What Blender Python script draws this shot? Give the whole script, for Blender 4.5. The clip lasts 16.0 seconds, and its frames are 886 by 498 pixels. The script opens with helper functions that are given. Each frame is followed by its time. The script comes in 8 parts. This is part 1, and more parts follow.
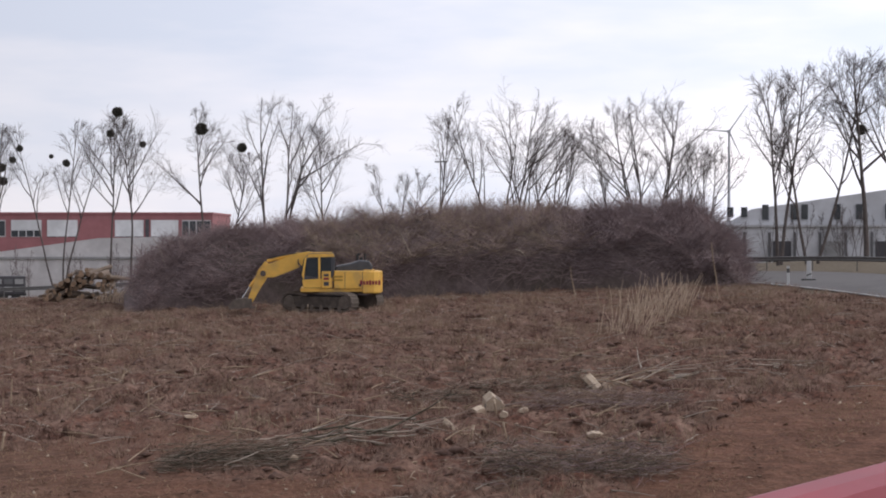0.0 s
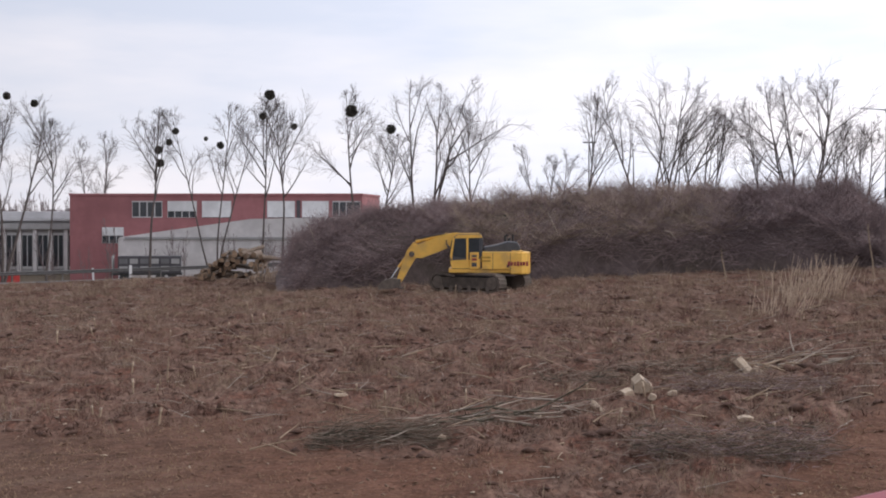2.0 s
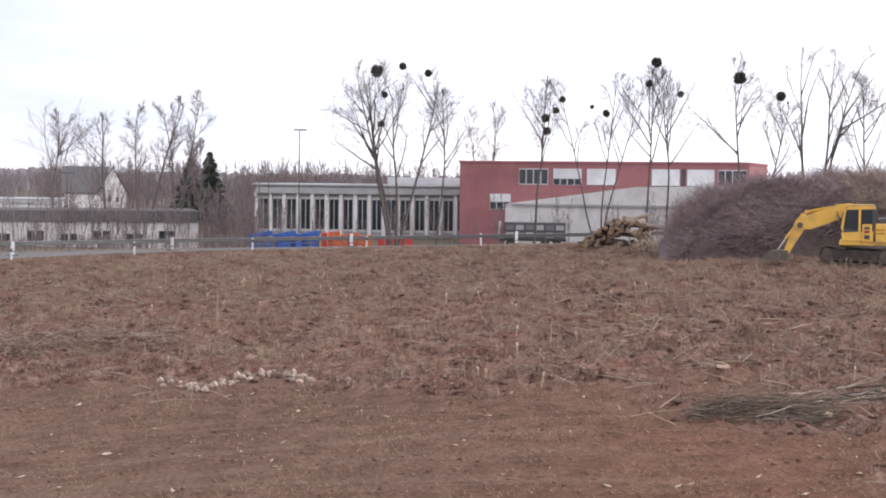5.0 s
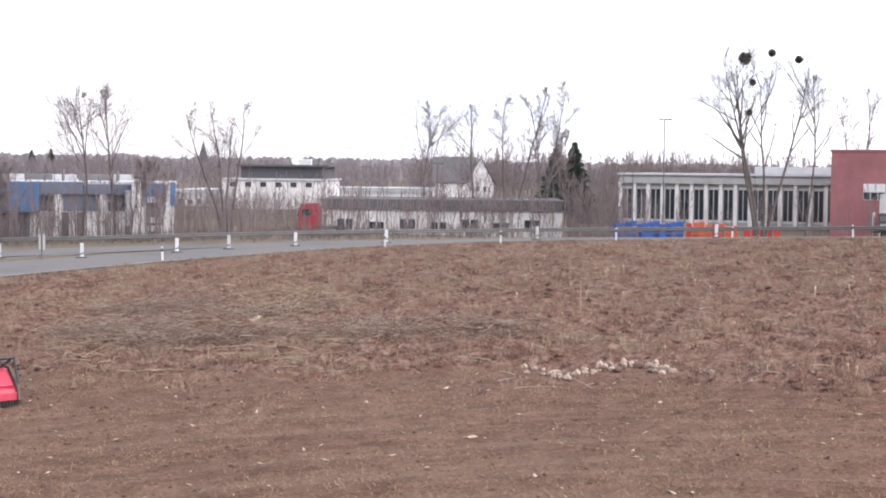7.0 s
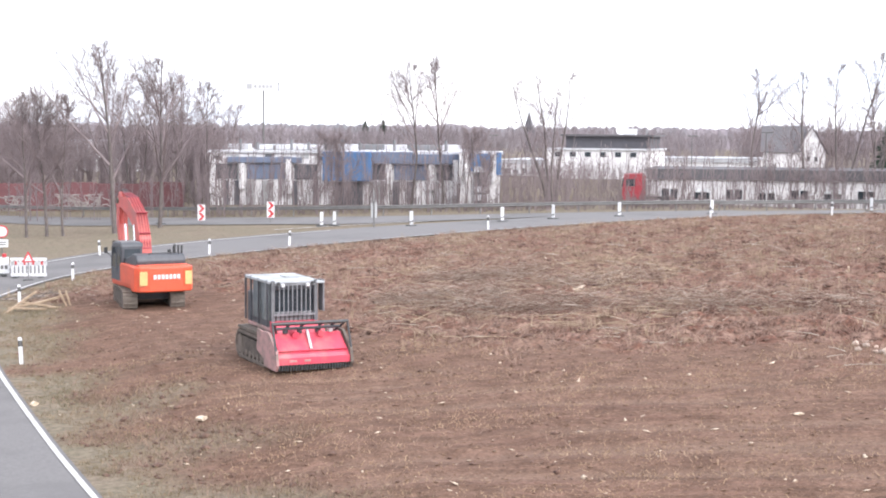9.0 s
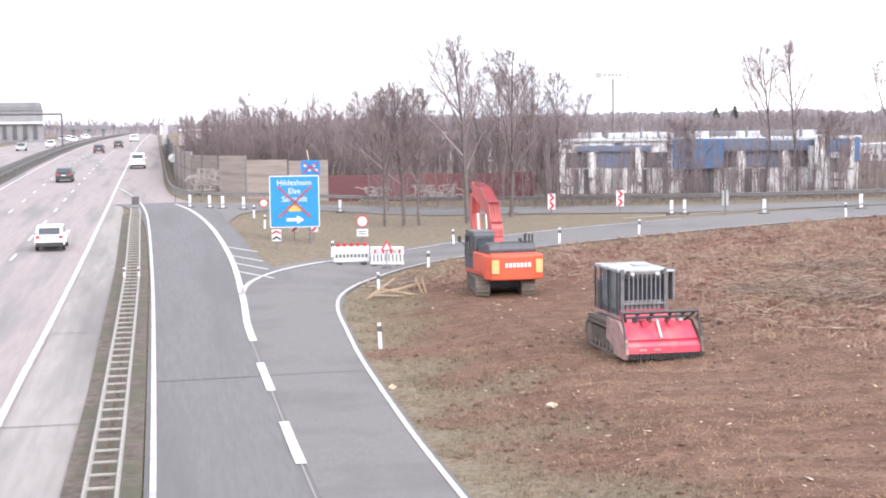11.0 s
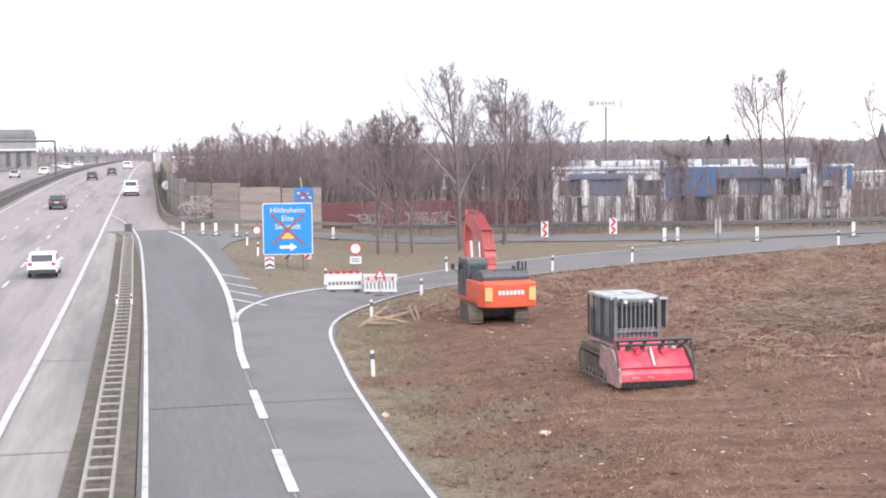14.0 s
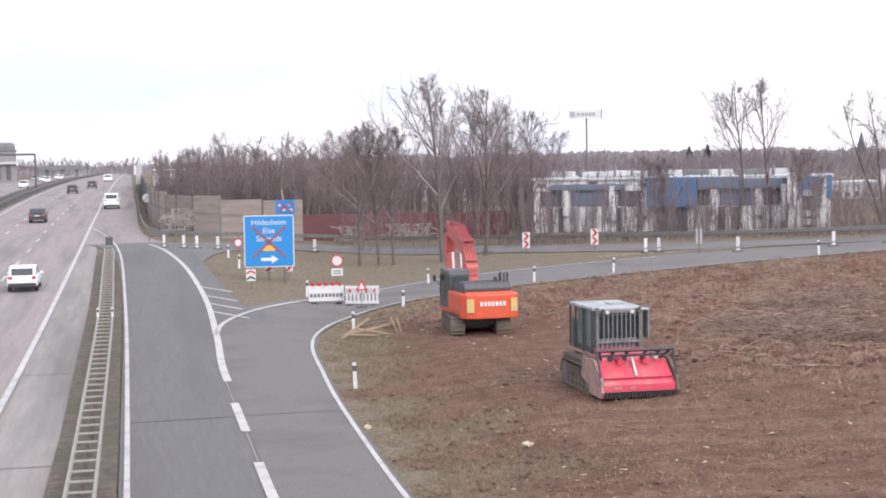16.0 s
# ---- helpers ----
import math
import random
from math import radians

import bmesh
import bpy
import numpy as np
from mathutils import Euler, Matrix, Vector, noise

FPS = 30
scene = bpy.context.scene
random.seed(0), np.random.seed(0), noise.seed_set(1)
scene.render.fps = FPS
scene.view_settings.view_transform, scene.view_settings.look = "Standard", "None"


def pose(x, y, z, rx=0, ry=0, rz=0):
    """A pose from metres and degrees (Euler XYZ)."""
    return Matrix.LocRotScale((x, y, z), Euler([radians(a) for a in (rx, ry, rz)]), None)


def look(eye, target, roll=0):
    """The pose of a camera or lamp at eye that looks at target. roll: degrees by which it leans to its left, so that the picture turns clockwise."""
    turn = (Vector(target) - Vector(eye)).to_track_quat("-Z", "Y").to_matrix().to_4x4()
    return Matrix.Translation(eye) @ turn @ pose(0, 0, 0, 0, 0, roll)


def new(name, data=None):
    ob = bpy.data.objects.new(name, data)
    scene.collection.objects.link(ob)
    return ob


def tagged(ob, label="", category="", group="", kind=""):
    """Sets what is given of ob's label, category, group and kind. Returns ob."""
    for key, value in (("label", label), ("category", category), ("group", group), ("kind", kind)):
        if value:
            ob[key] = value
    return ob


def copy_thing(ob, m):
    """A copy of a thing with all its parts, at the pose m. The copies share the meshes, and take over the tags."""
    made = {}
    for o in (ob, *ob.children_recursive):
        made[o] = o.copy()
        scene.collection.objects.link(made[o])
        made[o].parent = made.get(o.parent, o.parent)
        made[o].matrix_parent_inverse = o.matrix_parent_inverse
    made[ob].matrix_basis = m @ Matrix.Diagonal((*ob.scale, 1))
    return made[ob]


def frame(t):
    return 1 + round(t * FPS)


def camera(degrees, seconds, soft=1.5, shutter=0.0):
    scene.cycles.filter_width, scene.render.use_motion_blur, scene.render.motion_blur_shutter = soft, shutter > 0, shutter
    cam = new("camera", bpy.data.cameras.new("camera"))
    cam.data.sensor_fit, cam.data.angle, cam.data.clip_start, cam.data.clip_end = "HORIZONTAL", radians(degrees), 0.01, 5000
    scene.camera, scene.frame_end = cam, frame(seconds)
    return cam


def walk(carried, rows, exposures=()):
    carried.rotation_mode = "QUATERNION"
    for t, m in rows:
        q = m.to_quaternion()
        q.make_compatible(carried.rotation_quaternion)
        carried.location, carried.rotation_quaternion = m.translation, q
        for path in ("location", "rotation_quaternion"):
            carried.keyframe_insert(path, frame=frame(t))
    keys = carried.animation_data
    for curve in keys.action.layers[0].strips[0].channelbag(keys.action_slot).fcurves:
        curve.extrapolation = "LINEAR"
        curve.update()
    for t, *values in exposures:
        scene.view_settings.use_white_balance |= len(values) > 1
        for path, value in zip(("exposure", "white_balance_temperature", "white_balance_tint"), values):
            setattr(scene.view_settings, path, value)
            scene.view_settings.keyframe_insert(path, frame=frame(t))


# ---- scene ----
# ---------------- camera: stands on a bridge and turns from the field to the motorway ----------------
H = 8.8
cam = camera(33.77, 16.0, soft=1.9)


def heading(turn, tilt, lean):
    return Matrix.Translation((0, 0, H)) @ pose(0, 0, 0, 0, 0, -turn) @ pose(0, 0, 0, 90 + tilt) @ pose(0, 0, 0, 0, 0, lean)


TURNS = [
    (0, 72.32, -0.52, 0.02),
    (0.5, 70.69, -0.85, 0.12),
    (1, 69.25, -1.05, 0.12),
    (1.5, 67.91, -1.18, 0.13),
    (2, 66.52, -1.27, 0.07),
    (2.5, 64.99, -1.39, 0.06),
    (3, 63.15, -1.63, 0.02),
    (3.2, 62.28, -1.73, -0.05),
    (5.3, 49.41, -2.83, 0.85),
    (5.5, 47.95, -2.98, 0.94),
    (6, 44.26, -3.14, 0.81),
    (6.5, 40.66, -3.10, 0.59),
    (7, 37.34, -3.16, 0.56),
    (7.5, 34.50, -3.47, 0.43),
    (8, 31.86, -3.85, 0.42),
    (8.5, 28.71, -4.24, 0.42),
    (9, 24.67, -4.44, 0.37),
    (9.5, 20.03, -4.70, 0.03),
    (10, 15.81, -5.02, -0.25),
    (10.2, 14.33, -5.10, -0.35),
    (12.3, 9.91, -4.11, -0.97),
    (12.5, 10.17, -3.97, -0.98),
    (13, 10.24, -3.88, -1.07),
    (13.5, 10.77, -3.80, -0.78),
    (14, 11.25, -3.76, -0.69),
    (14.5, 11.74, -3.89, -0.49),
    (15, 12.20, -4.00, -0.83),
    (15.5, 12.06, -3.56, -0.86),
    (16, 11.98, -3.32, -0.94),
]
walk(cam, [(t, heading(a, b, c)) for t, a, b, c in TURNS],
     exposures=[(0, 0.16, 6500, 14), (1.5, 0.27, 6500, 14), (2.5, 0.30, 6500, 14), (3.2, 0.40, 6500, 14), (5.3, 1.03, 6500, 14), (7.0, 1.33, 6450, 13), (8.0, 1.59, 6400, 12), (9.0, 1.82, 6350, 11), (10.0, 1.9, 6400, 12), (12.5, 1.62, 6450, 13), (14.5, 1.5, 6450, 13), (16, 1.25, 6450, 13)])

# ---------------- light: bright overcast ----------------
world = bpy.data.worlds.new("overcast_sky")
scene.world = world
world.use_nodes = True
wt = world.node_tree
wt.nodes.clear()


def wn(kind, **kw):
    n = wt.nodes.new(kind)
    for k, v in kw.items():
        n.inputs[k].default_value = v
    return n


sky = wt.nodes.new("ShaderNodeTexSky")
sky.sky_type, sky.sun_disc = "NISHITA", False
sky.sun_elevation, sky.sun_rotation = radians(32), radians(160)
dim = wn("ShaderNodeVectorMath")
dim.operation = "SCALE"
dim.inputs["Scale"].default_value = 0.10
coord = wt.nodes.new("ShaderNodeTexCoord")
mp = wt.nodes.new("ShaderNodeMapping")
mp.inputs["Scale"].default_value = (1.0, 1.0, 4.5)
puffs = wn("ShaderNodeTexNoise", Scale=2.6, Detail=5.0, Roughness=0.55)
ramp = wt.nodes.new("ShaderNodeValToRGB")
ramp.color_ramp.elements[0].position, ramp.color_ramp.elements[1].position = 0.36, 0.66
ramp.color_ramp.elements[0].color = (0.70, 0.76, 0.88, 1)
ramp.color_ramp.elements[1].color = (1.0, 0.97, 1.0, 1)
mixer = wt.nodes.new("ShaderNodeMix")
mixer.data_type = "RGBA"
mixer.inputs["Factor"].default_value = 0.93
# the cloud cover thins towards the hidden sun, behind the bridge, and thickens beyond the motorway
side = wt.nodes.new("ShaderNodeVectorMath")
side.operation = "DOT_PRODUCT"
side.inputs[1].default_value = (math.sin(radians(155)), math.cos(radians(155)), 0)
cover = wt.nodes.new("ShaderNodeMapRange")
cover.interpolation_type = "SMOOTHSTEP"
cover.inputs["From Min"].default_value, cover.inputs["From Max"].default_value = -1.0, 1.0
cover.inputs["To Min"].default_value, cover.inputs["To Max"].default_value = 0.53, 1.34
thin = wt.nodes.new("ShaderNodeVectorMath")
thin.operation = "SCALE"
wt.links.new(coord.outputs["Generated"], side.inputs[0])
wt.links.new(side.outputs["Value"], cover.inputs["Value"])
wt.links.new(ramp.outputs["Color"], thin.inputs[0])
wt.links.new(cover.outputs["Result"], thin.inputs["Scale"])
bg = wn("ShaderNodeBackground", Strength=1.0)
out = wt.nodes.new("ShaderNodeOutputWorld")
wt.links.new(coord.outputs["Generated"], mp.inputs["Vector"])
wt.links.new(mp.outputs["Vector"], puffs.inputs["Vector"])
wt.links.new(puffs.outputs["Fac"], ramp.inputs["Fac"])
wt.links.new(sky.outputs["Color"], dim.inputs[0])
wt.links.new(dim.outputs["Vector"], mixer.inputs["A"])
wt.links.new(thin.outputs["Vector"], mixer.inputs["B"])
wt.links.new(mixer.outputs["Result"], bg.inputs["Color"])
wt.links.new(bg.outputs["Background"], out.inputs["Surface"])

sun = new("sun", bpy.data.lights.new("sun", "SUN"))
sun.data.energy, sun.data.angle, sun.data.color = 0.8, radians(25), (1.0, 0.95, 0.9)
sun.matrix_world = look((17, -47, 31), (0, 0, 0))


# ---------------- materials ----------------
def mat(name, a, b=None, scale=3.0, rough=0.8, bump=0.0, bscale=None, metal=0.0, stretch=(1, 1, 1), spot=None, spot_scale=0.5, rand=0.0):
    """Two tones a and b mixed by noise, a second larger blotch tone, and relief."""
    m = bpy.data.materials.new(name)
    m.use_nodes = True
    t = m.node_tree
    p = t.nodes["Principled BSDF"]
    p.inputs["Roughness"].default_value, p.inputs["Metallic"].default_value = rough, metal
    if b is None:
        b = tuple(c * 0.8 for c in a)
    tc = t.nodes.new("ShaderNodeTexCoord")
    mpg = t.nodes.new("ShaderNodeMapping")
    mpg.inputs["Scale"].default_value = stretch
    t.links.new(tc.outputs["Object"], mpg.inputs["Vector"])
    n = t.nodes.new("ShaderNodeTexNoise")
    n.inputs["Scale"].default_value, n.inputs["Detail"].default_value, n.inputs["Roughness"].default_value = scale, 6, 0.62
    t.links.new(mpg.outputs["Vector"], n.inputs["Vector"])
    r = t.nodes.new("ShaderNodeValToRGB")
    r.color_ramp.elements[0].position, r.color_ramp.elements[1].position = 0.34, 0.66
    r.color_ramp.elements[0].color, r.color_ramp.elements[1].color = (*a, 1), (*b, 1)
    t.links.new(n.outputs["Fac"], r.inputs["Fac"])
    col = r.outputs["Color"]
    if spot:
        n2 = t.nodes.new("ShaderNodeTexNoise")
        n2.inputs["Scale"].default_value, n2.inputs["Detail"].default_value = spot_scale, 4
        t.links.new(mpg.outputs["Vector"], n2.inputs["Vector"])
        r2 = t.nodes.new("ShaderNodeValToRGB")
        r2.color_ramp.elements[0].position, r2.color_ramp.elements[1].position = 0.48, 0.68
        t.links.new(n2.outputs["Fac"], r2.inputs["Fac"])
        mx = t.nodes.new("ShaderNodeMix")
        mx.data_type = "RGBA"
        t.links.new(r2.outputs["Color"], mx.inputs["Factor"])
        t.links.new(col, mx.inputs["A"])
        mx.inputs["B"].default_value = (*spot, 1)
        col = mx.outputs["Result"]
    if rand:
        oi = t.nodes.new("ShaderNodeObjectInfo")
        mr = t.nodes.new("ShaderNodeMapRange")
        mr.inputs["To Min"].default_value, mr.inputs["To Max"].default_value = 1 - rand, 1 + rand
        t.links.new(oi.outputs["Random"], mr.inputs["Value"])
        hv = t.nodes.new("ShaderNodeHueSaturation")
        t.links.new(mr.outputs["Result"], hv.inputs["Value"])
        t.links.new(col, hv.inputs["Color"])
        col = hv.outputs["Color"]
    t.links.new(col, p.inputs["Base Color"])
    if bump:
        nb = t.nodes.new("ShaderNodeTexNoise")
        nb.inputs["Scale"].default_value, nb.inputs["Detail"].default_value = bscale or scale * 3, 6
        t.links.new(mpg.outputs["Vector"], nb.inputs["Vector"])
        bp = t.nodes.new("ShaderNodeBump")
        bp.inputs["Strength"].default_value, bp.inputs["Distance"].default_value = bump, 0.05
        t.links.new(nb.outputs["Fac"], bp.inputs["Height"])
        t.links.new(bp.outputs["Normal"], p.inputs["Normal"])
    return m


def glass_mat(name, tint=(0.02, 0.025, 0.03)):
    m = mat(name, tint, tuple(c * 1.6 for c in tint), 2.0, 0.08)
    m.node_tree.nodes["Principled BSDF"].inputs["Specular IOR Level"].default_value = 0.6
    return m


M_ASPHALT = mat("asphalt", (0.108, 0.102, 0.099), (0.135, 0.128, 0.124), 9, 0.95, 0.15, 60, spot=(0.094, 0.089, 0.086), spot_scale=0.25)
M_DARKASPHALT = mat("new_asphalt", (0.098, 0.094, 0.093), (0.118, 0.113, 0.112), 6, 0.88, 0.15, 60, stretch=(1, 0.08, 1), spot=(0.090, 0.086, 0.085), spot_scale=0.5)
M_CONCRETE = mat("road_concrete", (0.205, 0.174, 0.168), (0.242, 0.208, 0.20), 4, 0.9, 0.1, 40, stretch=(1, 0.06, 1), spot=(0.15, 0.139, 0.135), spot_scale=0.6)
M_SHOULDER = mat("shoulder_concrete", (0.198, 0.18, 0.166), (0.24, 0.22, 0.205), 3, 0.9, 0.1, 40, stretch=(1, 0.1, 1), spot=(0.13, 0.122, 0.115), spot_scale=0.4)
M_PAINT = mat("road_paint", (0.46, 0.445, 0.43), (0.34, 0.33, 0.315), 6, 0.7, spot=(0.30, 0.29, 0.28), spot_scale=1.2)
M_STEEL = mat("galvanised_steel", (0.14, 0.135, 0.13), (0.10, 0.096, 0.092), 3, 0.55, metal=0.2)
M_OLDSTEEL = mat("weathered_rail", (0.29, 0.275, 0.245), (0.21, 0.197, 0.175), 5, 0.65)
M_WHITE = mat("white_plastic", (0.55, 0.55, 0.55), (0.46, 0.46, 0.45), 6, 0.5)
M_BLACK = mat("black_plastic", (0.02, 0.02, 0.02), (0.035, 0.035, 0.035), 5, 0.5)
M_RED = mat("red_sheeting", (0.40, 0.028, 0.032), (0.34, 0.026, 0.03), 5, 0.5)
M_BLUE = mat("blue_sheeting", (0.004, 0.175, 0.44), (0.004, 0.16, 0.40), 2, 0.45)
M_BARK = mat("bark", (0.078, 0.065, 0.06), (0.125, 0.105, 0.096), 3, 0.95, 0.3, 12)
# three twig tones, lifted so that haze over the distance is in the colour
M_TWIG = mat("twigs", (0.080, 0.066, 0.064), (0.118, 0.097, 0.093), 2, 0.95)
M_THICKET = mat("hazy_thicket_twigs", (0.145, 0.114, 0.116), (0.202, 0.162, 0.158), 1.0, 0.95)
M_FARWOOD = mat("hazy_far_wood_twigs", (0.155, 0.13, 0.138), (0.21, 0.18, 0.182), 0.05, 0.95)
M_MIST = mat("mistletoe", (0.035, 0.032, 0.026), (0.06, 0.055, 0.04), 4, 0.9)
M_GLASS = glass_mat("window_glass")
M_RAILRED = mat("red_painted_steel", (0.27, 0.016, 0.032), (0.22, 0.014, 0.028), 8, 0.5)
M_CHIP = mat("pale_wood", (0.52, 0.43, 0.33), (0.40, 0.31, 0.22), 6, 0.9, rand=0.15)
M_WOODGREY = mat("grey_wood", (0.26, 0.22, 0.18), (0.36, 0.31, 0.25), 5, 0.9, 0.2, 20)


# ---------------- mesh helpers ----------------
class Mesh:
    """Collects vertices and faces; obj() links them as one mesh object."""

    def __init__(self):
        self.v, self.f = [], []

    def add(self, v, f):
        k = len(self.v)
        self.v.extend(v)
        self.f.extend([tuple(i + k for i in q) for q in f])
        return self

    def box(self, cx, cy, cz, sx, sy, sz, m=None, bevel=0.0):
        bm = bmesh.new()
        bmesh.ops.create_cube(bm, size=1, matrix=Matrix.Diagonal((sx, sy, sz, 1)))
        if bevel:
            bmesh.ops.bevel(bm, geom=bm.edges[:], offset=bevel, segments=2, affect="EDGES", profile=0.6)
        mm = Matrix.Translation((cx, cy, cz)) @ (m or Matrix())
        bm.verts.index_update()
        self.add([tuple(mm @ q.co) for q in bm.verts], [[q.index for q in fc.verts] for fc in bm.faces])
        bm.free()
        return self

    def slab(self, outline, axis, lo, hi):
        """An outline in the plane across the axis ('x','y','z'), drawn out from lo to hi."""
        n = len(outline)

        def pt(a, b, c):
            return {"x": (c, a, b), "y": (a, c, b), "z": (a, b, c)}[axis]
        v = [pt(a, b, lo) for a, b in outline] + [pt(a, b, hi) for a, b in outline]
        f = [tuple(range(n))[::-1], tuple(range(n, 2 * n))] + [(i, (i + 1) % n, n + (i + 1) % n, n + i) for i in range(n)]
        return self.add(v, f)

    def tube(self, pts, r, sides=8, r2=None, cap=True):
        pts = [Vector(q) for q in pts]
        n = len(pts)
        rs = [r + ((r2 if r2 is not None else r) - r) * i / max(1, n - 1) for i in range(n)]
        v, f = [], []
        for i, q in enumerate(pts):
            d = (pts[min(i + 1, n - 1)] - pts[max(i - 1, 0)]).normalized()
            a = d.cross(Vector((0, 0, 1)) if abs(d.z) < 0.9 else Vector((1, 0, 0))).normalized()
            b = d.cross(a)
            for k in range(sides):
                w = 2 * math.pi * k / sides
                v.append(tuple(q + rs[i] * (math.cos(w) * a + math.sin(w) * b)))
        for i in range(n - 1):
            for k in range(sides):
                k2 = (k + 1) % sides
                f.append((i * sides + k, i * sides + k2, (i + 1) * sides + k2, (i + 1) * sides + k))
        if cap:
            f += [tuple(range(sides))[::-1], tuple(range((n - 1) * sides, n * sides))]
        return self.add(v, f)

    def obj(self, name, material, parent=None, label="", smooth=False, m=None):
        me = bpy.data.meshes.new(name)
        me.from_pydata(self.v, [], self.f)
        me.materials.append(material)
        if smooth:
            me.polygons.foreach_set("use_smooth", [True] * len(me.polygons))
        me.validate()
        bm = bmesh.new()
        bm.from_mesh(me)
        bmesh.ops.recalc_face_normals(bm, faces=bm.faces)
        bm.to_mesh(me)
        bm.free()
        ob = new(name, me)
        if m is not None:
            ob.matrix_basis = m
        if parent is not None:
            ob.parent = parent
        if label:
            ob["label"] = label
        return ob


def raw_obj(name, verts, faces, material, parent=None, smooth=False):
    """A mesh object straight from numpy arrays of vertices and equal-sized faces."""
    me = bpy.data.meshes.new(name)
    verts, faces = np.asarray(verts, np.float32), np.asarray(faces, np.int32)
    n, k = faces.shape
    me.vertices.add(len(verts))
    me.vertices.foreach_set("co", verts.ravel())
    me.loops.add(n * k)
    me.loops.foreach_set("vertex_index", faces.ravel())
    me.polygons.add(n)
    me.polygons.foreach_set("loop_start", np.arange(0, n * k, k, dtype=np.int32))
    me.update(calc_edges=True)
    if smooth:
        me.polygons.foreach_set("use_smooth", np.ones(n, bool))
    me.materials.append(material)
    ob = new(name, me)
    if parent is not None:
        ob.parent = parent
    return ob


def holder(name, m, label, category, group="", kind=""):
    e = new(name)
    e.empty_display_size = 0.3
    e.matrix_basis = m
    return tagged(e, label, category, group, kind)


# ---------------- lie of the land ----------------
def sstep(a, b, x):
    t = np.clip((np.asarray(x, float) - a) / (b - a), 0, 1)
    return t * t * (3 - 2 * t)


RISE_Y = np.array([-100, 40, 60, 80, 120, 160, 200, 250, 320, 450, 1000.0])
RISE_Z = np.array([0, 0, 0.3, 0.75, 1.8, 2.8, 3.6, 4.4, 5.1, 5.7, 6.0])


def ground(x, y):
    """Height of the land: the motorway climbs slowly away, the field rises inside the loop towards the bridge."""
    x, y = np.asarray(x, float), np.asarray(y, float)
    xc, yc = np.clip(x, 0, 125), np.clip(y, -20, 125)
    z = -0.93920 + 0.136772 * xc + 0.001625 * yc - 0.00057377 * xc * xc - 0.00049779 * xc * yc + 0.00001660 * yc * yc
    far = sstep(85, 150, np.hypot(x - 50, y - 42))
    z = np.maximum(z, 0) * (1 - far) + 3.0 * far
    s = sstep(5.5, 14 + 0.25 * np.maximum(0, y - 80), x)
    return np.interp(y, RISE_Y, RISE_Z) * (1 - s) + z * s


def polar(az, d, up=0.0):
    """A place d metres off in the direction az (degrees clockwise from the motorway), on the ground."""
    x, y = d * math.sin(radians(az)), d * math.cos(radians(az))
    return Vector((x, y, float(ground(x, y)) + up))


def smooth_line(ctrl, step=1.5):
    """A Catmull-Rom line through control points, evenly resampled."""
    c = np.array(ctrl, float)
    c = np.vstack([2 * c[0] - c[1], c, 2 * c[-1] - c[-2]])
    o = []
    for i in range(1, len(c) - 2):
        n = max(2, int(np.linalg.norm(c[i + 1] - c[i]) / step))
        for t in np.linspace(0, 1, n, endpoint=False):
            o.append(0.5 * (2 * c[i] + (c[i + 1] - c[i - 1]) * t + (2 * c[i - 1] - 5 * c[i] + 4 * c[i + 1] - c[i + 2]) * t * t
                            + (3 * c[i] - c[i - 1] - 3 * c[i + 1] + c[i + 2]) * t ** 3))
    o.append(c[-2])
    return np.array(o)


def resample(line, n):
    d = np.r_[0, np.cumsum(np.linalg.norm(np.diff(line, axis=0), axis=1))]
    s = np.linspace(0, d[-1], n)
    return np.stack([np.interp(s, d, line[:, 0]), np.interp(s, d, line[:, 1])], 1)


def offset(line, w):
    d = np.gradient(line, axis=0)
    d /= np.linalg.norm(d, axis=1, keepdims=True)
    return line + w * np.stack([d[:, 1], -d[:, 0]], 1)


def strip(name, left, right, material, lift, thick=0.0, across=4):
    """A sheet between two lines that follows the land."""
    n = max(len(left), len(right))
    a, b = resample(left, n), resample(right, n)
    v = []
    for k in range(across + 1):
        q = a + (b - a) * k / across
        v.append(np.c_[q, ground(q[:, 0], q[:, 1]) + lift])
    v = np.concatenate(v)
    i = np.arange(n - 1)
    f = np.concatenate([np.stack([k * n + i, (k + 1) * n + i, (k + 1) * n + i + 1, k * n + i + 1], 1) for k in range(across)])
    return raw_obj(name, v, f, material)


def paint(name, line, width, lift=0.085):
    return strip(name, offset(line, -width / 2), offset(line, width / 2), M_PAINT, lift, across=1)


def straight(x0, y0, x1, y1, step=2.0):
    n = max(2, int(math.hypot(x1 - x0, y1 - y0) / step))
    return np.stack([np.linspace(x0, x1, n), np.linspace(y0, y1, n)], 1)


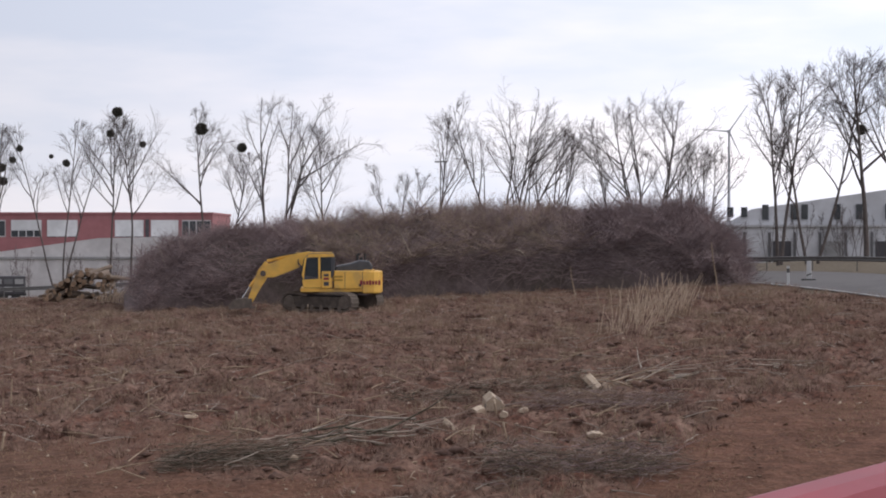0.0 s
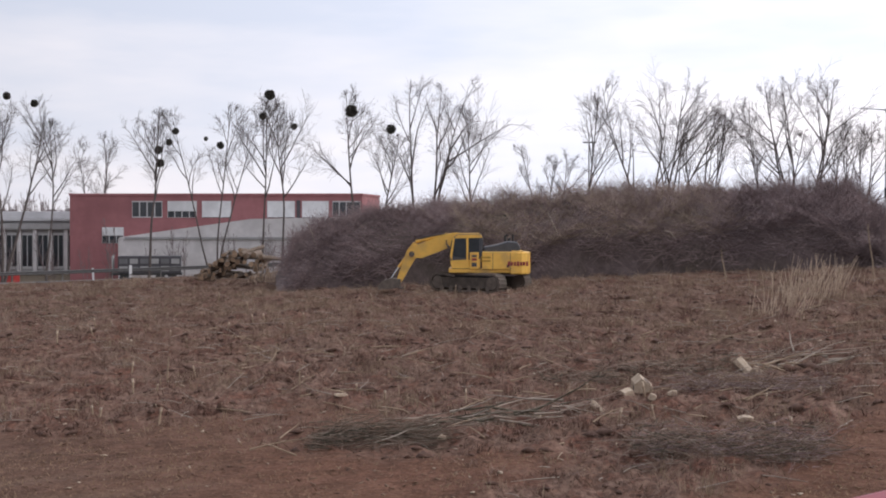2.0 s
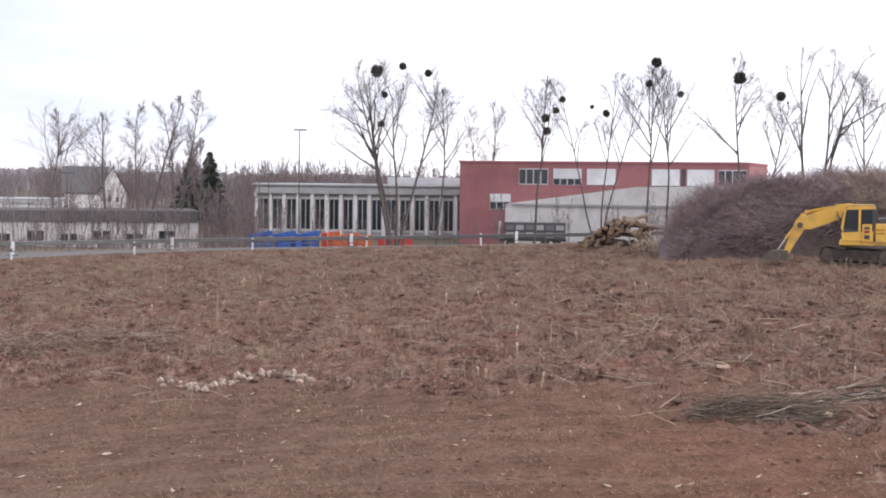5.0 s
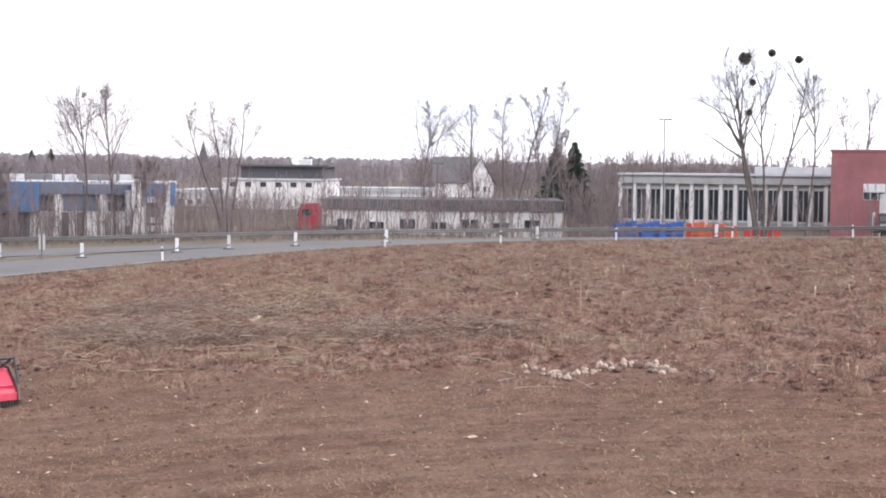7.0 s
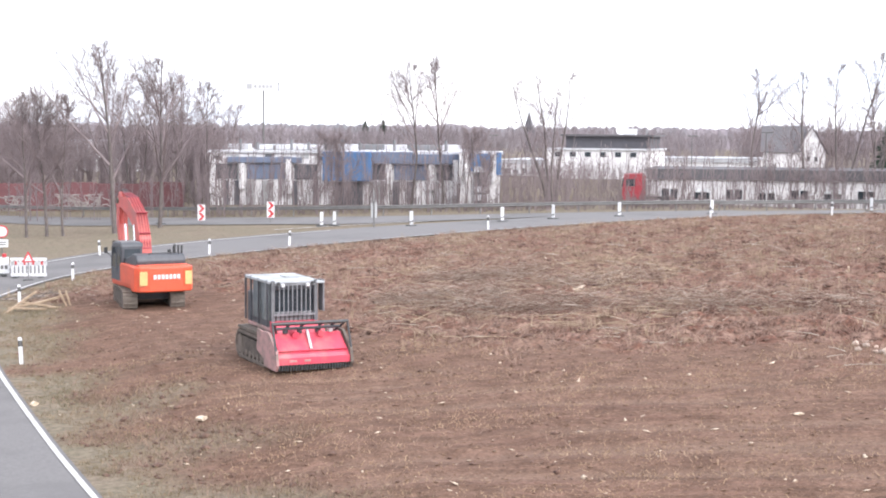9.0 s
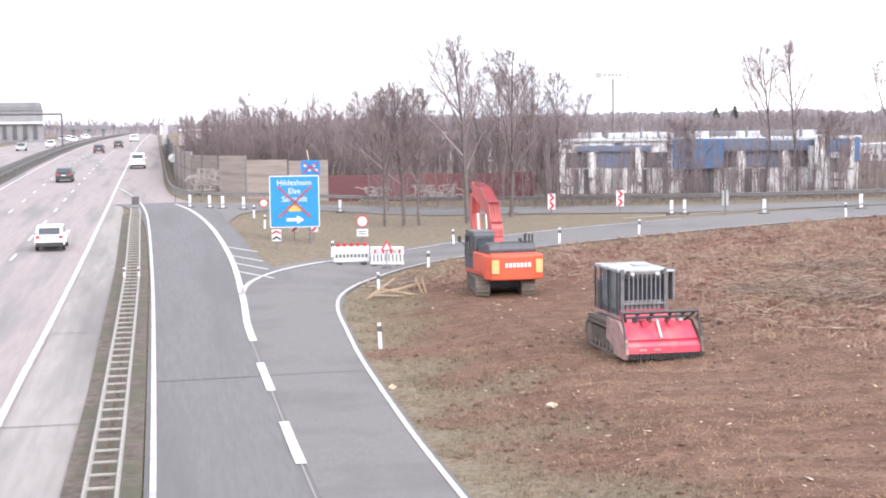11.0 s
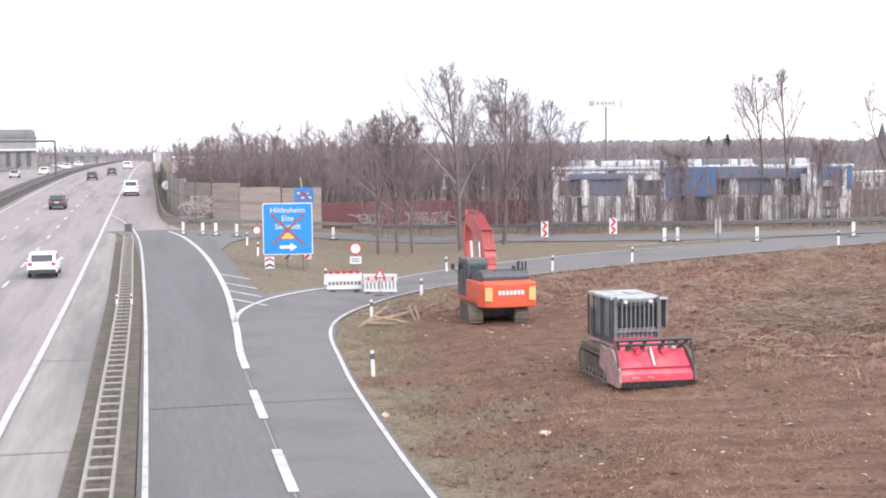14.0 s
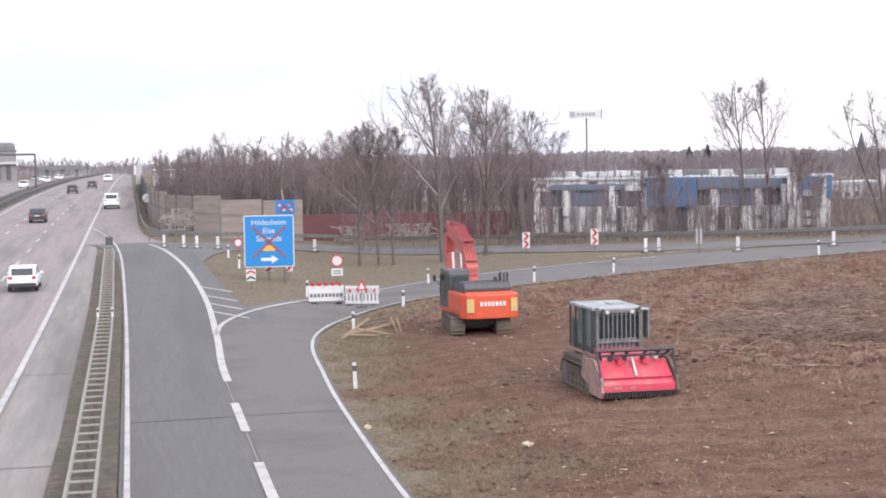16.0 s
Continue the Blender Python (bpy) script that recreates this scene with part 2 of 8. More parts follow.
# inner edge of the ramp's loop, from the near lane round the field to the bridge
INNER = smooth_line([(7.03, 12), (7.03, 36), (7.32, 52), (7.71, 60), (8.1, 66.5), (9.0, 72), (11.0, 77.8), (14.3, 83.3), (19, 86.3), (27, 87.6), (36, 88.6), (46, 89.3), (59.5, 90.3),
                     (69.5, 89.3), (78.5, 85.5), (89.5, 74), (96, 60), (99.5, 44), (97, 27), (88, 13), (76, 4), (58, -6)])
TURN_OFF = INNER[np.argmax(INNER[:, 1] > 66):]
LOOP_OUT = smooth_line([(5.2, 80.5), (6.4, 83.5), (9.2, 88), (13, 92.5), (17.5, 96.3), (23, 98.8), (29, 100), (36.7, 100.6), (48, 100.6), (60, 100.8), (71, 99), (82, 94), (96, 80), (104, 63), (107.5, 44),
                        (105, 24), (94, 7), (80, -3), (62, -13)])
SLIP_L = smooth_line([(1.0, 134), (7, 132.5), (14, 134), (24, 134), (34, 126), (46, 114.5), (60, 107), (73, 101.5)])
SLIP_R = smooth_line([(5.0, 112), (7, 121), (12, 127), (20, 126.5), (28, 120), (36, 111), (44, 104.0), (73, 97.5)])

# rough stubble begins beyond this distance from the bridge, by direction; nearer is smooth mulched soil
EDGE_AZ = (8, 15, 19, 21, 27, 33, 40, 48, 56, 61, 66, 70, 75, 80, 83, 90, 110)
EDGE_D = (75, 74, 68, 55, 49, 47, 46, 45, 42, 40, 37, 33, 30, 33, 42, 50, 50)

# ---------------- ground ----------------
azs = np.radians(np.concatenate([np.arange(-180, -30, 6), np.arange(-30, 0, 1.0), np.arange(0, 100, 0.36), np.arange(100, 180, 4)]))
rads = np.concatenate([np.geomspace(0.5, 24, 14), np.arange(25, 62, 0.36), np.arange(62, 125, 0.6), np.geomspace(126, 4500, 46)])
A, R = np.meshgrid(azs, rads)
gx, gy = (R * np.sin(A)).ravel(), (R * np.cos(A)).ravel()
gz = ground(gx, gy)
ring = np.vstack([INNER, [(30, 5), (8, 5)]])


def inside(px, py, poly):
    k = np.zeros(len(px), bool)
    for (x0, y0), (x1, y1) in zip(poly, np.roll(poly, -1, 0)):
        c = (y0 > py) != (y1 > py)
        k ^= c & (px < (x1 - x0) * (py - y0) / (y1 - y0 + 1e-12) + x0)
    return k


def dist_line(px, py, line):
    d = np.full(len(px), 1e9)
    for q in line[::2]:
        d = np.minimum(d, np.hypot(px - q[0], py - q[1]))
    return d


fld = inside(gx, gy, ring)
dl = np.full(len(gx), 99.0)
near = (np.hypot(gx, gy) < 140) & (gx > 0)
dl[near] = dist_line(gx[near], gy[near], INNER)
edge_d = np.interp(np.degrees(np.arctan2(gx, gy)), EDGE_AZ, EDGE_D)
edge_n = np.array([noise.noise((x * 0.25, y * 0.25, 3.1)) if i else 0.0 for x, y, i in zip(gx, gy, fld)])
rough_zone = sstep(-2, 3, np.hypot(gx, gy) - edge_d + 5 * edge_n) * fld
verge = np.where(fld, 1 - sstep(1.2, 5.0, dl + 4 * edge_n), 1.0)
verge = np.where((gx > 25) & (gy < 12) & (gx < 75), 0.0, verge)
verge = np.where(fld & (gy > 84), 0.55 * verge, verge)
amp = np.where(fld, sstep(0.8, 4, dl), 0)
bump = np.zeros(len(gx))
for i in np.nonzero(fld)[0]:
    p = Vector((gx[i], gy[i], 0))
    bump[i] = 0.16 * noise.fractal(p * 0.45, 1.0, 2.0, 3) * (0.3 + 0.7 * rough_zone[i]) + 0.27 * rough_zone[i] * noise.fractal(p * 1.35, 1.0, 2.0, 4) + 0.02 * noise.noise(p * 5)
    if gx[i] < 26 and gy[i] < 80:
        bump[i] += 0.07 * noise.fractal(p * 1.3, 1.0, 2.0, 4) * float(np.exp(-((dl[i] - 6.0) / 3.5) ** 2))
ridge = np.exp(-((dl - 5.5) / 2.4) ** 2) * np.where(fld & (gy < 70) & (gx < 20), 0.25, 0)
# wheel ruts of the machines, which sweep round over the mulched soil
lie = np.stack([np.degrees(A).ravel() * 0.7, R.ravel() + 0.055 * np.degrees(A).ravel(), 0 * gx], 1)
ruts = np.zeros(len(gx))
for r_mid, a_lo, a_hi in ((35.5, 18, 66), (39.0, 26, 60), (43.5, 16, 40), (31.5, 34, 84), (47.5, 14, 27)):
    for half in (-1.0, 1.0):
        q_ = lie[:, 1] - r_mid - half - 0.6 * np.sin(lie[:, 0] * 0.16 + r_mid)
        ruts += np.exp(-(q_ / 0.34) ** 2) * sstep(a_lo, a_lo + 5, np.degrees(A).ravel()) * (1 - sstep(a_hi - 5, a_hi, np.degrees(A).ravel()))
ruts = np.clip(ruts, 0, 1) * np.where(fld, 1 - verge, 0)
gz = gz + amp * bump + ridge - 0.07 * ruts * (1 - 0.6 * rough_zone)
n, k = len(rads), len(azs)
ii, jj = np.meshgrid(np.arange(n - 1), np.arange(k), indexing="ij")
q = np.stack([ii * k + jj, (ii + 1) * k + jj, (ii + 1) * k + (jj + 1) % k, ii * k + (jj + 1) % k], -1).reshape(-1, 4)


def ground_material():
    m = bpy.data.materials.new("soil_and_grass")
    m.use_nodes = True
    t = m.node_tree
    p = t.nodes["Principled BSDF"]
    p.inputs["Roughness"].default_value = 0.95
    p.inputs["Specular IOR Level"].default_value = 0.15
    tc = t.nodes.new("ShaderNodeTexCoord")

    def tone(scale, a, b, lo=0.35, hi=0.65, detail=6):
        nz = t.nodes.new("ShaderNodeTexNoise")
        nz.inputs["Scale"].default_value, nz.inputs["Detail"].default_value, nz.inputs["Roughness"].default_value = scale, detail, 0.65
        t.links.new(tc.outputs["Object"], nz.inputs["Vector"])
        r = t.nodes.new("ShaderNodeValToRGB")
        r.color_ramp.elements[0].position, r.color_ramp.elements[1].position = lo, hi
        r.color_ramp.elements[0].color, r.color_ramp.elements[1].color = (*a, 1), (*b, 1)
        t.links.new(nz.outputs["Fac"], r.inputs["Fac"])
        return r.outputs["Color"]

    def mix(f, a, b, mode="MIX"):
        x = t.nodes.new("ShaderNodeMix")
        x.data_type, x.blend_type = "RGBA", mode
        if isinstance(f, float):
            x.inputs["Factor"].default_value = f
        else:
            t.links.new(f, x.inputs["Factor"])
        t.links.new(a, x.inputs["A"])
        t.links.new(b, x.inputs["B"])
        return x.outputs["Result"]
    def lay(scale_u, scale_v):
        """Streaks along the way that the machines went."""
        at = t.nodes.new("ShaderNodeAttribute")
        at.attribute_name = "lie"
        mpg = t.nodes.new("ShaderNodeMapping")
        mpg.inputs["Scale"].default_value = (scale_u, scale_v, 1)
        t.links.new(at.outputs["Vector"], mpg.inputs["Vector"])
        nz = t.nodes.new("ShaderNodeTexNoise")
        nz.inputs["Scale"].default_value, nz.inputs["Detail"].default_value, nz.inputs["Roughness"].default_value = 1.0, 5, 0.6
        t.links.new(mpg.outputs["Vector"], nz.inputs["Vector"])
        r = t.nodes.new("ShaderNodeValToRGB")
        r.color_ramp.elements[0].position, r.color_ramp.elements[1].position = 0.36, 0.64
        t.links.new(nz.outputs["Fac"], r.inputs["Fac"])
        return r.outputs["Color"]
    fine_soil = mix(tone(0.16, (0, 0, 0), (1, 1, 1)), tone(9, (0.084, 0.043, 0.030), (0.155, 0.087, 0.061)), tone(12, (0.107, 0.059, 0.040), (0.197, 0.119, 0.084)))
    soil = mix(lay(0.22, 1.5), fine_soil, tone(8, (0.090, 0.049, 0.032), (0.18, 0.108, 0.073)))
    soil = mix(1.0, soil, tone(1.3, (0.70, 0.68, 0.67), (1.08, 1.08, 1.1), 0.38, 0.62), "MULTIPLY")
    soil = mix(1.0, soil, mix(lay(0.1, 3.4), tone(3, (0.80, 0.79, 0.78), (0.9, 0.89, 0.88)), tone(3, (1.05, 1.05, 1.06), (1.18, 1.18, 1.2))), "MULTIPLY")
    # torn dark soil between tufts, deepened to carry the shade of the hollows
    tuft_and_hollow = mix(tone(1.4, (0, 0, 0), (1, 1, 1), 0.42, 0.58), tone(6, (0.034, 0.016, 0.012), (0.185, 0.088, 0.060)), tone(4.5, (0.080, 0.045, 0.034), (0.275, 0.176, 0.132)))
    stub = mix(tone(0.28, (0, 0, 0), (0.5, 0.5, 0.5), 0.48, 0.64), tuft_and_hollow, tone(6, (0.060, 0.042, 0.032), (0.215, 0.15, 0.11)))
    grass = mix(tone(0.35, (0, 0, 0), (1, 1, 1)), tone(4, (0.105, 0.082, 0.060), (0.21, 0.168, 0.124)), tone(4, (0.098, 0.084, 0.058), (0.18, 0.153, 0.108)))
    za = t.nodes.new("ShaderNodeAttribute")
    za.attribute_name = "zone"
    sep = t.nodes.new("ShaderNodeSeparateColor")
    t.links.new(za.outputs["Color"], sep.inputs["Color"])
    pressed = tone(6, (0.135, 0.084, 0.059), (0.195, 0.128, 0.094))
    half_ = t.nodes.new("ShaderNodeMath")
    half_.operation = "MULTIPLY"
    half_.inputs[1].default_value = 0.55
    t.links.new(sep.outputs["Blue"], half_.inputs[0])
    at = t.nodes.new("ShaderNodeAttribute")
    at.attribute_name = "lie"
    sx = t.nodes.new("ShaderNodeSeparateXYZ")
    t.links.new(at.outputs["Vector"], sx.inputs["Vector"])
    clay = t.nodes.new("ShaderNodeMapRange")
    clay.interpolation_type = "SMOOTHSTEP"
    clay.inputs["From Min"].default_value, clay.inputs["From Max"].default_value = 33, 45
    t.links.new(sx.outputs["X"], clay.inputs["Value"])
    tint_ = mix(clay.outputs["Result"], tone(2, (0.97, 1.0, 1.01), (1.0, 1.03, 1.04)), tone(2, (1.10, 0.99, 0.93), (1.16, 1.04, 0.98)))
    bare = mix(1.0, mix(half_.outputs["Value"], soil, pressed), tint_, "MULTIPLY")
    c = mix(sep.outputs["Green"], mix(sep.outputs["Red"], bare, stub), grass)
    t.links.new(c, p.inputs["Base Color"])
    nb = t.nodes.new("ShaderNodeTexNoise")
    nb.inputs["Scale"].default_value, nb.inputs["Detail"].default_value = 5, 9
    t.links.new(tc.outputs["Object"], nb.inputs["Vector"])
    bp = t.nodes.new("ShaderNodeBump")
    bp.inputs["Strength"].default_value, bp.inputs["Distance"].default_value = 0.9, 0.12
    t.links.new(nb.outputs["Fac"], bp.inputs["Height"])
    t.links.new(bp.outputs["Normal"], p.inputs["Normal"])
    return m


gob = raw_obj("ground", np.c_[gx, gy, gz], q[:, ::-1], ground_material(), smooth=True)
tagged(gob, "brown mulched soil and stubble field with dry grass verges", "ground", kind="structure")
zone = gob.data.color_attributes.new("zone", "FLOAT_COLOR", "POINT")
zone.data.foreach_set("color", np.c_[rough_zone, verge, ruts, 1 + 0 * gx].astype(np.float32).ravel())

lay_at = gob.data.attributes.new("lie", "FLOAT_VECTOR", "POINT")
lay_at.data.foreach_set("vector", lie.astype(np.float32).ravel())

# ---------------- roads ----------------
Y0, Y1 = 12, 1400


def lane(x, y0=Y0, y1=Y1):
    """A line along the motorway, which drifts slightly as it goes."""
    return np.array([(x + 0.8 * (1 - math.exp(-max(0, y - 50) / 90)), y) for y in np.r_[np.arange(y0, min(y1, 400), 4), np.arange(400, y1, 25)]])


tagged(strip("road_motorway", lane(-17.6), lane(-4.7), M_CONCRETE, 0.05), "pale grey concrete motorway carriageway with three lanes", "road", kind="structure")
tagged(strip("road_motorway_opposite", lane(-36), lane(-20.2), M_CONCRETE, 0.05), "pale grey concrete opposite motorway carriageway", "road", kind="structure")
tagged(strip("road_shoulder", lane(-4.7, 12, 160), np.array([(-2.5, Y0), (-2.5, 60), (-2.6, 100), (-3.0, 125), (-3.9, 152), (-4.1, 158)], float), M_SHOULDER, 0.045),
       "stained concrete hard shoulder", "road", kind="structure")
tagged(strip("road_merge_lane", lane(-4.7, 132, 900), smooth_line([(3.0, 133), (1.3, 142), (0.6, 160), (0.5, 200), (0.3, 260), (0.1, 400), (-0.4, 900)]), M_CONCRETE, 0.046), "grey concrete merging lane", "road", kind="structure")
LANE_L = smooth_line([(-0.38, 12), (-0.38, 50), (-0.55, 85), (-1.1, 122), (-2.4, 142), (-4.2, 156)])
LANE_R = smooth_line([(7.03, 12), (7.03, 36), (7.32, 52), (7.71, 60), (8.1, 66.5), (8.8, 71), (8.6, 77), (6.3, 83), (5.7, 92), (5.1, 112), (4.6, 124), (1.6, 134)])
tagged(strip("road_exit_lane", smooth_line([(-0.6, 12), (-0.6, 50), (-0.7, 85), (-1.3, 115), (-2.6, 128), (-4.2, 133)]), LANE_R, M_DARKASPHALT, 0.06, across=8), "dark grey asphalt exit lane with patched joints", "road", kind="structure")
tagged(strip("road_loop", LOOP_OUT, TURN_OFF, M_ASPHALT, 0.052, across=6), "grey asphalt loop ramp round the cleared field", "road", kind="structure")
tagged(strip("road_slip", SLIP_L, SLIP_R, M_ASPHALT, 0.056, across=6), "grey asphalt slip road along the noise wall", "road", kind="structure")
tagged(strip("road_turn_lane", smooth_line([(3.55, 12), (3.55, 58), (3.85, 72), (4.6, 76.5)]), smooth_line([(6.93, 12), (6.93, 36), (7.22, 52), (7.61, 60), (8.0, 66.5), (8.5, 71), (8.3, 76)]), M_ASPHALT, 0.068), "mottled grey asphalt of the turning lane", "road", kind="structure")
M_SEAM = mat("pale_joint_filler", (0.22, 0.21, 0.2), (0.17, 0.16, 0.155), 4, 0.9)
M_TAR = mat("dark_joint_tar", (0.06, 0.058, 0.057), (0.085, 0.082, 0.08), 4, 0.8)
for nm_, (x0_, y0_, x1_, y1_), w_, mt_ in (("road_joint", (3.42, 12, 3.42, 58), 0.05, M_SEAM), ("road_joint", (-0.4, 50.2, 6.9, 50.6), 0.07, M_TAR), ("road_joint", (-2.5, 44, -5.0, 44), 0.06, M_TAR), ("road_joint", (-2.5, 62, -5.0, 62), 0.06, M_TAR)):
    ln_ = straight(x0_, y0_, x1_, y1_, 1.0)
    tagged(strip(nm_, offset(ln_, -w_ / 2), offset(ln_, w_ / 2), mt_, 0.076, across=1), "narrow sealed joint in the road surface", "road joint", kind="structure")
# white lines
marks = [paint("line_edge", lane(-4.92), 0.26), paint("line_left", lane(-16.7), 0.25), paint("line_lane_edge", LANE_L, 0.17), paint("line_inner", offset(INNER, -0.2)[:190], 0.16),
         paint("line_solid", smooth_line([(3.5, 58), (3.55, 63), (3.85, 72), (4.1, 88), (3.7, 108), (2.6, 124), (1.4, 131.5)]), 0.32),
         paint("line_turn", smooth_line([(3.8, 71.8), (4.5, 76.5), (6.2, 81), (9.3, 86.6), (13, 91), (17.5, 95), (23, 97.6), (29, 98.8), (36.7, 99.4)]), 0.25),
         paint("line_opposite", lane(-21), 0.25), paint("line_slip", smooth_line([(34, 104.2), (37, 104.0), (42, 103.4), (46, 102.8)]), 0.25)]
for y in (84, 88, 92, 97):
    marks.append(paint("line_hatch", straight(4.15, y - 2.5, 5.9, y - 6.0, 1.0), 0.22))
for k in range(3):
    marks.append(paint("line_block", straight(3.42, 37.6 - 10.2 * k + 10.0, 3.42, 43 - 10.2 * k + 10.0, 1.5), 0.3))
for x in (-9.15, -12.85):
    for k in range(28):
        marks.append(paint("line_dash", lane(x, 30 + 12 * k, 37 + 12 * k), 0.2))
for m in marks:
    tagged(m, "worn white road marking", "road marking", kind="structure")


# ---------------- bare trees ----------------
def sprout(rng, par, per, f0, f1, angle, length, steps, wob, up):
    """Shoots on parent lines (n, k+1, 3): per shoots each, between the parts f0 and f1 of the parent's length."""
    n, k = par.shape[0], par.shape[1] - 1
    idx = np.repeat(np.arange(n), per)
    f = ((np.tile(np.arange(per), n) + rng.uniform(0, 1, n * per)) / per) * (f1 - f0) + f0
    i = np.minimum((f * k).astype(int), k - 1)
    w = (f * k - i)[:, None]
    p = par[idx, i] * (1 - w) + par[idx, i + 1] * w
    d = par[idx, i + 1] - par[idx, i]
    d /= np.linalg.norm(d, axis=1, keepdims=True) + 1e-9
    a = np.cross(d, rng.normal(size=d.shape))
    a /= np.linalg.norm(a, axis=1, keepdims=True) + 1e-9
    t = rng.uniform(*angle, len(f))[:, None]
    d = d * np.cos(t) + a * np.sin(t)
    ln_ = length(idx, f, p)
    pts = [p]
    for _ in range(steps):
        d = d + rng.normal(0, wob, d.shape) + np.array([0, 0, up])
        d /= np.linalg.norm(d, axis=1, keepdims=True)
        p = p + d * (ln_ / steps)[:, None]
        pts.append(p)
    return np.stack(pts, 1), ln_


def rods(lines, r_a, r_b):
    """Segments of lines (n, k+1, 3) that taper from r_a to r_b along each line: arrays p, q, rp, rq."""
    n, k = lines.shape[0], lines.shape[1] - 1
    r = np.broadcast_to(np.asarray(r_a, float).reshape(-1, 1), (n, 1)) * np.ones((n, k + 1))
    e = np.broadcast_to(np.asarray(r_b, float).reshape(-1, 1), (n, 1))
    r = r + (e - r) * np.linspace(0, 1, k + 1)[None]
    return lines[:, :-1].reshape(-1, 3), lines[:, 1:].reshape(-1, 3), r[:, :-1].ravel(), r[:, 1:].ravel()


def stem_lines(rng, h, spread, stems, lean, knot, steps=10, sink=0.35):
    a0 = rng.uniform(0, 6.28)
    out_ = []
    for s in range(stems):
        a = a0 + 6.28 * s / stems + rng.normal(0, 0.3)
        tilt = 0.0 if stems == 1 else 0.62 * spread / h * rng.uniform(0.5, 1.15)
        hh = h * (1 if s == 0 else rng.uniform(0.8, 0.99))
        d = np.array([math.cos(a) * tilt * 1.5 + lean[0], math.sin(a) * tilt * 1.5 + lean[1], 1.0])
        p = np.array([math.cos(a), math.sin(a), 0]) * (0 if stems == 1 else 0.02 * h) - np.array([0, 0, sink])
        pts = [p]
        for k in range(steps):
            d = d + np.array([rng.normal(0, knot), rng.normal(0, knot), 0.04])
            p = p + d / np.linalg.norm(d) * (hh + sink) / steps
            pts.append(p)
        out_.append(pts)
    return np.array(out_)


def bare_tree(name, place, seed, h, spread, r0, label, group="bare trees behind the ramp", fat=1.0, twig_mat=None, stems=1, lean=(0, 0), limbs=14, subs=7, twigs=6, fine=2, start=0.36, knot=0.045, up=0.055):
    """A bare deciduous tree: stems, ascending limbs within a rounded crown, and three orders of ever finer twigs."""
    rng = np.random.default_rng(seed)
    trunk = stem_lines(rng, h, spread, stems, lean, knot)
    if stems > 2:
        limbs, subs = max(7, int(limbs * 0.6)), subs - 1
    part_ = spread * (1.0 if stems == 1 else 0.62)

    def limb_len(i, f, p):
        rel = np.clip((f - start) / (1 - start), 0, 1)
        return np.minimum(part_ * 2.3 * np.sqrt(np.clip(1.05 - rel ** 2, 0.05, 1)), (h - p[:, 2]) * 0.96 + 0.3) * rng.uniform(0.6, 1.03, len(f))
    L1, n1 = sprout(rng, trunk, limbs, start, 0.97, (0.32, 0.88), limb_len, 6, 0.075, up)
    L2, n2 = sprout(rng, L1, subs, 0.22, 0.98, (0.35, 0.8), lambda i, f, p: n1[i] * (0.58 - 0.30 * f) * rng.uniform(0.6, 1.1, len(f)), 3, 0.10, up)
    L3, n3 = sprout(rng, L2, twigs, 0.15, 1.0, (0.35, 0.85), lambda i, f, p: (n2[i] * 0.52 + 0.12) * rng.uniform(0.6, 1.2, len(f)), 2, 0.15, up * 0.8)
    L4, n4 = sprout(rng, L3, fine, 0.2, 1.0, (0.3, 0.8), lambda i, f, p: (n3[i] * 0.5 + 0.08) * rng.uniform(0.6, 1.3, len(f)), 1, 0.1, up)
    t = holder(name, Matrix.Translation(place), label, "tree", group)
    rr = r0 * (1 if stems == 1 else 0.72)
    v, f = tube_arrays(*rods(trunk, rr, 0.022), 6)
    raw_obj("trunk", v, f, M_BARK, t, True)
    r1 = np.clip(n1 * 0.017, 0.03, 0.6 * rr)
    sets = [rods(L1, r1, 0.017), rods(L2, 0.020 * fat, 0.012 * fat), rods(L3, 0.0125 * fat, 0.009 * fat), rods(L4, 0.009 * fat, 0.007 * fat)]
    v, f = tube_arrays(*[np.concatenate(q_) for q_ in zip(*sets)], 3)
    raw_obj("crown", v, f, twig_mat or M_TWIG, t)
    return t


def tube_arrays(P, Q, rp, rq, sides):
    """Joined tapered prisms from P to Q."""
    rp, rq = rp[:, None, None], rq[:, None, None]
    d = Q - P
    d = d / (np.linalg.norm(d, axis=1, keepdims=True) + 1e-9)
    ref = np.where(np.abs(d[:, 2:3]) < 0.9, np.array([[0, 0, 1.0]]), np.array([[1.0, 0, 0]]))
    a = np.cross(d, ref)
    a /= np.linalg.norm(a, axis=1, keepdims=True)
    b = np.cross(d, a)
    w = 2 * np.pi * np.arange(sides) / sides
    off = np.cos(w)[None, :, None] * a[:, None] + np.sin(w)[None, :, None] * b[:, None]
    v = np.concatenate([P[:, None] + rp * off, Q[:, None] + rq * off], 1).reshape(-1, 3)
    i = np.arange(sides)
    f = np.stack([i, (i + 1) % sides, sides + (i + 1) % sides, sides + i], 1)
    f = (np.arange(len(P)) * 2 * sides)[:, None, None] + f[None]
    return v, f.reshape(-1, 4)


def tubes(segs, sides):
    """Joined tapered prisms for a list of segments (p, q, rp, rq)."""
    return tube_arrays(*[np.array([s[k] for s in segs], float) for k in range(4)], sides)


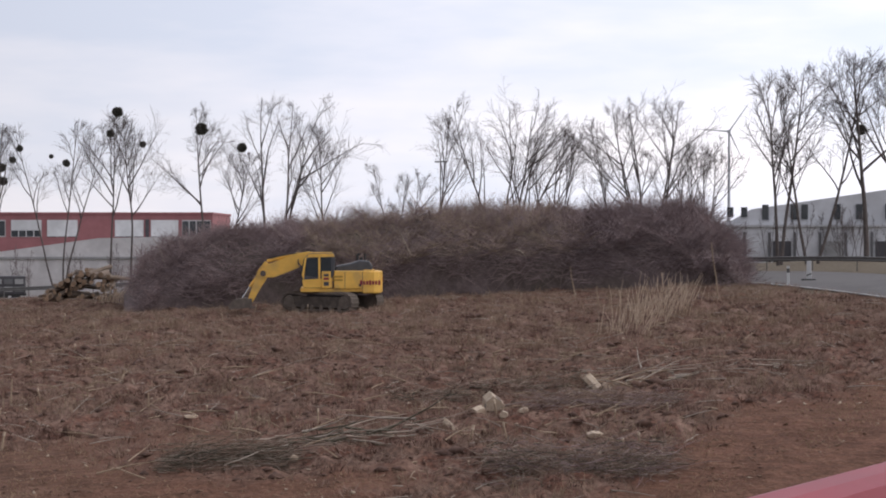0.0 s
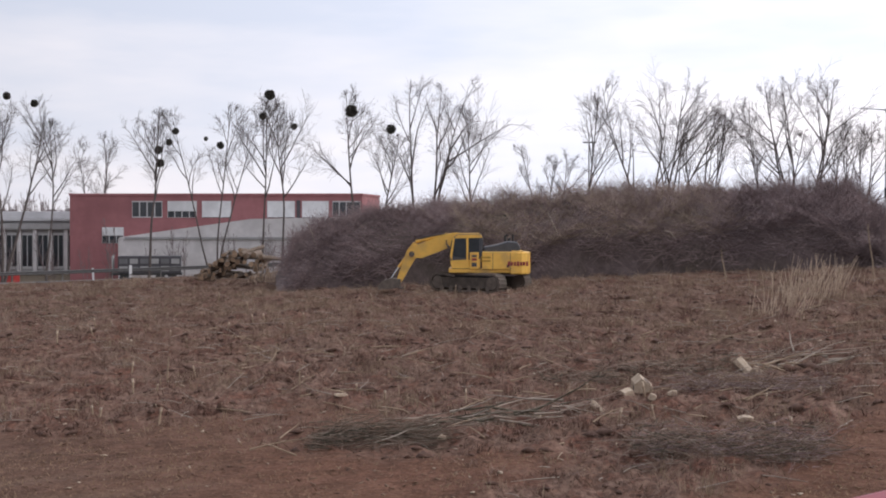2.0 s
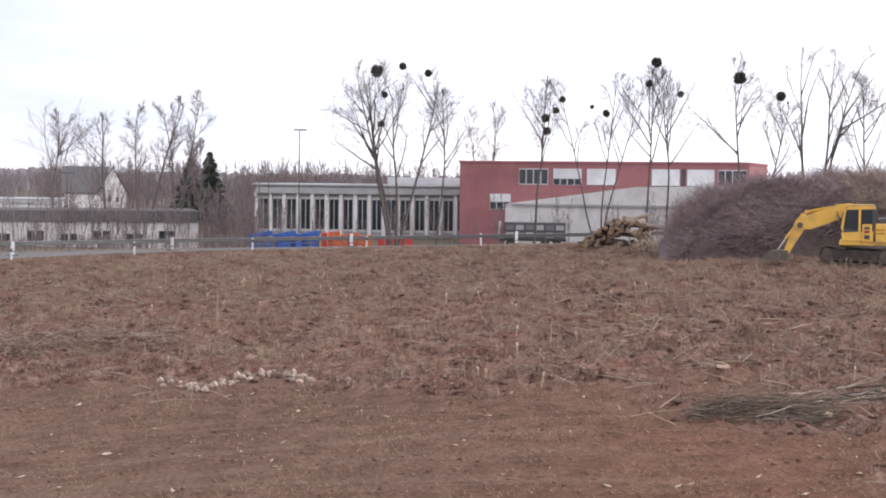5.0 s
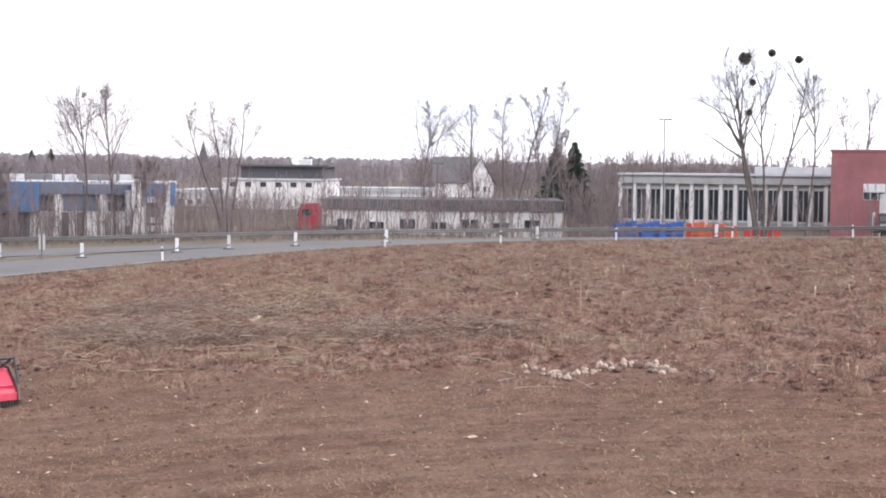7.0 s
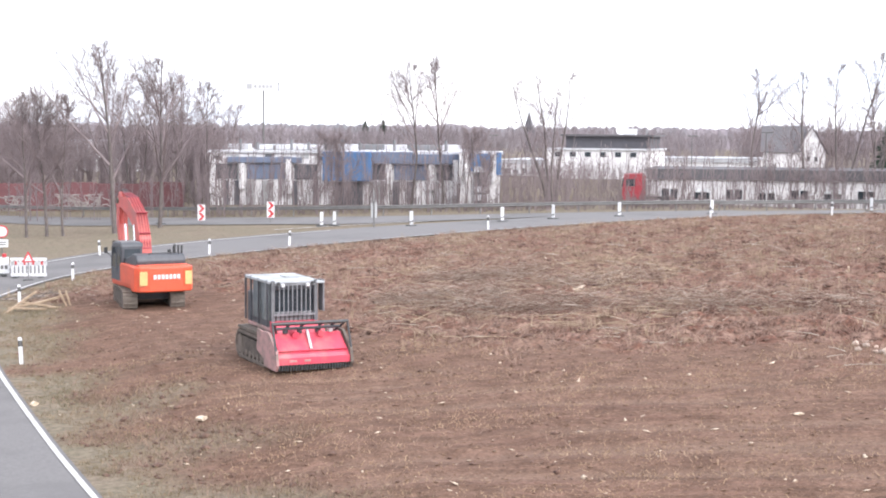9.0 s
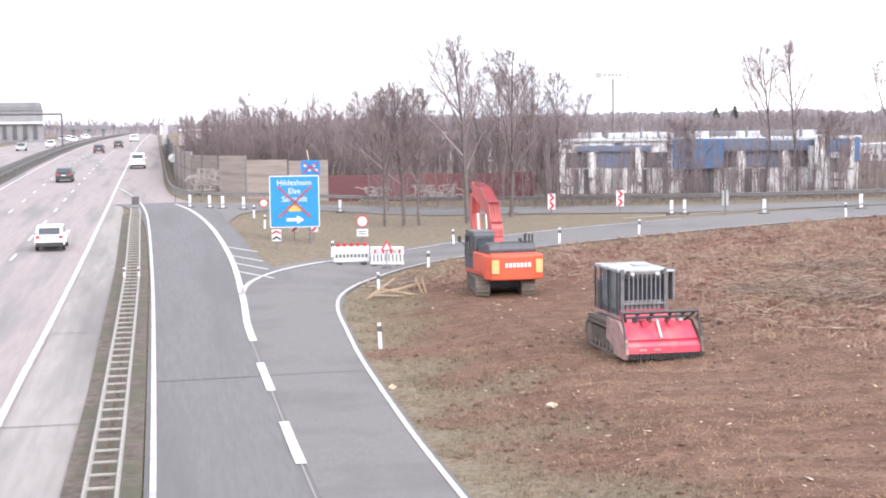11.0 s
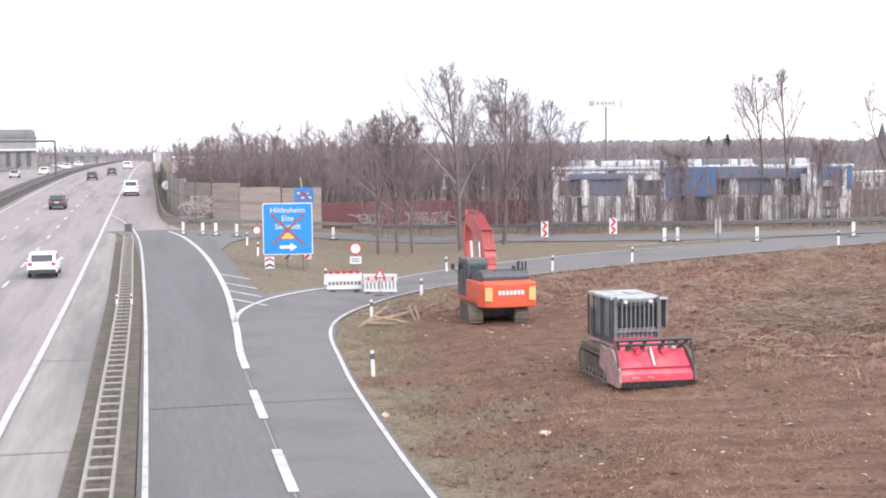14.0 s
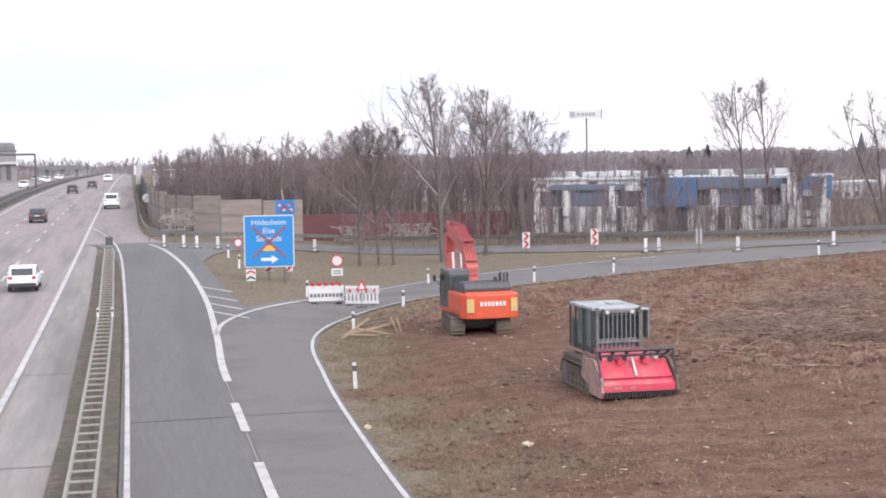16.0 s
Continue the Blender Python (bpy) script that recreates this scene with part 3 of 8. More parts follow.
def mistletoe(place, r, seed):
    rng = np.random.default_rng(seed)
    segs = []
    for _ in range(170):
        d = rng.normal(size=3)
        d /= np.linalg.norm(d)
        e = d + rng.normal(0, 0.45, 3)
        e /= np.linalg.norm(e)
        segs.append((d * r * 0.1, d * r * 0.6, 0.05, 0.06))
        segs.append((d * r * 0.6, d * r * 0.6 + e * r * 0.42, 0.07, 0.03))
    v, f = tubes(segs, 4)
    ob = raw_obj("mistletoe", v, f, M_MIST)
    ob.matrix_basis = Matrix.Translation(place)
    return tagged(ob, "dark round mistletoe clump lodged in a bare tree", "mistletoe", "mistletoe clumps in the trees")


def height_at(az, d, el):
    return H + d * math.tan(radians(el))


D1 = 138.0
ROW = [  # direction, distance, elevation of the top, spread, trunk radius, stems, seed, lean sideways
    (49.6, D1, 5.0, 4.4, .24, 4, 11, 0), (51.3, D1, 3.9, 2.0, .13, 1, 12, .03), (53.2, D1 + 40, 3.3, 2.6, .15, 2, 13, .05), (55.1, D1, 4.2, 2.2, .15, 1, 14, .03),
    (57.6, D1, 4.7, 2.6, .15, 2, 15, -.02), (59.5, D1, 4.7, 2.6, .14, 1, 16, -.02), (60.2, D1, 4.6, 2.6, .14, 1, 17, .03), (62.9, D1, 5.2, 2.8, .17, 1, 18, 0),
    (63.7, D1, 3.4, 2.4, .12, 1, 19, .13), (65.8, D1, 5.6, 4.2, .25, 2, 20, .02), (67.7, D1, 4.4, 2.0, .13, 1, 21, .03), (70.6, D1, 3.0, 1.9, .12, 2, 22, .05),
    (71.8, D1, 5.0, 2.2, .13, 1, 23, 0), (74.8, D1, 5.5, 4.6, .20, 4, 24, 0), (76.6, D1, 4.2, 3.4, .16, 2, 25, .08), (79.2, D1, 4.8, 2.2, .14, 2, 26, 0),
    (80.4, D1, 5.4, 3.8, .19, 4, 27, 0), (82.2, D1, 3.8, 3.2, .14, 3, 28, 0)]
for az, d, el, sp, r, st, sd, ln in ROW:
    p = polar(az, d)
    hh = (height_at(az, d, el) - p.z) * 0.97
    big = st > 1
    bare_tree("bare_tree", p, sd, hh, sp * (1.32 if az > 64 else 1.15), r, "tall bare roadside tree with %s" % ("several spreading stems" if big else "one slender trunk"),
              stems=st + (1 if st > 1 else 0), lean=(ln * math.cos(radians(az)), -ln * math.sin(radians(az))), limbs=12, subs=6, fat=0.8, start=0.36 if az > 64 else 0.45)
# the near group by the hall
for az, d, el, sp, r, st, sd, ln in [(85.3, 108, 6.6, 3.2, .20, 2, 41, 0), (86.5, 108, 6.8, 3.2, .17, 2, 42, .03), (88.5, 108, 6.7, 3.4, .20, 1, 43, -.04), (89.6, 110, 6.4, 3.2, .2, 1, 44, 0), (92, 112, 6.6, 3.6, .2, 2, 45, 0)]:
    p = polar(az, d)
    bare_tree("bare_tree", p, sd, height_at(az, d, el) - p.z, sp, r, "tall dark bare tree in front of the grey hall", stems=st, limbs=11, subs=6, twigs=5, start=0.34, lean=(0, -ln))
BALLS = [(48.9, 4.31, 12), (49.9, 4.5, 7), (50.9, 4.25, 7), (49.2, 3.4, 6), (49.1, 2.25, 6), (56.15, 3.28, 6), (55.9, 2.85, 6), (55.5, 2.55, 8), (55.55, 2.05, 8), (57.85, 2.75, 7), (57.3, 3.0, 4),
         (59.76, 4.72, 10), (59.5, 3.9, 7), (60.7, 3.5, 6), (62.92, 4.12, 12), (64.48, 3.42, 9)]
for i, (az, el, r) in enumerate(BALLS):
    p = polar(az, D1)
    mistletoe((p.x, p.y, height_at(az, D1, el)), r * D1 / 2583, 100 + i)
p = polar(88.3, 108)
mistletoe((p.x, p.y, height_at(88.3, 108, 4.0)), 0.4, 140)
# trees further along: by the depots and the blue works
for az, d, el, sp, r, st, sd in [(23.35, 136, 2.8, 3.0, .14, 1, 251), (24.65, 136, 2.9, 3.0, .14, 1, 352), (28.9, 140, 2.5, 2.7, .22, 4, 53), (36.65, 165, 2.6, 3.4, .14, 1, 54), (38.6, 165, 2.5, 2.2, .22, 1, 55),
                             (39.95, 165, 3.2, 2.6, .22, 2, 56), (41.1, 165, 3.3, 2.8, .2, 2, 57), (20.6, 136, .0, 2.2, .1, 2, 58), (26, 134, .2, 2.2, .1, 2, 59), (42.0, 170, 1.6, 2.2, .12, 2, 60)]:
    p = polar(az, d)
    bare_tree("bare_tree", p, sd, height_at(az, d, el) - p.z, sp, r, "bare tree between the ramp and the works", stems=st, limbs=12, subs=6, start=0.34, knot=0.06, twig_mat=M_THICKET)
# trees on the island and before the noise wall
for az, d, el, sp, r, st, sd in [(8.7, 115, 1.4, 3.0, .13, 1, 61), (9.45, 116, 1.5, 2.6, .15, 1, 62), (10.05, 116, 1.4, 2.8, .12, 1, 63), (11.97, 116, 3.3, 4.6, .22, 1, 64), (13.65, 120, 2.8, 4.4, .19, 1, 65),
                             (15.2, 140, 1.9, 3.4, .14, 2, 66), (12.8, 146, 2.4, 3.2, .13, 2, 67)]:
    p = polar(az, d)
    bare_tree("bare_tree", p, sd, height_at(az, d, el) - p.z, sp, r, "bare tree on the grass island of the junction", "trees on the grass island", stems=st, limbs=18, subs=6, start=0.26, knot=0.04, twig_mat=M_THICKET)


for az, d, el, sp, r, st, sd in [(2.4, 165, .75, 2.6, .12, 2, 71), (3.3, 170, .95, 2.6, .12, 1, 72), (4.1, 165, 1.25, 2.4, .12, 2, 73), (5.2, 168, 1.2, 2.8, .13, 2, 74), (6.3, 170, .8, 2.6, .12, 2, 75), (7.2, 160, 1.35, 3.2, .14, 2, 76),
                             (8.1, 165, 1.3, 2.6, .12, 1, 77), (16.3, 160, 1.2, 2.4, .12, 1, 78), (1.4, 180, .55, 2.6, .12, 3, 79), (14.4, 150, 2.1, 3.0, .13, 2, 80)]:
    p = polar(az, d)
    bare_tree("bare_tree", p, sd, height_at(az, d, el) - p.z, sp, r, "bare tree rising from the thicket behind the noise wall", "trees behind the noise wall", stems=st, limbs=10, subs=6, twigs=4, start=0.3, twig_mat=M_THICKET)


def thicket(name, seed, spots, label, category, material, h0, h1, spread, stems=2, limbs=9, subs=4, twigs=1, thick=1.0):
    """Many bare shrubs and saplings joined into one mass."""
    rng = np.random.default_rng(seed)
    kinds = []
    for s in range(8):
        t0 = stem_lines(rng, 1.0, spread, stems, (0, 0), 0.05, 4, 0.0)
        l1, n1 = sprout(rng, t0, limbs, 0.16, 0.98, (0.3, 0.75), lambda i, f, p: (spread * 0.9 + 0.12) * (1.15 - f) * rng.uniform(0.6, 1.1, len(f)), 2, 0.12, 0.18)
        l2, n2 = sprout(rng, l1, subs, 0.2, 1.0, (0.3, 0.8), lambda i, f, p: n1[i] * 0.5 * rng.uniform(0.6, 1.1, len(f)), 1, 0.12, 0.18)
        sets = [rods(t0, 0.0075 * thick, 0.0028 * thick), rods(l1, 0.0034 * thick, 0.0022 * thick), rods(l2, 0.0022 * thick, 0.0016 * thick)]
        if twigs:
            l3, n3 = sprout(rng, l2, twigs, 0.2, 0.9, (0.3, 0.8), lambda i, f, p: n2[i] * 0.7 * rng.uniform(0.6, 1.1, len(f)), 1, 0.12, 0.15)
            sets.append(rods(l3, 0.0018 * thick, 0.0014 * thick))
        kinds.append(tube_arrays(*[np.concatenate(q_) for q_ in zip(*sets)], 3))
    V, F, o = [], [], 0
    for x, y in spots:
        v, f = kinds[rng.integers(8)]
        h = rng.uniform(h0, h1)
        a = rng.uniform(0, 6.28)
        c, s = math.cos(a), math.sin(a)
        w = v * h
        V.append(np.c_[w[:, 0] * c - w[:, 1] * s + x, w[:, 0] * s + w[:, 1] * c + y, w[:, 2] + float(ground(x, y)) - 0.1])
        F.append(f + o)
        o += len(v)
    return tagged(raw_obj(name, np.concatenate(V), np.concatenate(F), material), label, category, kind="stuff")


def scatter(seed, n, az0, az1, d0, d1):
    rng = np.random.default_rng(seed)
    a, d = np.radians(rng.uniform(az0, az1, n)), rng.uniform(d0, d1, n)
    return np.c_[d * np.sin(a), d * np.cos(a)]


behind = scatter(5, 300, 0.9, 9, 146, 190)
behind = behind[np.hypot(behind[:, 0], behind[:, 1]) > np.interp(np.degrees(np.arctan2(behind[:, 0], behind[:, 1])), (0.9, 1.3, 2, 3.3), (200, 168, 154, 146))]
thicket("thicket", 1, np.vstack([behind, scatter(6, 190, 8, 16.5, 148, 178)]), "dense bare brown thicket behind the noise wall", "thicket", M_THICKET, 5.5, 8.8, 0.3)
thicket("saplings", 12, scatter(46, 70, 8, 16.5, 131, 137), "thin bare saplings before the red noise wall", "saplings", M_THICKET, 3, 7.5, 0.14, stems=1)
thicket("saplings", 2, np.vstack([scatter(7, 260, 15, 37, 127, 139), scatter(17, 150, 15, 28, 129, 139)]), "row of thin bare saplings beside the ramp", "saplings", M_THICKET, 2.5, 7.0, 0.13, stems=1, limbs=8, subs=3)
thicket("brush_belt", 8, np.vstack([scatter(14, 260, 14.5, 45, 128, 141), scatter(24, 170, 24, 34, 130, 152), scatter(34, 140, 32, 44, 144, 155)]), "belt of bare brush before the works", "brush", M_THICKET, 0.6, 1.7, 0.3, stems=3, limbs=5, subs=2, thick=2.2)
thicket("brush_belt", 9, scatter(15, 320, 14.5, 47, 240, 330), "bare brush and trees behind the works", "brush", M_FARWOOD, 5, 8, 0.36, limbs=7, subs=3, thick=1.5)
thicket("saplings", 3, np.vstack([scatter(8, 24, 36, 44.5, 146, 156), scatter(18, 34, 32.5, 44, 144, 156), scatter(28, 30, 42.2, 44.3, 150, 160), scatter(9, 44, 44, 64, 150, 160)]), "bare saplings and brush before the works", "saplings", M_THICKET, 3, 7.5, 0.22)
thicket("brush_belt", 19, scatter(19, 190, 36, 54, 238, 268), "bare brown trees behind the depot", "brush", M_THICKET, 6.5, 10, 0.34, limbs=8, subs=3, thick=1.3)
thicket("brush_belt", 18, scatter(48, 240, 26.2, 33, 150, 195), "tall bare brush before the white office", "brush", M_THICKET, 1.8, 4.2, 0.3, limbs=7, subs=3)
thicket("saplings", 13, scatter(47, 4, 36.9, 39.4, 196, 214), "bare young trees before the white house", "saplings", M_THICKET, 6, 9.5, 0.3)
thicket("saplings", 4, scatter(10, 130, 64, 92, 140, 165), "bare brushwood behind the brush heap", "saplings", M_TWIG, 4, 7, 0.28)
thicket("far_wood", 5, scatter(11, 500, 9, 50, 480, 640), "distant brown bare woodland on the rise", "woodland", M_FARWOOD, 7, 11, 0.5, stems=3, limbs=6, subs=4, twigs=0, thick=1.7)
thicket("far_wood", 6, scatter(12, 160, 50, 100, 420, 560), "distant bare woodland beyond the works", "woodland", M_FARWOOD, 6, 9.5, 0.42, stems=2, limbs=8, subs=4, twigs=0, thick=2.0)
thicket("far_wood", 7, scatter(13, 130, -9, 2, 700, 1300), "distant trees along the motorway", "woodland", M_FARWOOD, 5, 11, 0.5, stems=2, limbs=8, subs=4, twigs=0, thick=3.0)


def far_ridge(name, az0, az1, d, z_of, seed, label):
    """A low wooded rise with an uneven top."""
    az = np.arange(az0, az1, 0.05)
    rows = 7
    v = []
    for k in range(rows):
        for a in az:
            p = Vector((a * 2.2, seed, k * 0.7))
            t = k / (rows - 1)
            dd = d + 90 * t
            top = z_of(a) * (0.93 + 0.12 * noise.fractal(Vector((a * 0.35, seed, 0)), 1, 2, 3) + 0.05 * noise.noise(Vector((a * 14, seed, k))))
            v.append((dd * math.sin(radians(a)), dd * math.cos(radians(a)), top * math.sin(t * 1.5708) ** 0.6 + 2 * noise.noise(p * 3) - 1))
    nn = len(az)
    i = np.arange(nn - 1)
    f = np.concatenate([np.stack([k * nn + i, k * nn + i + 1, (k + 1) * nn + i + 1, (k + 1) * nn + i], 1) for k in range(rows - 1)])
    ob = raw_obj(name, v, f, M_HAZERIDGE)
    return tagged(ob, label, "woodland", kind="stuff")


# ridge tone made paler too: the haze before it is painted in
M_HAZERIDGE = mat("wooded_ridge", (0.125, 0.104, 0.114), (0.19, 0.16, 0.165), 0.09, 0.95, 0.8, 0.3, spot=(0.12, 0.115, 0.115), spot_scale=0.02)
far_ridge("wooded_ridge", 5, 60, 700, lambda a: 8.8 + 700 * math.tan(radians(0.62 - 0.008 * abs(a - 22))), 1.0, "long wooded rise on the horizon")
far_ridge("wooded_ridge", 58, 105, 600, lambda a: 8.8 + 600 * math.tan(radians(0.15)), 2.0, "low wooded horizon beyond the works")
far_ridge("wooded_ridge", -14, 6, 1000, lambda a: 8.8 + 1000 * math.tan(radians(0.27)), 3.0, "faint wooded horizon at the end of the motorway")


# ---------------- brush heap ----------------
HEAP_AZ = (60.2, 60.9, 62.0, 64, 66, 69.4, 72.7, 77, 81.3, 82.6, 83.6, 84.4)
HEAP_EL = (-2.2, -1.15, -0.55, 0.0, 0.2, 0.5, 0.75, 0.85, 0.85, 0.55, -0.5, -2.0)
HEAP_D = 90.0


def heap_top(az):
    return H + HEAP_D * math.tan(radians(float(np.interp(az, HEAP_AZ, HEAP_EL))))


def heap_point(az, t, rng=None):
    """t from 0 (near foot) over 0.5 (crest) to 1 (far foot)."""
    d = HEAP_D - 7.5 * math.cos(math.pi * t)
    p = polar(az, d)
    top = max(heap_top(az) - p.z, 0.1)
    prof = max(math.sin(math.pi * t), 0) ** 0.5
    p.z += top * prof
    return p, top


def heap_shift(p):
    """Bulges of the heap, large and small."""
    nz, nb_ = noise.fractal(p * 0.55, 1, 2, 4), noise.fractal(p * 0.2 + Vector((7, 3, 1)), 1, 2, 2)
    return Vector((nz, nz * 0.6, nz * 0.8)) * 1.2 + Vector((0.6, 0.4, 0.9)) * nb_


heap = holder("brush_heap", Matrix(), "huge long heap of grey-brown cut brushwood", "brush heap")
v, nA, nT = [], 170, 22
for i in range(nA):
    az = 60.0 + 24.6 * i / (nA - 1)
    for j in range(nT):
        t = j / (nT - 1)
        p, top = heap_point(az, t)
        k = 0.85 * math.sin(math.pi * t)
        p += heap_shift(p) * 1.05 * min(1, k + 0.1)
        p.z -= 0.35
        v.append(tuple(p))
f = [(i * nT + j, (i + 1) * nT + j, (i + 1) * nT + j + 1, i * nT + j + 1) for i in range(nA - 1) for j in range(nT - 1)]
# core coloured darker than the brushwood, as painted shade behind the gaps
M_HEAP = mat("shaded_heap_core", (0.085, 0.063, 0.061), (0.165, 0.125, 0.12), 2.5, 0.95, 1.0, 8, spot=(0.06, 0.05, 0.032), spot_scale=0.12)
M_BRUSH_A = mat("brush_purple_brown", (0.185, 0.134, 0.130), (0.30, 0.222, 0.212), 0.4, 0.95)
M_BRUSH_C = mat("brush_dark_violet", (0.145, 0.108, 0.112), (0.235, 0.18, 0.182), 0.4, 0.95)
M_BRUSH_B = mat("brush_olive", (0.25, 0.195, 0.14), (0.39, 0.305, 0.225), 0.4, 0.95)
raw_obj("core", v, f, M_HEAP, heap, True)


def brush(seed, count, az0, az1, length, r, material, name, stick=0.5, t0=0.03, t1=0.72):
    rng = np.random.default_rng(seed)
    segs = []
    for _ in range(count):
        az, t = rng.uniform(az0, az1), rng.uniform(t0, t1)
        p, top = heap_point(az, t)
        if top < 0.4:
            continue
        p = np.array(p + heap_shift(p)) - np.array([0, 0, 0.35])
        tang = np.array([math.cos(radians(az)), -math.sin(radians(az)), 0])
        outw = -np.array([math.sin(radians(az)), math.cos(radians(az)), 0]) * math.cos(math.pi * t) + np.array([0, 0, math.sin(math.pi * t)])
        d = tang * rng.choice([-1, 1]) * rng.uniform(0.1, 1.0) + outw * rng.uniform(0, stick) + np.array([0, 0, rng.normal(-0.05, 0.3)])
        d /= np.linalg.norm(d)
        ln = length * rng.uniform(0.5, 1.5)
        rr = r * rng.uniform(0.5, 1.6)
        for s in range(2):
            q_ = p + d * ln / 2
            segs.append((p, q_, rr * (1 - s * 0.4), rr * (1 - (s + 1) * 0.4)))
            p = q_
            d = d + rng.normal(0, 0.18, 3) + np.array([0, 0, -0.14])
            d /= np.linalg.norm(d)
    v, f = tubes(segs, 3)
    o = raw_obj(name, v, f, material, heap)
    o["kind"] = "stuff"
    return o


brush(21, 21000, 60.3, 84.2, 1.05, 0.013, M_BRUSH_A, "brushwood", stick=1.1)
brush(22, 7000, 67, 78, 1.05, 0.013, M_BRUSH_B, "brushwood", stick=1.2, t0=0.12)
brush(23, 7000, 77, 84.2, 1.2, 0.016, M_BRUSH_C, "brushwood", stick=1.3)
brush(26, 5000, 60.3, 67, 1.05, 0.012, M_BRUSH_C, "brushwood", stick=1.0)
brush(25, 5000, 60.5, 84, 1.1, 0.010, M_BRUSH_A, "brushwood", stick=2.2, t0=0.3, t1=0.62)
brush(24, 26, 61, 84, 1.7, 0.035, M_WOODGREY, "stick", stick=0.9, t1=0.5)


# ---------------- buildings ----------------
def wall_mat(name, c, rough=0.85):
    return mat(name, c, tuple(k * 0.85 for k in c), 1.5, rough, 0.1, 20, spot=tuple(k * 0.75 for k in c), spot_scale=0.3)


M_BRICKRED = wall_mat("red_cladding", (0.35, 0.145, 0.15))
M_PLASTER = wall_mat("white_render", (0.66, 0.64, 0.63))
M_GREYWALL = wall_mat("grey_concrete_wall", (0.35, 0.35, 0.345))
M_DARKWALL = wall_mat("dark_cladding", (0.085, 0.082, 0.09))
M_BLUEWALL = wall_mat("blue_cladding", (0.085, 0.165, 0.31))
M_ROOFGREY = wall_mat("grey_roof", (0.16, 0.16, 0.165))
M_ROOFLIGHT = wall_mat("pale_roof", (0.48, 0.48, 0.49))
M_ROOFDARK = wall_mat("dark_tile_roof", (0.10, 0.094, 0.098))
M_PALEHALL = wall_mat("pale_grey_cladding", (0.66, 0.67, 0.69))
M_SHUTTER = wall_mat("pale_blind", (0.72, 0.73, 0.73))


def front(az_l, d_l, az_r, d_r):
    """The frame of a facade: x along it from its left end, y into the building, z up from the ground."""
    a, b = polar(az_l, d_l), polar(az_r, d_r)
    z = min(a.z, b.z) - 0.3
    x = Vector((b.x - a.x, b.y - a.y, 0))
    w = x.length
    return Matrix.Translation((a.x, a.y, z)) @ Matrix.Rotation(math.atan2(x.y, x.x), 4, "Z"), w, z


def window(parent, x0, x1, z0, z1, blind=0.0, bars=2, y=0.0, rail=True):
    w = Mesh().box((x0 + x1) / 2, y - 0.02, (z0 + z1) / 2, x1 - x0, 0.1, z1 - z0).obj("window", M_WHITE, parent)
    n = bars
    step = (x1 - x0) / n
    for i in range(n):
        Mesh().box(x0 + step * (i + 0.5), y - 0.075, (z0 + z1 - blind * (z1 - z0)) / 2, step * 0.84, 0.03, (z1 - z0) * (1 - blind) * 0.86 + 0.01).obj("pane", M_GLASS, w)
    if blind:
        Mesh().box((x0 + x1) / 2, y - 0.09, z1 - blind * (z1 - z0) / 2, (x1 - x0) * 0.96, 0.05, blind * (z1 - z0)).obj("blind", M_SHUTTER, w)
    return w


def hall(name, az_l, d_l, az_r, d_r, el_top, depth, material, label, category="building", roof=M_ROOFGREY, lip=0.25, group=""):
    m, w, z = front(az_l, d_l, az_r, d_r)
    top = H + (d_l + d_r) / 2 * math.tan(radians(el_top)) - z
    t = holder(name, m, label, category, group)
    Mesh().box(w / 2, depth / 2, top / 2 - 0.5, w, depth, top + 1.0 - 0.25).obj("wall", material, t)
    Mesh().box(w / 2, depth / 2, top - 0.12, w + 2 * lip, depth + 2 * lip, 0.26, bevel=0.04).obj("roof", roof, t)
    return t, w, top


# red two-storey block with a white wedge-shaped ground floor
RB, W, T = hall("office_building", 52.18, 168, 63.35, 160, 0.88, 14, M_BRICKRED, "red-clad two-storey building with white-framed windows", lip=0.1, roof=M_BRICKRED)
def rx(p):
    return W * (p - 283) / 508
def rz(p):
    return T - (p - 328) / 2583 * 164
for a, b, bl, n in [(393, 446, 0, 4), (455, 506, 0.6, 4), (515, 566, 0.97, 3), (628, 676, 0.97, 3), (688, 734, 0.97, 3), (740, 788, 0, 4)]:
    window(RB, rx(a), rx(b), rz(370), rz(341), bl, n)
window(RB, rx(340), rx(378), rz(415), rz(387), 0.5, 3)
Mesh().box(rx(682), -0.04, rz(355), rx(6) - rx(0), 0.12, 1.9).obj("pier", M_DARKWALL, RB)
Mesh().slab([(rx(383), rz(404)), (rx(610), rz(372)), (rx(790), rz(368)), (rx(790), -0.6), (rx(383), -0.6)], "y", -3.0, -0.1).obj("annex", M_PLASTER, RB, "white rendered wedge-shaped ground floor")
Mesh().box(rx(590), -3.1, rz(405), rx(790) - rx(400), 0.2, 0.25).obj("cornice", M_GREYWALL, RB)
# dark trailer before it
tr = holder("trailer", Matrix.Translation(polar(55.05, 150)) @ Matrix.Rotation(radians(122), 4, "Z"), "dark parked lorry trailer beside the red building", "trailer")
Mesh().box(-0.3, 0, 1.75, 6.2, 2.3, 1.7, bevel=0.05).obj("box", M_DARKWALL, tr)
Mesh().box(0, 0, 0.8, 7.0, 2.3, 0.2).obj("load_bed", M_BLACK, tr)
Mesh().box(3.35, 0, 1.7, 0.12, 2.3, 1.9, bevel=0.02).obj("headboard", M_GREYWALL, tr)
for i in range(6):
    for z in (1.35, 2.1):
        Mesh().box(-2.85 + i * 1.02, 1.17, z, 0.8, 0.06, 0.5).obj("side_panel", (M_GREYWALL, M_ROOFGREY)[(i + int(z)) % 2], tr)
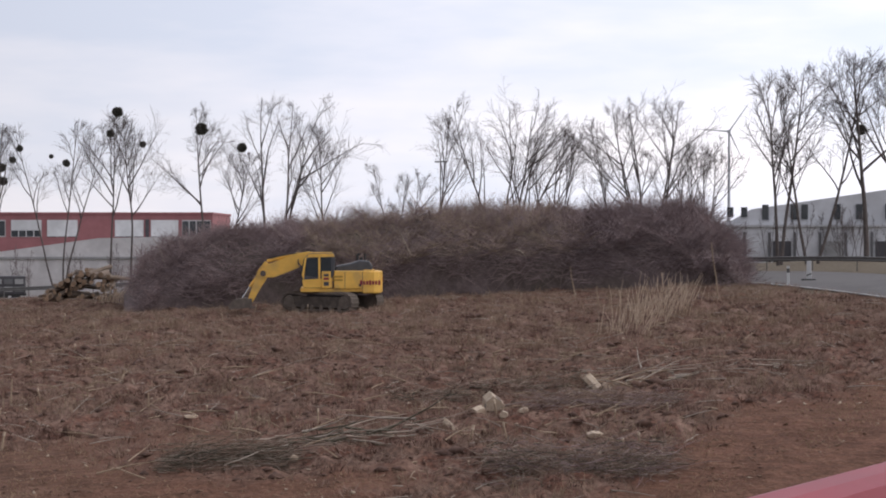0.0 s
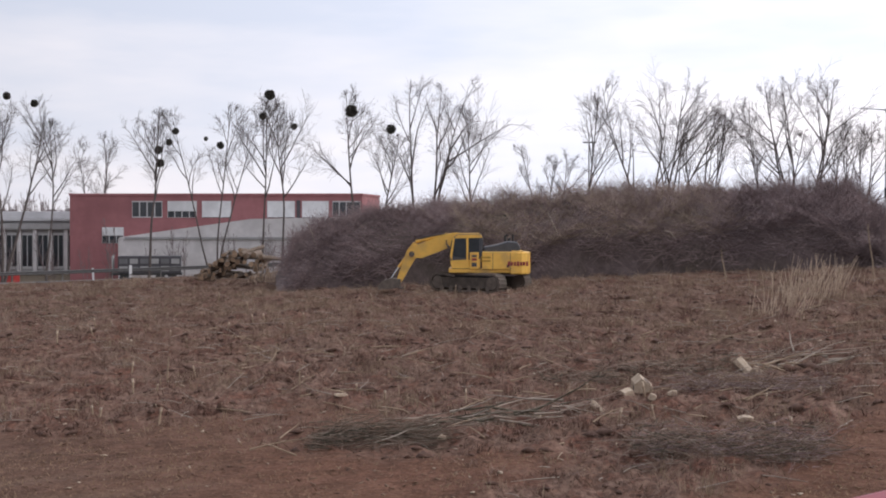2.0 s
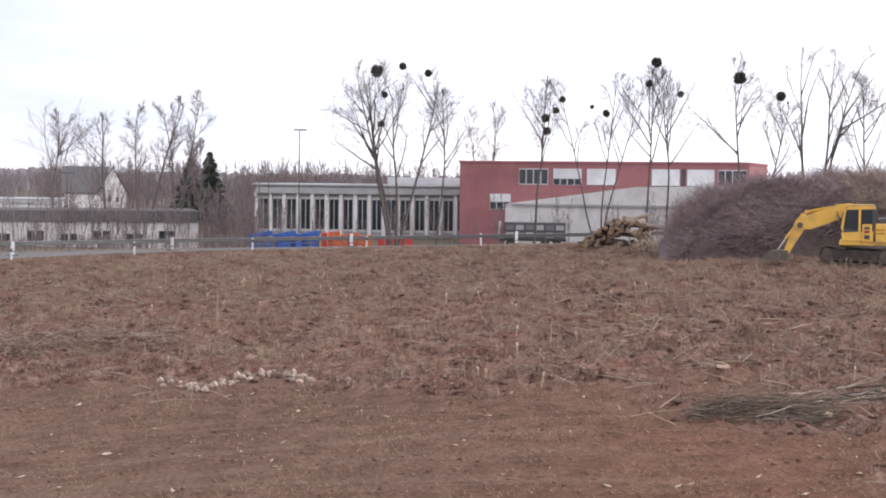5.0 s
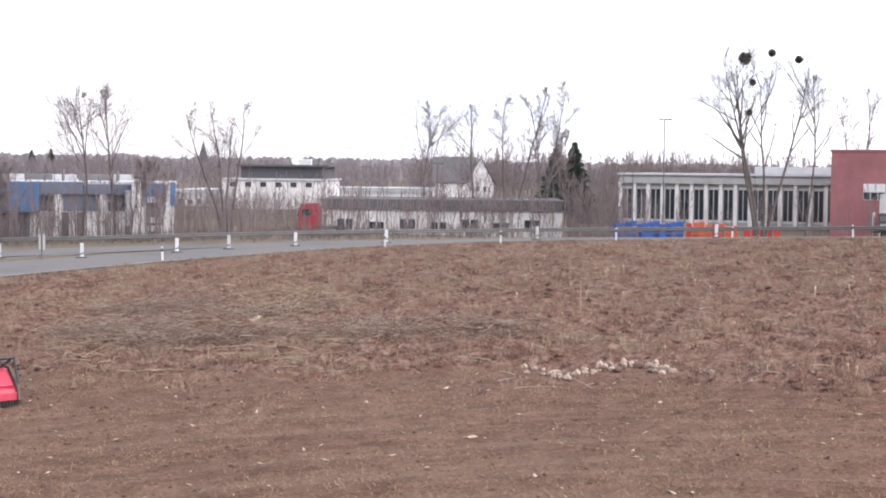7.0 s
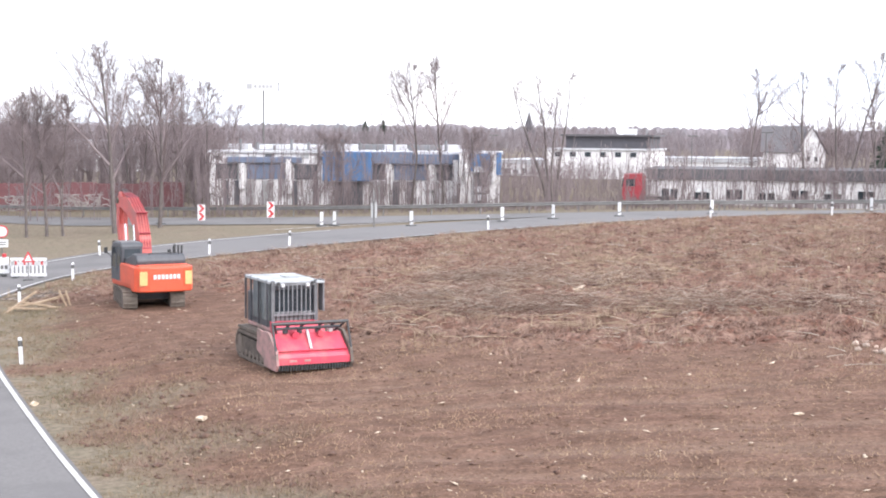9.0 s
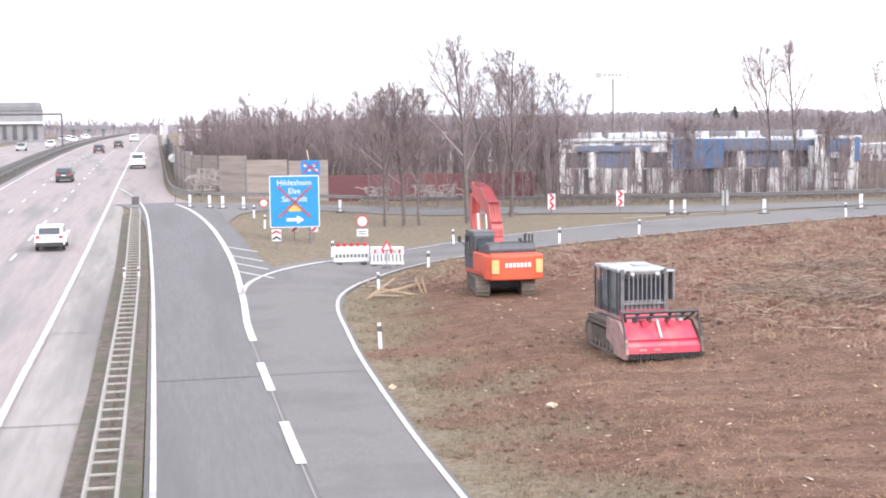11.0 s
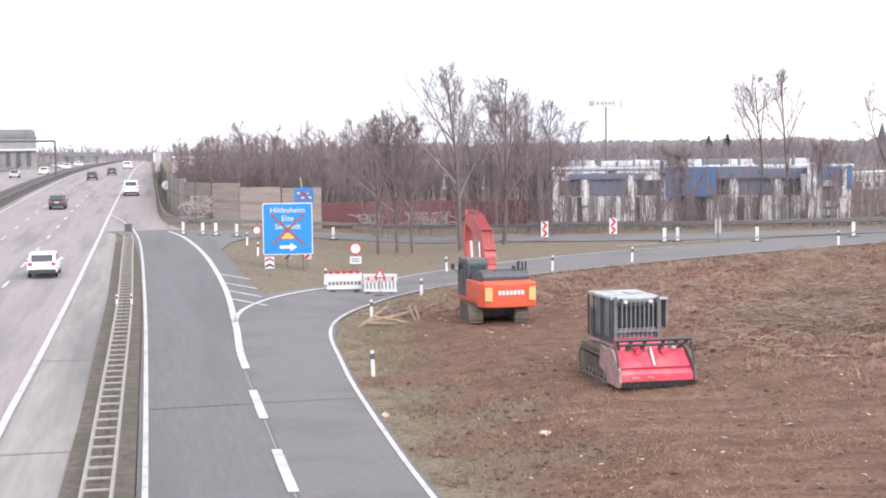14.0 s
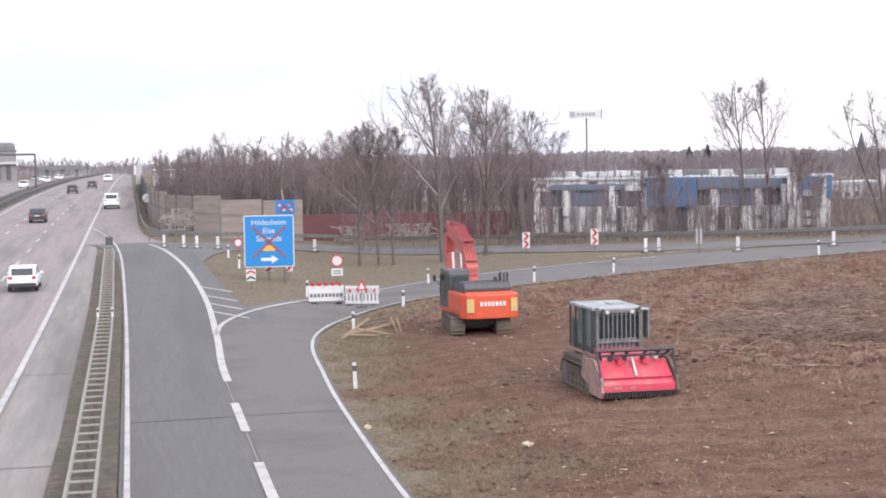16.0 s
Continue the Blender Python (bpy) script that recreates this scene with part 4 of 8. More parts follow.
for x in (-2.5, -1.3, 2.2):
    for y in (-1, 1):
        Mesh().tube([(x, y - 0.15, 0.45), (x, y + 0.15, 0.45)], 0.45, 14).obj("wheel", M_BLACK, tr)

# grey hall with white pillars
GB, W, T = hall("depot", 44.25, 186, 52.6, 182, -0.1, 18, M_GREYWALL, "long grey depot with white pillars and tall dark windows", roof=M_ROOFLIGHT, lip=0.4)
nb = 15
for i in range(nb + 1):
    x = W * i / nb
    Mesh().box(x, -0.25, T * 0.42, 0.45, 0.5, T * 0.84, bevel=0.03).obj("pillar", M_PLASTER, GB)
    if i < nb:
        window(GB, x + 0.3, x + W / nb - 0.3, 1.0, T * 0.76, 0, 2)
Mesh().box(W / 2, -0.35, T * 0.87, W, 0.7, T * 0.1).obj("fascia", M_GREYWALL, GB)
Mesh().box(W * 0.8, 6, T + 0.45, W * 0.4, 6, 0.9, bevel=0.1).obj("rooflight", M_ROOFLIGHT, GB)

# blue works
BW, W, T = hall("works", 15.6, 147, 25.3, 144, -0.62, 30, M_PLASTER, "white and blue factory hall behind bare saplings", roof=M_ROOFLIGHT)
M_BAYBLUE = wall_mat("dull_blue_cladding", (0.13, 0.155, 0.215))
PIERS = (0.0, 0.13, 0.32, 0.45, 0.72, 0.89, 1.0)
for i, u in enumerate(PIERS):
    Mesh().box(W * min(max(u, 0.012), 0.985), -0.3, T * 0.56, W * 0.022, 0.62, T * (0.44 if i % 2 else 0.60), bevel=0.04).obj("pillar", M_PLASTER, BW)
for i, (a, b) in enumerate(zip(PIERS, PIERS[1:])):
    Mesh().box(W * (a + b) / 2, -0.06, T * 0.64, W * (b - a) - 1.0, 0.14, T * 0.26).obj("dark_bay", M_BAYBLUE if i in (1, 4) else M_DARKWALL, BW)
    for j in range(3):
        if (i + j) % 3:
            x = W * (a + (b - a) * (j + 0.5) / 3)
            Mesh().box(x, -0.09, T * 0.27, W * (b - a) * 0.16, 0.18, T * 0.42).obj("loading_door", (M_DARKWALL, M_GREYWALL)[(i + 2 * j) % 2], BW)
Mesh().box(W * 0.555, -0.5, T * 0.74, W * 0.195, 1.0, T * 0.50, bevel=0.05).obj("blue_panel", M_BLUEWALL, BW, "bright blue cladding panel")
for k in range(9):
    Mesh().box(W * (0.475 + 0.02 * k), -1.01, T * 0.74, 0.08, 0.04, T * 0.48).obj("seam", M_BAYBLUE, BW)
Mesh().box(W * 0.56, -0.2, T * 0.22, W * 0.11, 0.5, T * 0.5).obj("gateway", M_DARKWALL, BW)
Mesh().box(W * 0.735, -0.35, T * 0.89, W * 0.16, 0.7, T * 0.20, bevel=0.05).obj("blue_panel", M_BAYBLUE, BW)
Mesh().box(W * 0.91, -0.30, T * 0.87, W * 0.18, 0.6, T * 0.17, bevel=0.05).obj("blue_panel", M_BAYBLUE, BW)
Mesh().box(W * 0.22, -0.25, T * 0.84, W * 0.30, 0.5, T * 0.10, bevel=0.05).obj("blue_panel", M_BAYBLUE, BW)
for i in range(14):
    u = 0.03 + 0.07 * i
    Mesh().box(W * u, -0.04, T * (0.90 if i % 2 else 0.87), W * 0.035, 0.12, T * 0.07).obj("clerestory_pane", M_GREYWALL if i % 3 else M_DARKWALL, BW)
    Mesh().tube([(W * u, 3, T - 0.2), (W * u, 3, T + 0.5 + 0.3 * (i * 5 % 3))], 0.14, 8).obj("flue", M_ROOFGREY, BW)
for i in range(9):
    Mesh().box(W * (0.06 + 0.11 * i), 8 + (i % 3) * 3, T + 0.3, 2.2 + (i % 2), 2, 0.6, bevel=0.06).obj("roof_unit", (M_ROOFLIGHT, M_ROOFGREY)[i % 2], BW)
Mesh().box(W * 0.3, 5, T + 0.3, W * 0.25, 4, 0.5, bevel=0.1).obj("rooflight", M_ROOFLIGHT, BW)
TW, W, T = hall("stair_tower", 25.32, 141, 26.9, 141, -0.62, 8, M_PLASTER, "white stair tower with blue panels", roof=M_ROOFLIGHT)
Mesh().box(W * 0.5, -0.1, T * 0.5, W * 0.32, 0.24, T * 0.98).obj("dark_bay", M_DARKWALL, TW)
Mesh().box(W * 0.5, -0.2, T * 0.82, W * 0.5, 0.3, T * 0.3).obj("blue_panel", M_BLUEWALL, TW)
for z in (0.70, 0.36, 0.22):
    Mesh().box(W * 0.5, -0.35, T * z, W * 0.3, 0.2, T * 0.10).obj("spandrel", M_ROOFLIGHT, TW)
for u_ in (0.16, 0.84):
    Mesh().box(W * u_, -0.3, T * 0.74, W * 0.09, 0.6, T * 0.5, bevel=0.03).obj("pillar", M_PLASTER, TW)
Mesh().box(W * 0.96, -0.15, T * 0.8, W * 0.12, 0.3, T * 0.38).obj("blue_panel", M_BLUEWALL, TW)
Mesh().box(W * 0.03, -0.15, T * 0.75, W * 0.10, 0.3, T * 0.45).obj("pillar", M_PLASTER, TW)

# white office with a dark set-back storey, sheds and houses
WO, W, T = hall("white_office", 28.7, 205, 32.6, 202, -0.46, 14, M_PLASTER, "white flat-roofed office with small windows", roof=M_ROOFLIGHT)
for i in range(6):
    window(WO, W * (0.08 + 0.15 * i), W * (0.15 + 0.15 * i), T * 0.74, T * 0.9, 0, 1)
Mesh().box(W * 0.58, 6, T + 0.85, W * 0.84, 8, 1.7).obj("upper_storey", M_DARKWALL, WO)
Mesh().box(W * 0.58, 6, T + 1.8, W * 0.92, 9.5, 0.25).obj("upper_roof", M_ROOFDARK, WO)
Mesh().tube([(W * 0.70, 4, T + 1.9), (W * 0.70, 4, T + 2.3), (W * 0.70, 3.6, T + 2.6)], 0.3, 8, 0.9).obj("dish", M_WHITE, WO)
Mesh().box(W * 0.78, 4, T + 2.3, 1.6, 1.4, 0.9, bevel=0.1).obj("roof_unit", M_WHITE, WO)
for a0, d0, a1, d1, el, mt, rf, lb in [(32.6, 158, 42.0, 158, -1.22, M_PLASTER, M_ROOFDARK, "low white shed with a dark flat roof"), (26.9, 215, 29.6, 212, -0.9, M_PLASTER, M_ROOFLIGHT, "pale industrial shed between trees"),
                                       (32.6, 240, 36.9, 238, -0.78, M_PLASTER, M_ROOFLIGHT, "pale long shed behind the yard"), (41.5, 260, 43, 260, 0.1, M_PLASTER, M_ROOFLIGHT, "small white house beyond the trees"),
                                       (10.0, 230, 13.0, 230, -0.25, M_PLASTER, M_ROOFLIGHT, "white industrial building behind the thicket"), (0.8, 330, 4.5, 330, 0.05, M_PLASTER, M_ROOFGREY, "pale building behind the thicket")]:
    t, W, T = hall("shed", a0, d0, a1, d1, el, 14, mt, lb, roof=rf)
    Mesh().box(W / 2, -0.12, T * (0.86 if rf is M_ROOFDARK else 0.80), W * 1.0, 0.3, T * 0.24 if rf is M_ROOFDARK else 0.3).obj("fascia", rf, t)
    for i in range(7):
        window(t, W * (0.06 + 0.13 * i), W * (0.13 + 0.13 * i), T * 0.25, T * 0.52, 0.3 * (i % 2), 2)


def gable_house(az_l, d, az_r, el_eave, el_ridge, label, depth=9.0):
    m, w, z = front(az_l, d, az_r, d)
    e, r = H + d * math.tan(radians(el_eave)) - z, H + d * math.tan(radians(el_ridge)) - z
    t = holder("house", m, label, "house")
    Mesh().slab([(w * 0.55, -0.5), (w, -0.5), (w, e), (w * 0.78, r - 0.3), (w * 0.55, e)], "y", 0, depth).obj("wall", M_PLASTER, t)
    Mesh().box(w * 0.28, depth / 2, e / 2 - 0.3, w * 0.56, depth, e + 0.4).obj("wall", M_PLASTER, t)
    Mesh().add([(-0.4, -0.4, e), (w * 0.62, -0.4, e), (w * 0.72, depth / 2, r), (-0.4, depth / 2, r), (-0.4, depth + 0.4, e), (w * 0.62, depth + 0.4, e)],
               [(0, 1, 2, 3), (3, 2, 5, 4), (0, 3, 4), (1, 5, 2)]).obj("roof", M_ROOFDARK, t)
    Mesh().add([(w * 0.50, -0.3, e - 0.3), (w * 0.78, -0.3, r), (w * 0.78, depth, r), (w * 0.50, depth, e - 0.3), (w * 1.05, -0.3, e - 0.3), (w * 1.05, depth, e - 0.3)],
               [(0, 1, 2, 3), (1, 4, 5, 2)]).obj("gable_roof", M_ROOFDARK, t)
    window(t, w * 0.70, w * 0.76, e * 0.65, e * 0.85, 0, 1)
    window(t, w * 0.82, w * 0.88, e * 0.65, e * 0.85, 0, 1)
    return t


gable_house(37.0, 225, 39.3, -0.55, 0.47, "white house with a steep dark tiled roof")

# grey hall on the other side
HB, W, T = hall("grey_hall", 82.6, 150, 96, 150, 0.42, 25, M_PALEHALL, "grey industrial hall with a shallow gabled upper storey", roof=M_ROOFLIGHT)
Mesh().slab([(W * 0.04, T), (W * 0.12, T + 1.6), (W * 0.50, T + 3.5), (W * 0.98, T + 1.6), (W * 0.98, T)], "y", 1.5, 20).obj("upper_storey", M_PALEHALL, HB)
for i, x in enumerate((0.06, 0.10, 0.16, 0.24, 0.27, 0.36, 0.42, 0.5, 0.58)):
    Mesh().box(W * x, 1.4, T + 1.3, W * 0.018, 0.3, 1.5 if i > 1 else 1.0).obj("window", M_GLASS, HB)
for i in range(14):
    Mesh().box(W * (0.035 + 0.07 * i), -0.1, T * 0.42, 0.25, 0.3, T * 0.84).obj("pilaster", M_ROOFGREY, HB)
for i in range(7):
    Mesh().box(W * (0.07 + 0.14 * i), -0.06, T * 0.40, W * 0.05, 0.14, T * 0.5).obj("dark_bay", M_DARKWALL if i % 2 else M_GREYWALL, HB)

# large grey building and sign gantry by the far motorway
M_BLOCKGREY = wall_mat("mid_grey_cladding", (0.22, 0.215, 0.22))
FB, W, T = hall("grey_block", -6.3, 420, -4.23, 420, 0.80, 40, M_BLOCKGREY, "large grey industrial block beyond the motorway", roof=M_ROOFGREY)
Mesh().box(W / 2, 18, T + 0.4, W * 0.98, 34, 3.4, bevel=1.2).obj("roof_hood", M_ROOFGREY, FB)
for i in range(5):
    Mesh().box(W * (0.14 + 0.18 * i), -0.2, T * 0.35, W * 0.07, 0.5, T * 0.4).obj("dark_bay", M_DARKWALL, FB)
Mesh().box(W / 2, -0.5, T * 0.62, W, 1.0, 0.6).obj("ledge", M_ROOFLIGHT, FB)
FB2, W, T = hall("grey_block", -9.2, 420, -6.45, 420, 0.80, 40, M_BLOCKGREY, "large grey industrial block beyond the motorway", roof=M_ROOFGREY)
Mesh().box(W / 2, 18, T + 0.4, W * 0.98, 34, 3.4, bevel=1.2).obj("roof_hood", M_ROOFGREY, FB2)
ga = holder("sign_gantry", Matrix.Translation((-18.6, 300, float(ground(-18.6, 300)))), "dark steel sign gantry over the opposite carriageway", "gantry")
Mesh().tube([(0, 0, -0.3), (0, 0, 7.2)], 0.18, 8).obj("post", M_DARKWALL, ga)
Mesh().tube([(-18, 0, -0.3), (-18, 0, 7.2)], 0.18, 8).obj("post", M_DARKWALL, ga)
Mesh().tube([(0, 0, 7.2), (-18, 0, 7.2)], 0.2, 8).obj("beam", M_DARKWALL, ga)
ob = holder("bridge", Matrix.Translation((0, 620, 6.0)), "distant grey road bridge across the motorway", "bridge")
Mesh().box(-28, 0, 4.0, 16, 6, 1.8, bevel=0.1).obj("deck", M_ROOFGREY, ob)
for x in (-34, -28, -22):
    Mesh().box(x, 0, 1.2, 1.2, 4, 4.6).obj("pier", M_ROOFGREY, ob)

# crates and yard
M_CRATEBLUE = mat("blue_plastic", (0.03, 0.09, 0.32), (0.04, 0.12, 0.38), 3, 0.5, rand=0.2)
M_CRATEORANGE = mat("orange_plastic", (0.62, 0.13, 0.03), (0.55, 0.10, 0.03), 3, 0.5, rand=0.2)
M_CRATERED = mat("red_plastic", (0.45, 0.04, 0.03), (0.38, 0.03, 0.03), 3, 0.5, rand=0.2)


def crate_stack(az, d, w, h, material, label):
    p = polar(az, d)
    t = holder("crate_stack", Matrix.Translation(p) @ Matrix.Rotation(radians(-az), 4, "Z"), label, "crate", "stacked crates in the yard")
    rows = max(1, int(h / 0.55))
    for k in range(rows):
        c = Mesh().box(0, 0, (k + 0.5) * h / rows, w * 0.93, w, h / rows * 0.86, bevel=0.03).obj("crate", material, t)
        for sx in (-1, 0, 1):
            Mesh().box(sx * w * 0.42, -w / 2 - 0.02, (k + 0.5) * h / rows, 0.08, 0.05, h / rows * 0.9).obj("rib", material, c)


for i in range(12):
    crate_stack(44.1 + i * 0.225, 150 + (i * 7 % 5) * 0.3, 0.63, 1.55 + 0.1 * (i * 5 % 4), M_CRATEBLUE, "stack of blue plastic crates")
for i in range(8):
    crate_stack(46.9 + i * 0.25, 150 + (i * 3 % 4) * 0.3, 0.6, 1.65 - 0.05 * i + 0.12 * (i % 3), M_CRATERED if i in (0, 4) else M_CRATEORANGE, "stack of red and orange plastic crates")
for i in range(5):
    crate_stack(49.1 + i * 0.28, 150, 0.65, 1.05, M_CRATERED, "low stack of red plastic crates")

# red lorry cab in the yard
M_DULLRED = mat("dull_red_paint", (0.26, 0.025, 0.035), (0.22, 0.022, 0.03), 2, 0.5)
rt = holder("lorry", Matrix.Translation(polar(32.1, 150)) @ Matrix.Rotation(radians(150), 4, "Z"), "red parked lorry cab beside the white shed", "lorry")
Mesh().slab([(-1.1, 0.6), (1.15, 0.6), (1.2, 1.7), (0.95, 3.2), (-0.9, 3.3), (-1.1, 3.0)], "y", -1.2, 1.2).obj("cab", M_DULLRED, rt)
Mesh().box(1.1, 0, 2.35, 0.12, 2.1, 0.9, Matrix.Rotation(radians(-9), 4, "Y")).obj("windscreen", M_GLASS, rt)
for y in (-1.21, 1.21):
    Mesh().box(0.35, y, 2.35, 0.9, 0.04, 0.75).obj("side_window", M_GLASS, rt)
Mesh().box(-2.6, 0, 0.8, 3.4, 0.9, 0.3).obj("chassis", M_BLACK, rt)
for x in (0.2, -3.2):
    for y in (-1.0, 1.0):
        Mesh().tube([(x, y - 0.17, 0.5), (x, y + 0.17, 0.5)], 0.5, 14).obj("wheel", M_BLACK, rt)

# conifers
M_CONIFER = mat("conifer_needles", (0.018, 0.032, 0.022), (0.035, 0.05, 0.03), 2, 0.9)
for az, d, el, sd in [(41.73, 205, 0.85, 1), (42.45, 206, 1.05, 2), (21.6, 640, 0.55, 3), (22.3, 640, 0.6, 4)]:
    p = polar(az, d)
    h = H + d * math.tan(radians(el)) - p.z
    rng = np.random.default_rng(sd)
    t = holder("conifer", Matrix.Translation(p), "dark green conifer among bare trees", "tree")
    Mesh().tube([(0, 0, -0.3), (0, 0, h)], 0.2, 6, 0.03).obj("trunk", M_BARK, t)
    segs = []
    for _ in range(1300):
        z = h * rng.uniform(0.08, 1)
        a, r = rng.uniform(0, 6.28), ((h - z) * 0.42 + 0.5) * (0.85 + 0.12 * math.sin(7 * z / h * 3.14 + sd))
        ln = r * rng.uniform(0.5, 1.15)
        q_ = np.array([math.cos(a), math.sin(a), 0])
        segs.append((np.array([0, 0, z]) + q_ * ln * 0.15, np.array([0, 0, z - ln * 0.22]) + q_ * ln, 0.14, 0.05))
    v, f = tubes(segs, 4)
    raw_obj("crown", v, f, M_CONIFER, t)


# ---------------- poles, turbine, pylon ----------------
def lamp_post(az, d, el, label):
    p = polar(az, d)
    h = H + d * math.tan(radians(el)) - p.z
    t = holder("street_lamp", Matrix.Translation(p) @ Matrix.Rotation(radians(-az), 4, "Z"), label, "street lamp", "street lamps")
    Mesh().tube([(0, 0, -0.3), (0, 0, h)], 0.09, 8, 0.05).obj("pole", M_STEEL, t)
    Mesh().box(0.35, 0, h, 0.8, 0.28, 0.14, bevel=0.04).obj("lamp_head", M_STEEL, t)
    Mesh().box(-0.35, 0, h, 0.5, 0.28, 0.14, bevel=0.04).obj("lamp_head", M_STEEL, t)


for az, d, el in [(45.9, 155, 1.98), (72.22, 150, 2.9), (26.6, 210, 0.03), (37.1, 170, 0.2), (34.3, 200, 0.05), (41.64, 175, -0.4), (44.72, 180, 0.25)]:
    lamp_post(az, d, el, "grey twin-headed lamp mast" if d < 160 else "slim grey street lamp")
p = polar(83.4, 900)
hz = H + 900 * math.tan(radians(4.0))
wtb = holder("wind_turbine", Matrix.Translation((p.x, p.y, 0)) @ Matrix.Rotation(radians(-83.4), 4, "Z"), "distant pale wind turbine at rest", "wind turbine")
M_FARPALE = mat("far_pale_paint", (0.42, 0.44, 0.48), (0.38, 0.40, 0.44), 0.1, 0.6)
Mesh().tube([(0, 0, 0), (0, 0, hz)], 1.1, 10, 0.6).obj("tower", M_FARPALE, wtb)
Mesh().box(0, -1, hz, 2, 5, 2, bevel=0.4).obj("nacelle", M_FARPALE, wtb)
for a in (175, 295, 55):
    Mesh().tube([(0, -3.2, hz), (9 * math.cos(radians(a)), -3.2, hz + 9 * math.sin(radians(a))), (20 * math.cos(radians(a)), -3.2, hz + 20 * math.sin(radians(a)))], 0.55, 6, 0.15).obj("blade", M_FARPALE, wtb)
p = polar(33.6, 900)
py = holder("pylon", Matrix.Translation((p.x, p.y, 5)) @ Matrix.Rotation(radians(-33), 4, "Z"), "faint distant lattice pylon", "pylon")
for sx in (-1, 1):
    Mesh().tube([(sx * 3, 0, 0), (sx * 0.5, 0, 24)], 0.28, 5, 0.15).obj("leg", M_FARPALE, py)
for k in range(7):
    z = 3 * k + 1
    Mesh().tube([(-3 + z * 0.1, 0, z), (3 - (z + 3) * 0.1, 0, z + 3)], 0.14, 4).obj("brace", M_FARPALE, py)
for z in (16, 20):
    Mesh().tube([(-4.5, 0, z), (4.5, 0, z)], 0.2, 4).obj("arm", M_FARPALE, py)
p = polar(28.0, 640)
ch = holder("church_tower", Matrix.Translation((p.x, p.y, 3)), "dark distant church spire above the wood", "church tower")
Mesh().box(0, 0, 4.5, 3, 3, 11).obj("tower", M_DARKWALL, ch)
Mesh().tube([(0, 0, 10), (0, 0, 16.5)], 1.9, 6, 0.1).obj("spire", M_DARKWALL, ch)

# advertising board on two masts
p = polar(17.6, 200)
ad = holder("mast_sign", Matrix.Translation(p) @ Matrix.Rotation(radians(-17.6), 4, "Z"), "pale advertising board on a tall thin mast", "sign")
zt = H + 200 * math.tan(radians(1.86)) - p.z
Mesh().box(0, 0, zt, 4.4, 0.35, 1.15, bevel=0.04).obj("board", M_WHITE, ad)
Mesh().box(-1.7, -0.2, zt, 0.7, 0.05, 0.7).obj("emblem", M_GREYWALL, ad)
for i, x in enumerate((-0.9, -0.3, 0.2, 0.7, 1.2)):
    Mesh().box(x, -0.2, zt, 0.36, 0.05, 0.42).obj("bar", M_GREYWALL, ad)
Mesh().tube([(0.2, 0.3, -0.3), (0.2, 0.3, zt)], 0.12, 8).obj("mast", M_STEEL, ad)
Mesh().box(2.25, 0, zt, 0.1, 0.4, 1.3).obj("edge", M_DARKWALL, ad)


# ---------------- machines ----------------
M_YELLOW = mat("yellow_machine_paint", (0.78, 0.46, 0.08), (0.69, 0.39, 0.065), 2.5, 0.45, spot=(0.52, 0.32, 0.09), spot_scale=1.2)
M_ORANGE = mat("orange_machine_paint", (0.55, 0.075, 0.03), (0.48, 0.066, 0.027), 2.5, 0.42, spot=(0.42, 0.07, 0.03), spot_scale=1.0)
M_PINKRED = mat("red_machine_paint", (0.50, 0.045, 0.078), (0.43, 0.042, 0.068), 2.5, 0.5, spot=(0.40, 0.10, 0.105), spot_scale=1.6)
M_DIRTSTEEL = mat("muddy_track_steel", (0.085, 0.066, 0.053), (0.15, 0.122, 0.10), 4, 0.85, 0.3, 15, spot=(0.09, 0.075, 0.06), spot_scale=1.5)
M_HOOD = mat("dark_grey_paint", (0.04, 0.042, 0.048), (0.06, 0.062, 0.068), 3, 0.5)
M_CABGREY = mat("dusty_cab_paint", (0.12, 0.124, 0.128), (0.18, 0.18, 0.184), 2, 0.6, spot=(0.09, 0.09, 0.09), spot_scale=1.5)
M_ROOFDUST = mat("dusty_cab_roof", (0.30, 0.315, 0.32), (0.40, 0.41, 0.41), 1.5, 0.7, spot=(0.20, 0.21, 0.21), spot_scale=1.2)
M_CHROME = mat("bare_piston_steel", (0.6, 0.6, 0.6), (0.5, 0.5, 0.5), 4, 0.25, metal=0.9)


M_TRACKFRAME = mat("mud_caked_frame", (0.045, 0.036, 0.03), (0.10, 0.08, 0.064), 3, 0.9, 0.4, 12)


def rounded(x0, x1, z0, z1, r, n=5):
    """A rounded rectangle outline in x and z."""
    o = []
    for cx, cz, a0 in ((x1 - r, z0 + r, -90), (x1 - r, z1 - r, 0), (x0 + r, z1 - r, 90), (x0 + r, z0 + r, 180)):
        for k in range(n + 1):
            a = radians(a0 + 90 * k / n)
            o.append((cx + r * math.cos(a), cz + r * math.sin(a)))
    return o


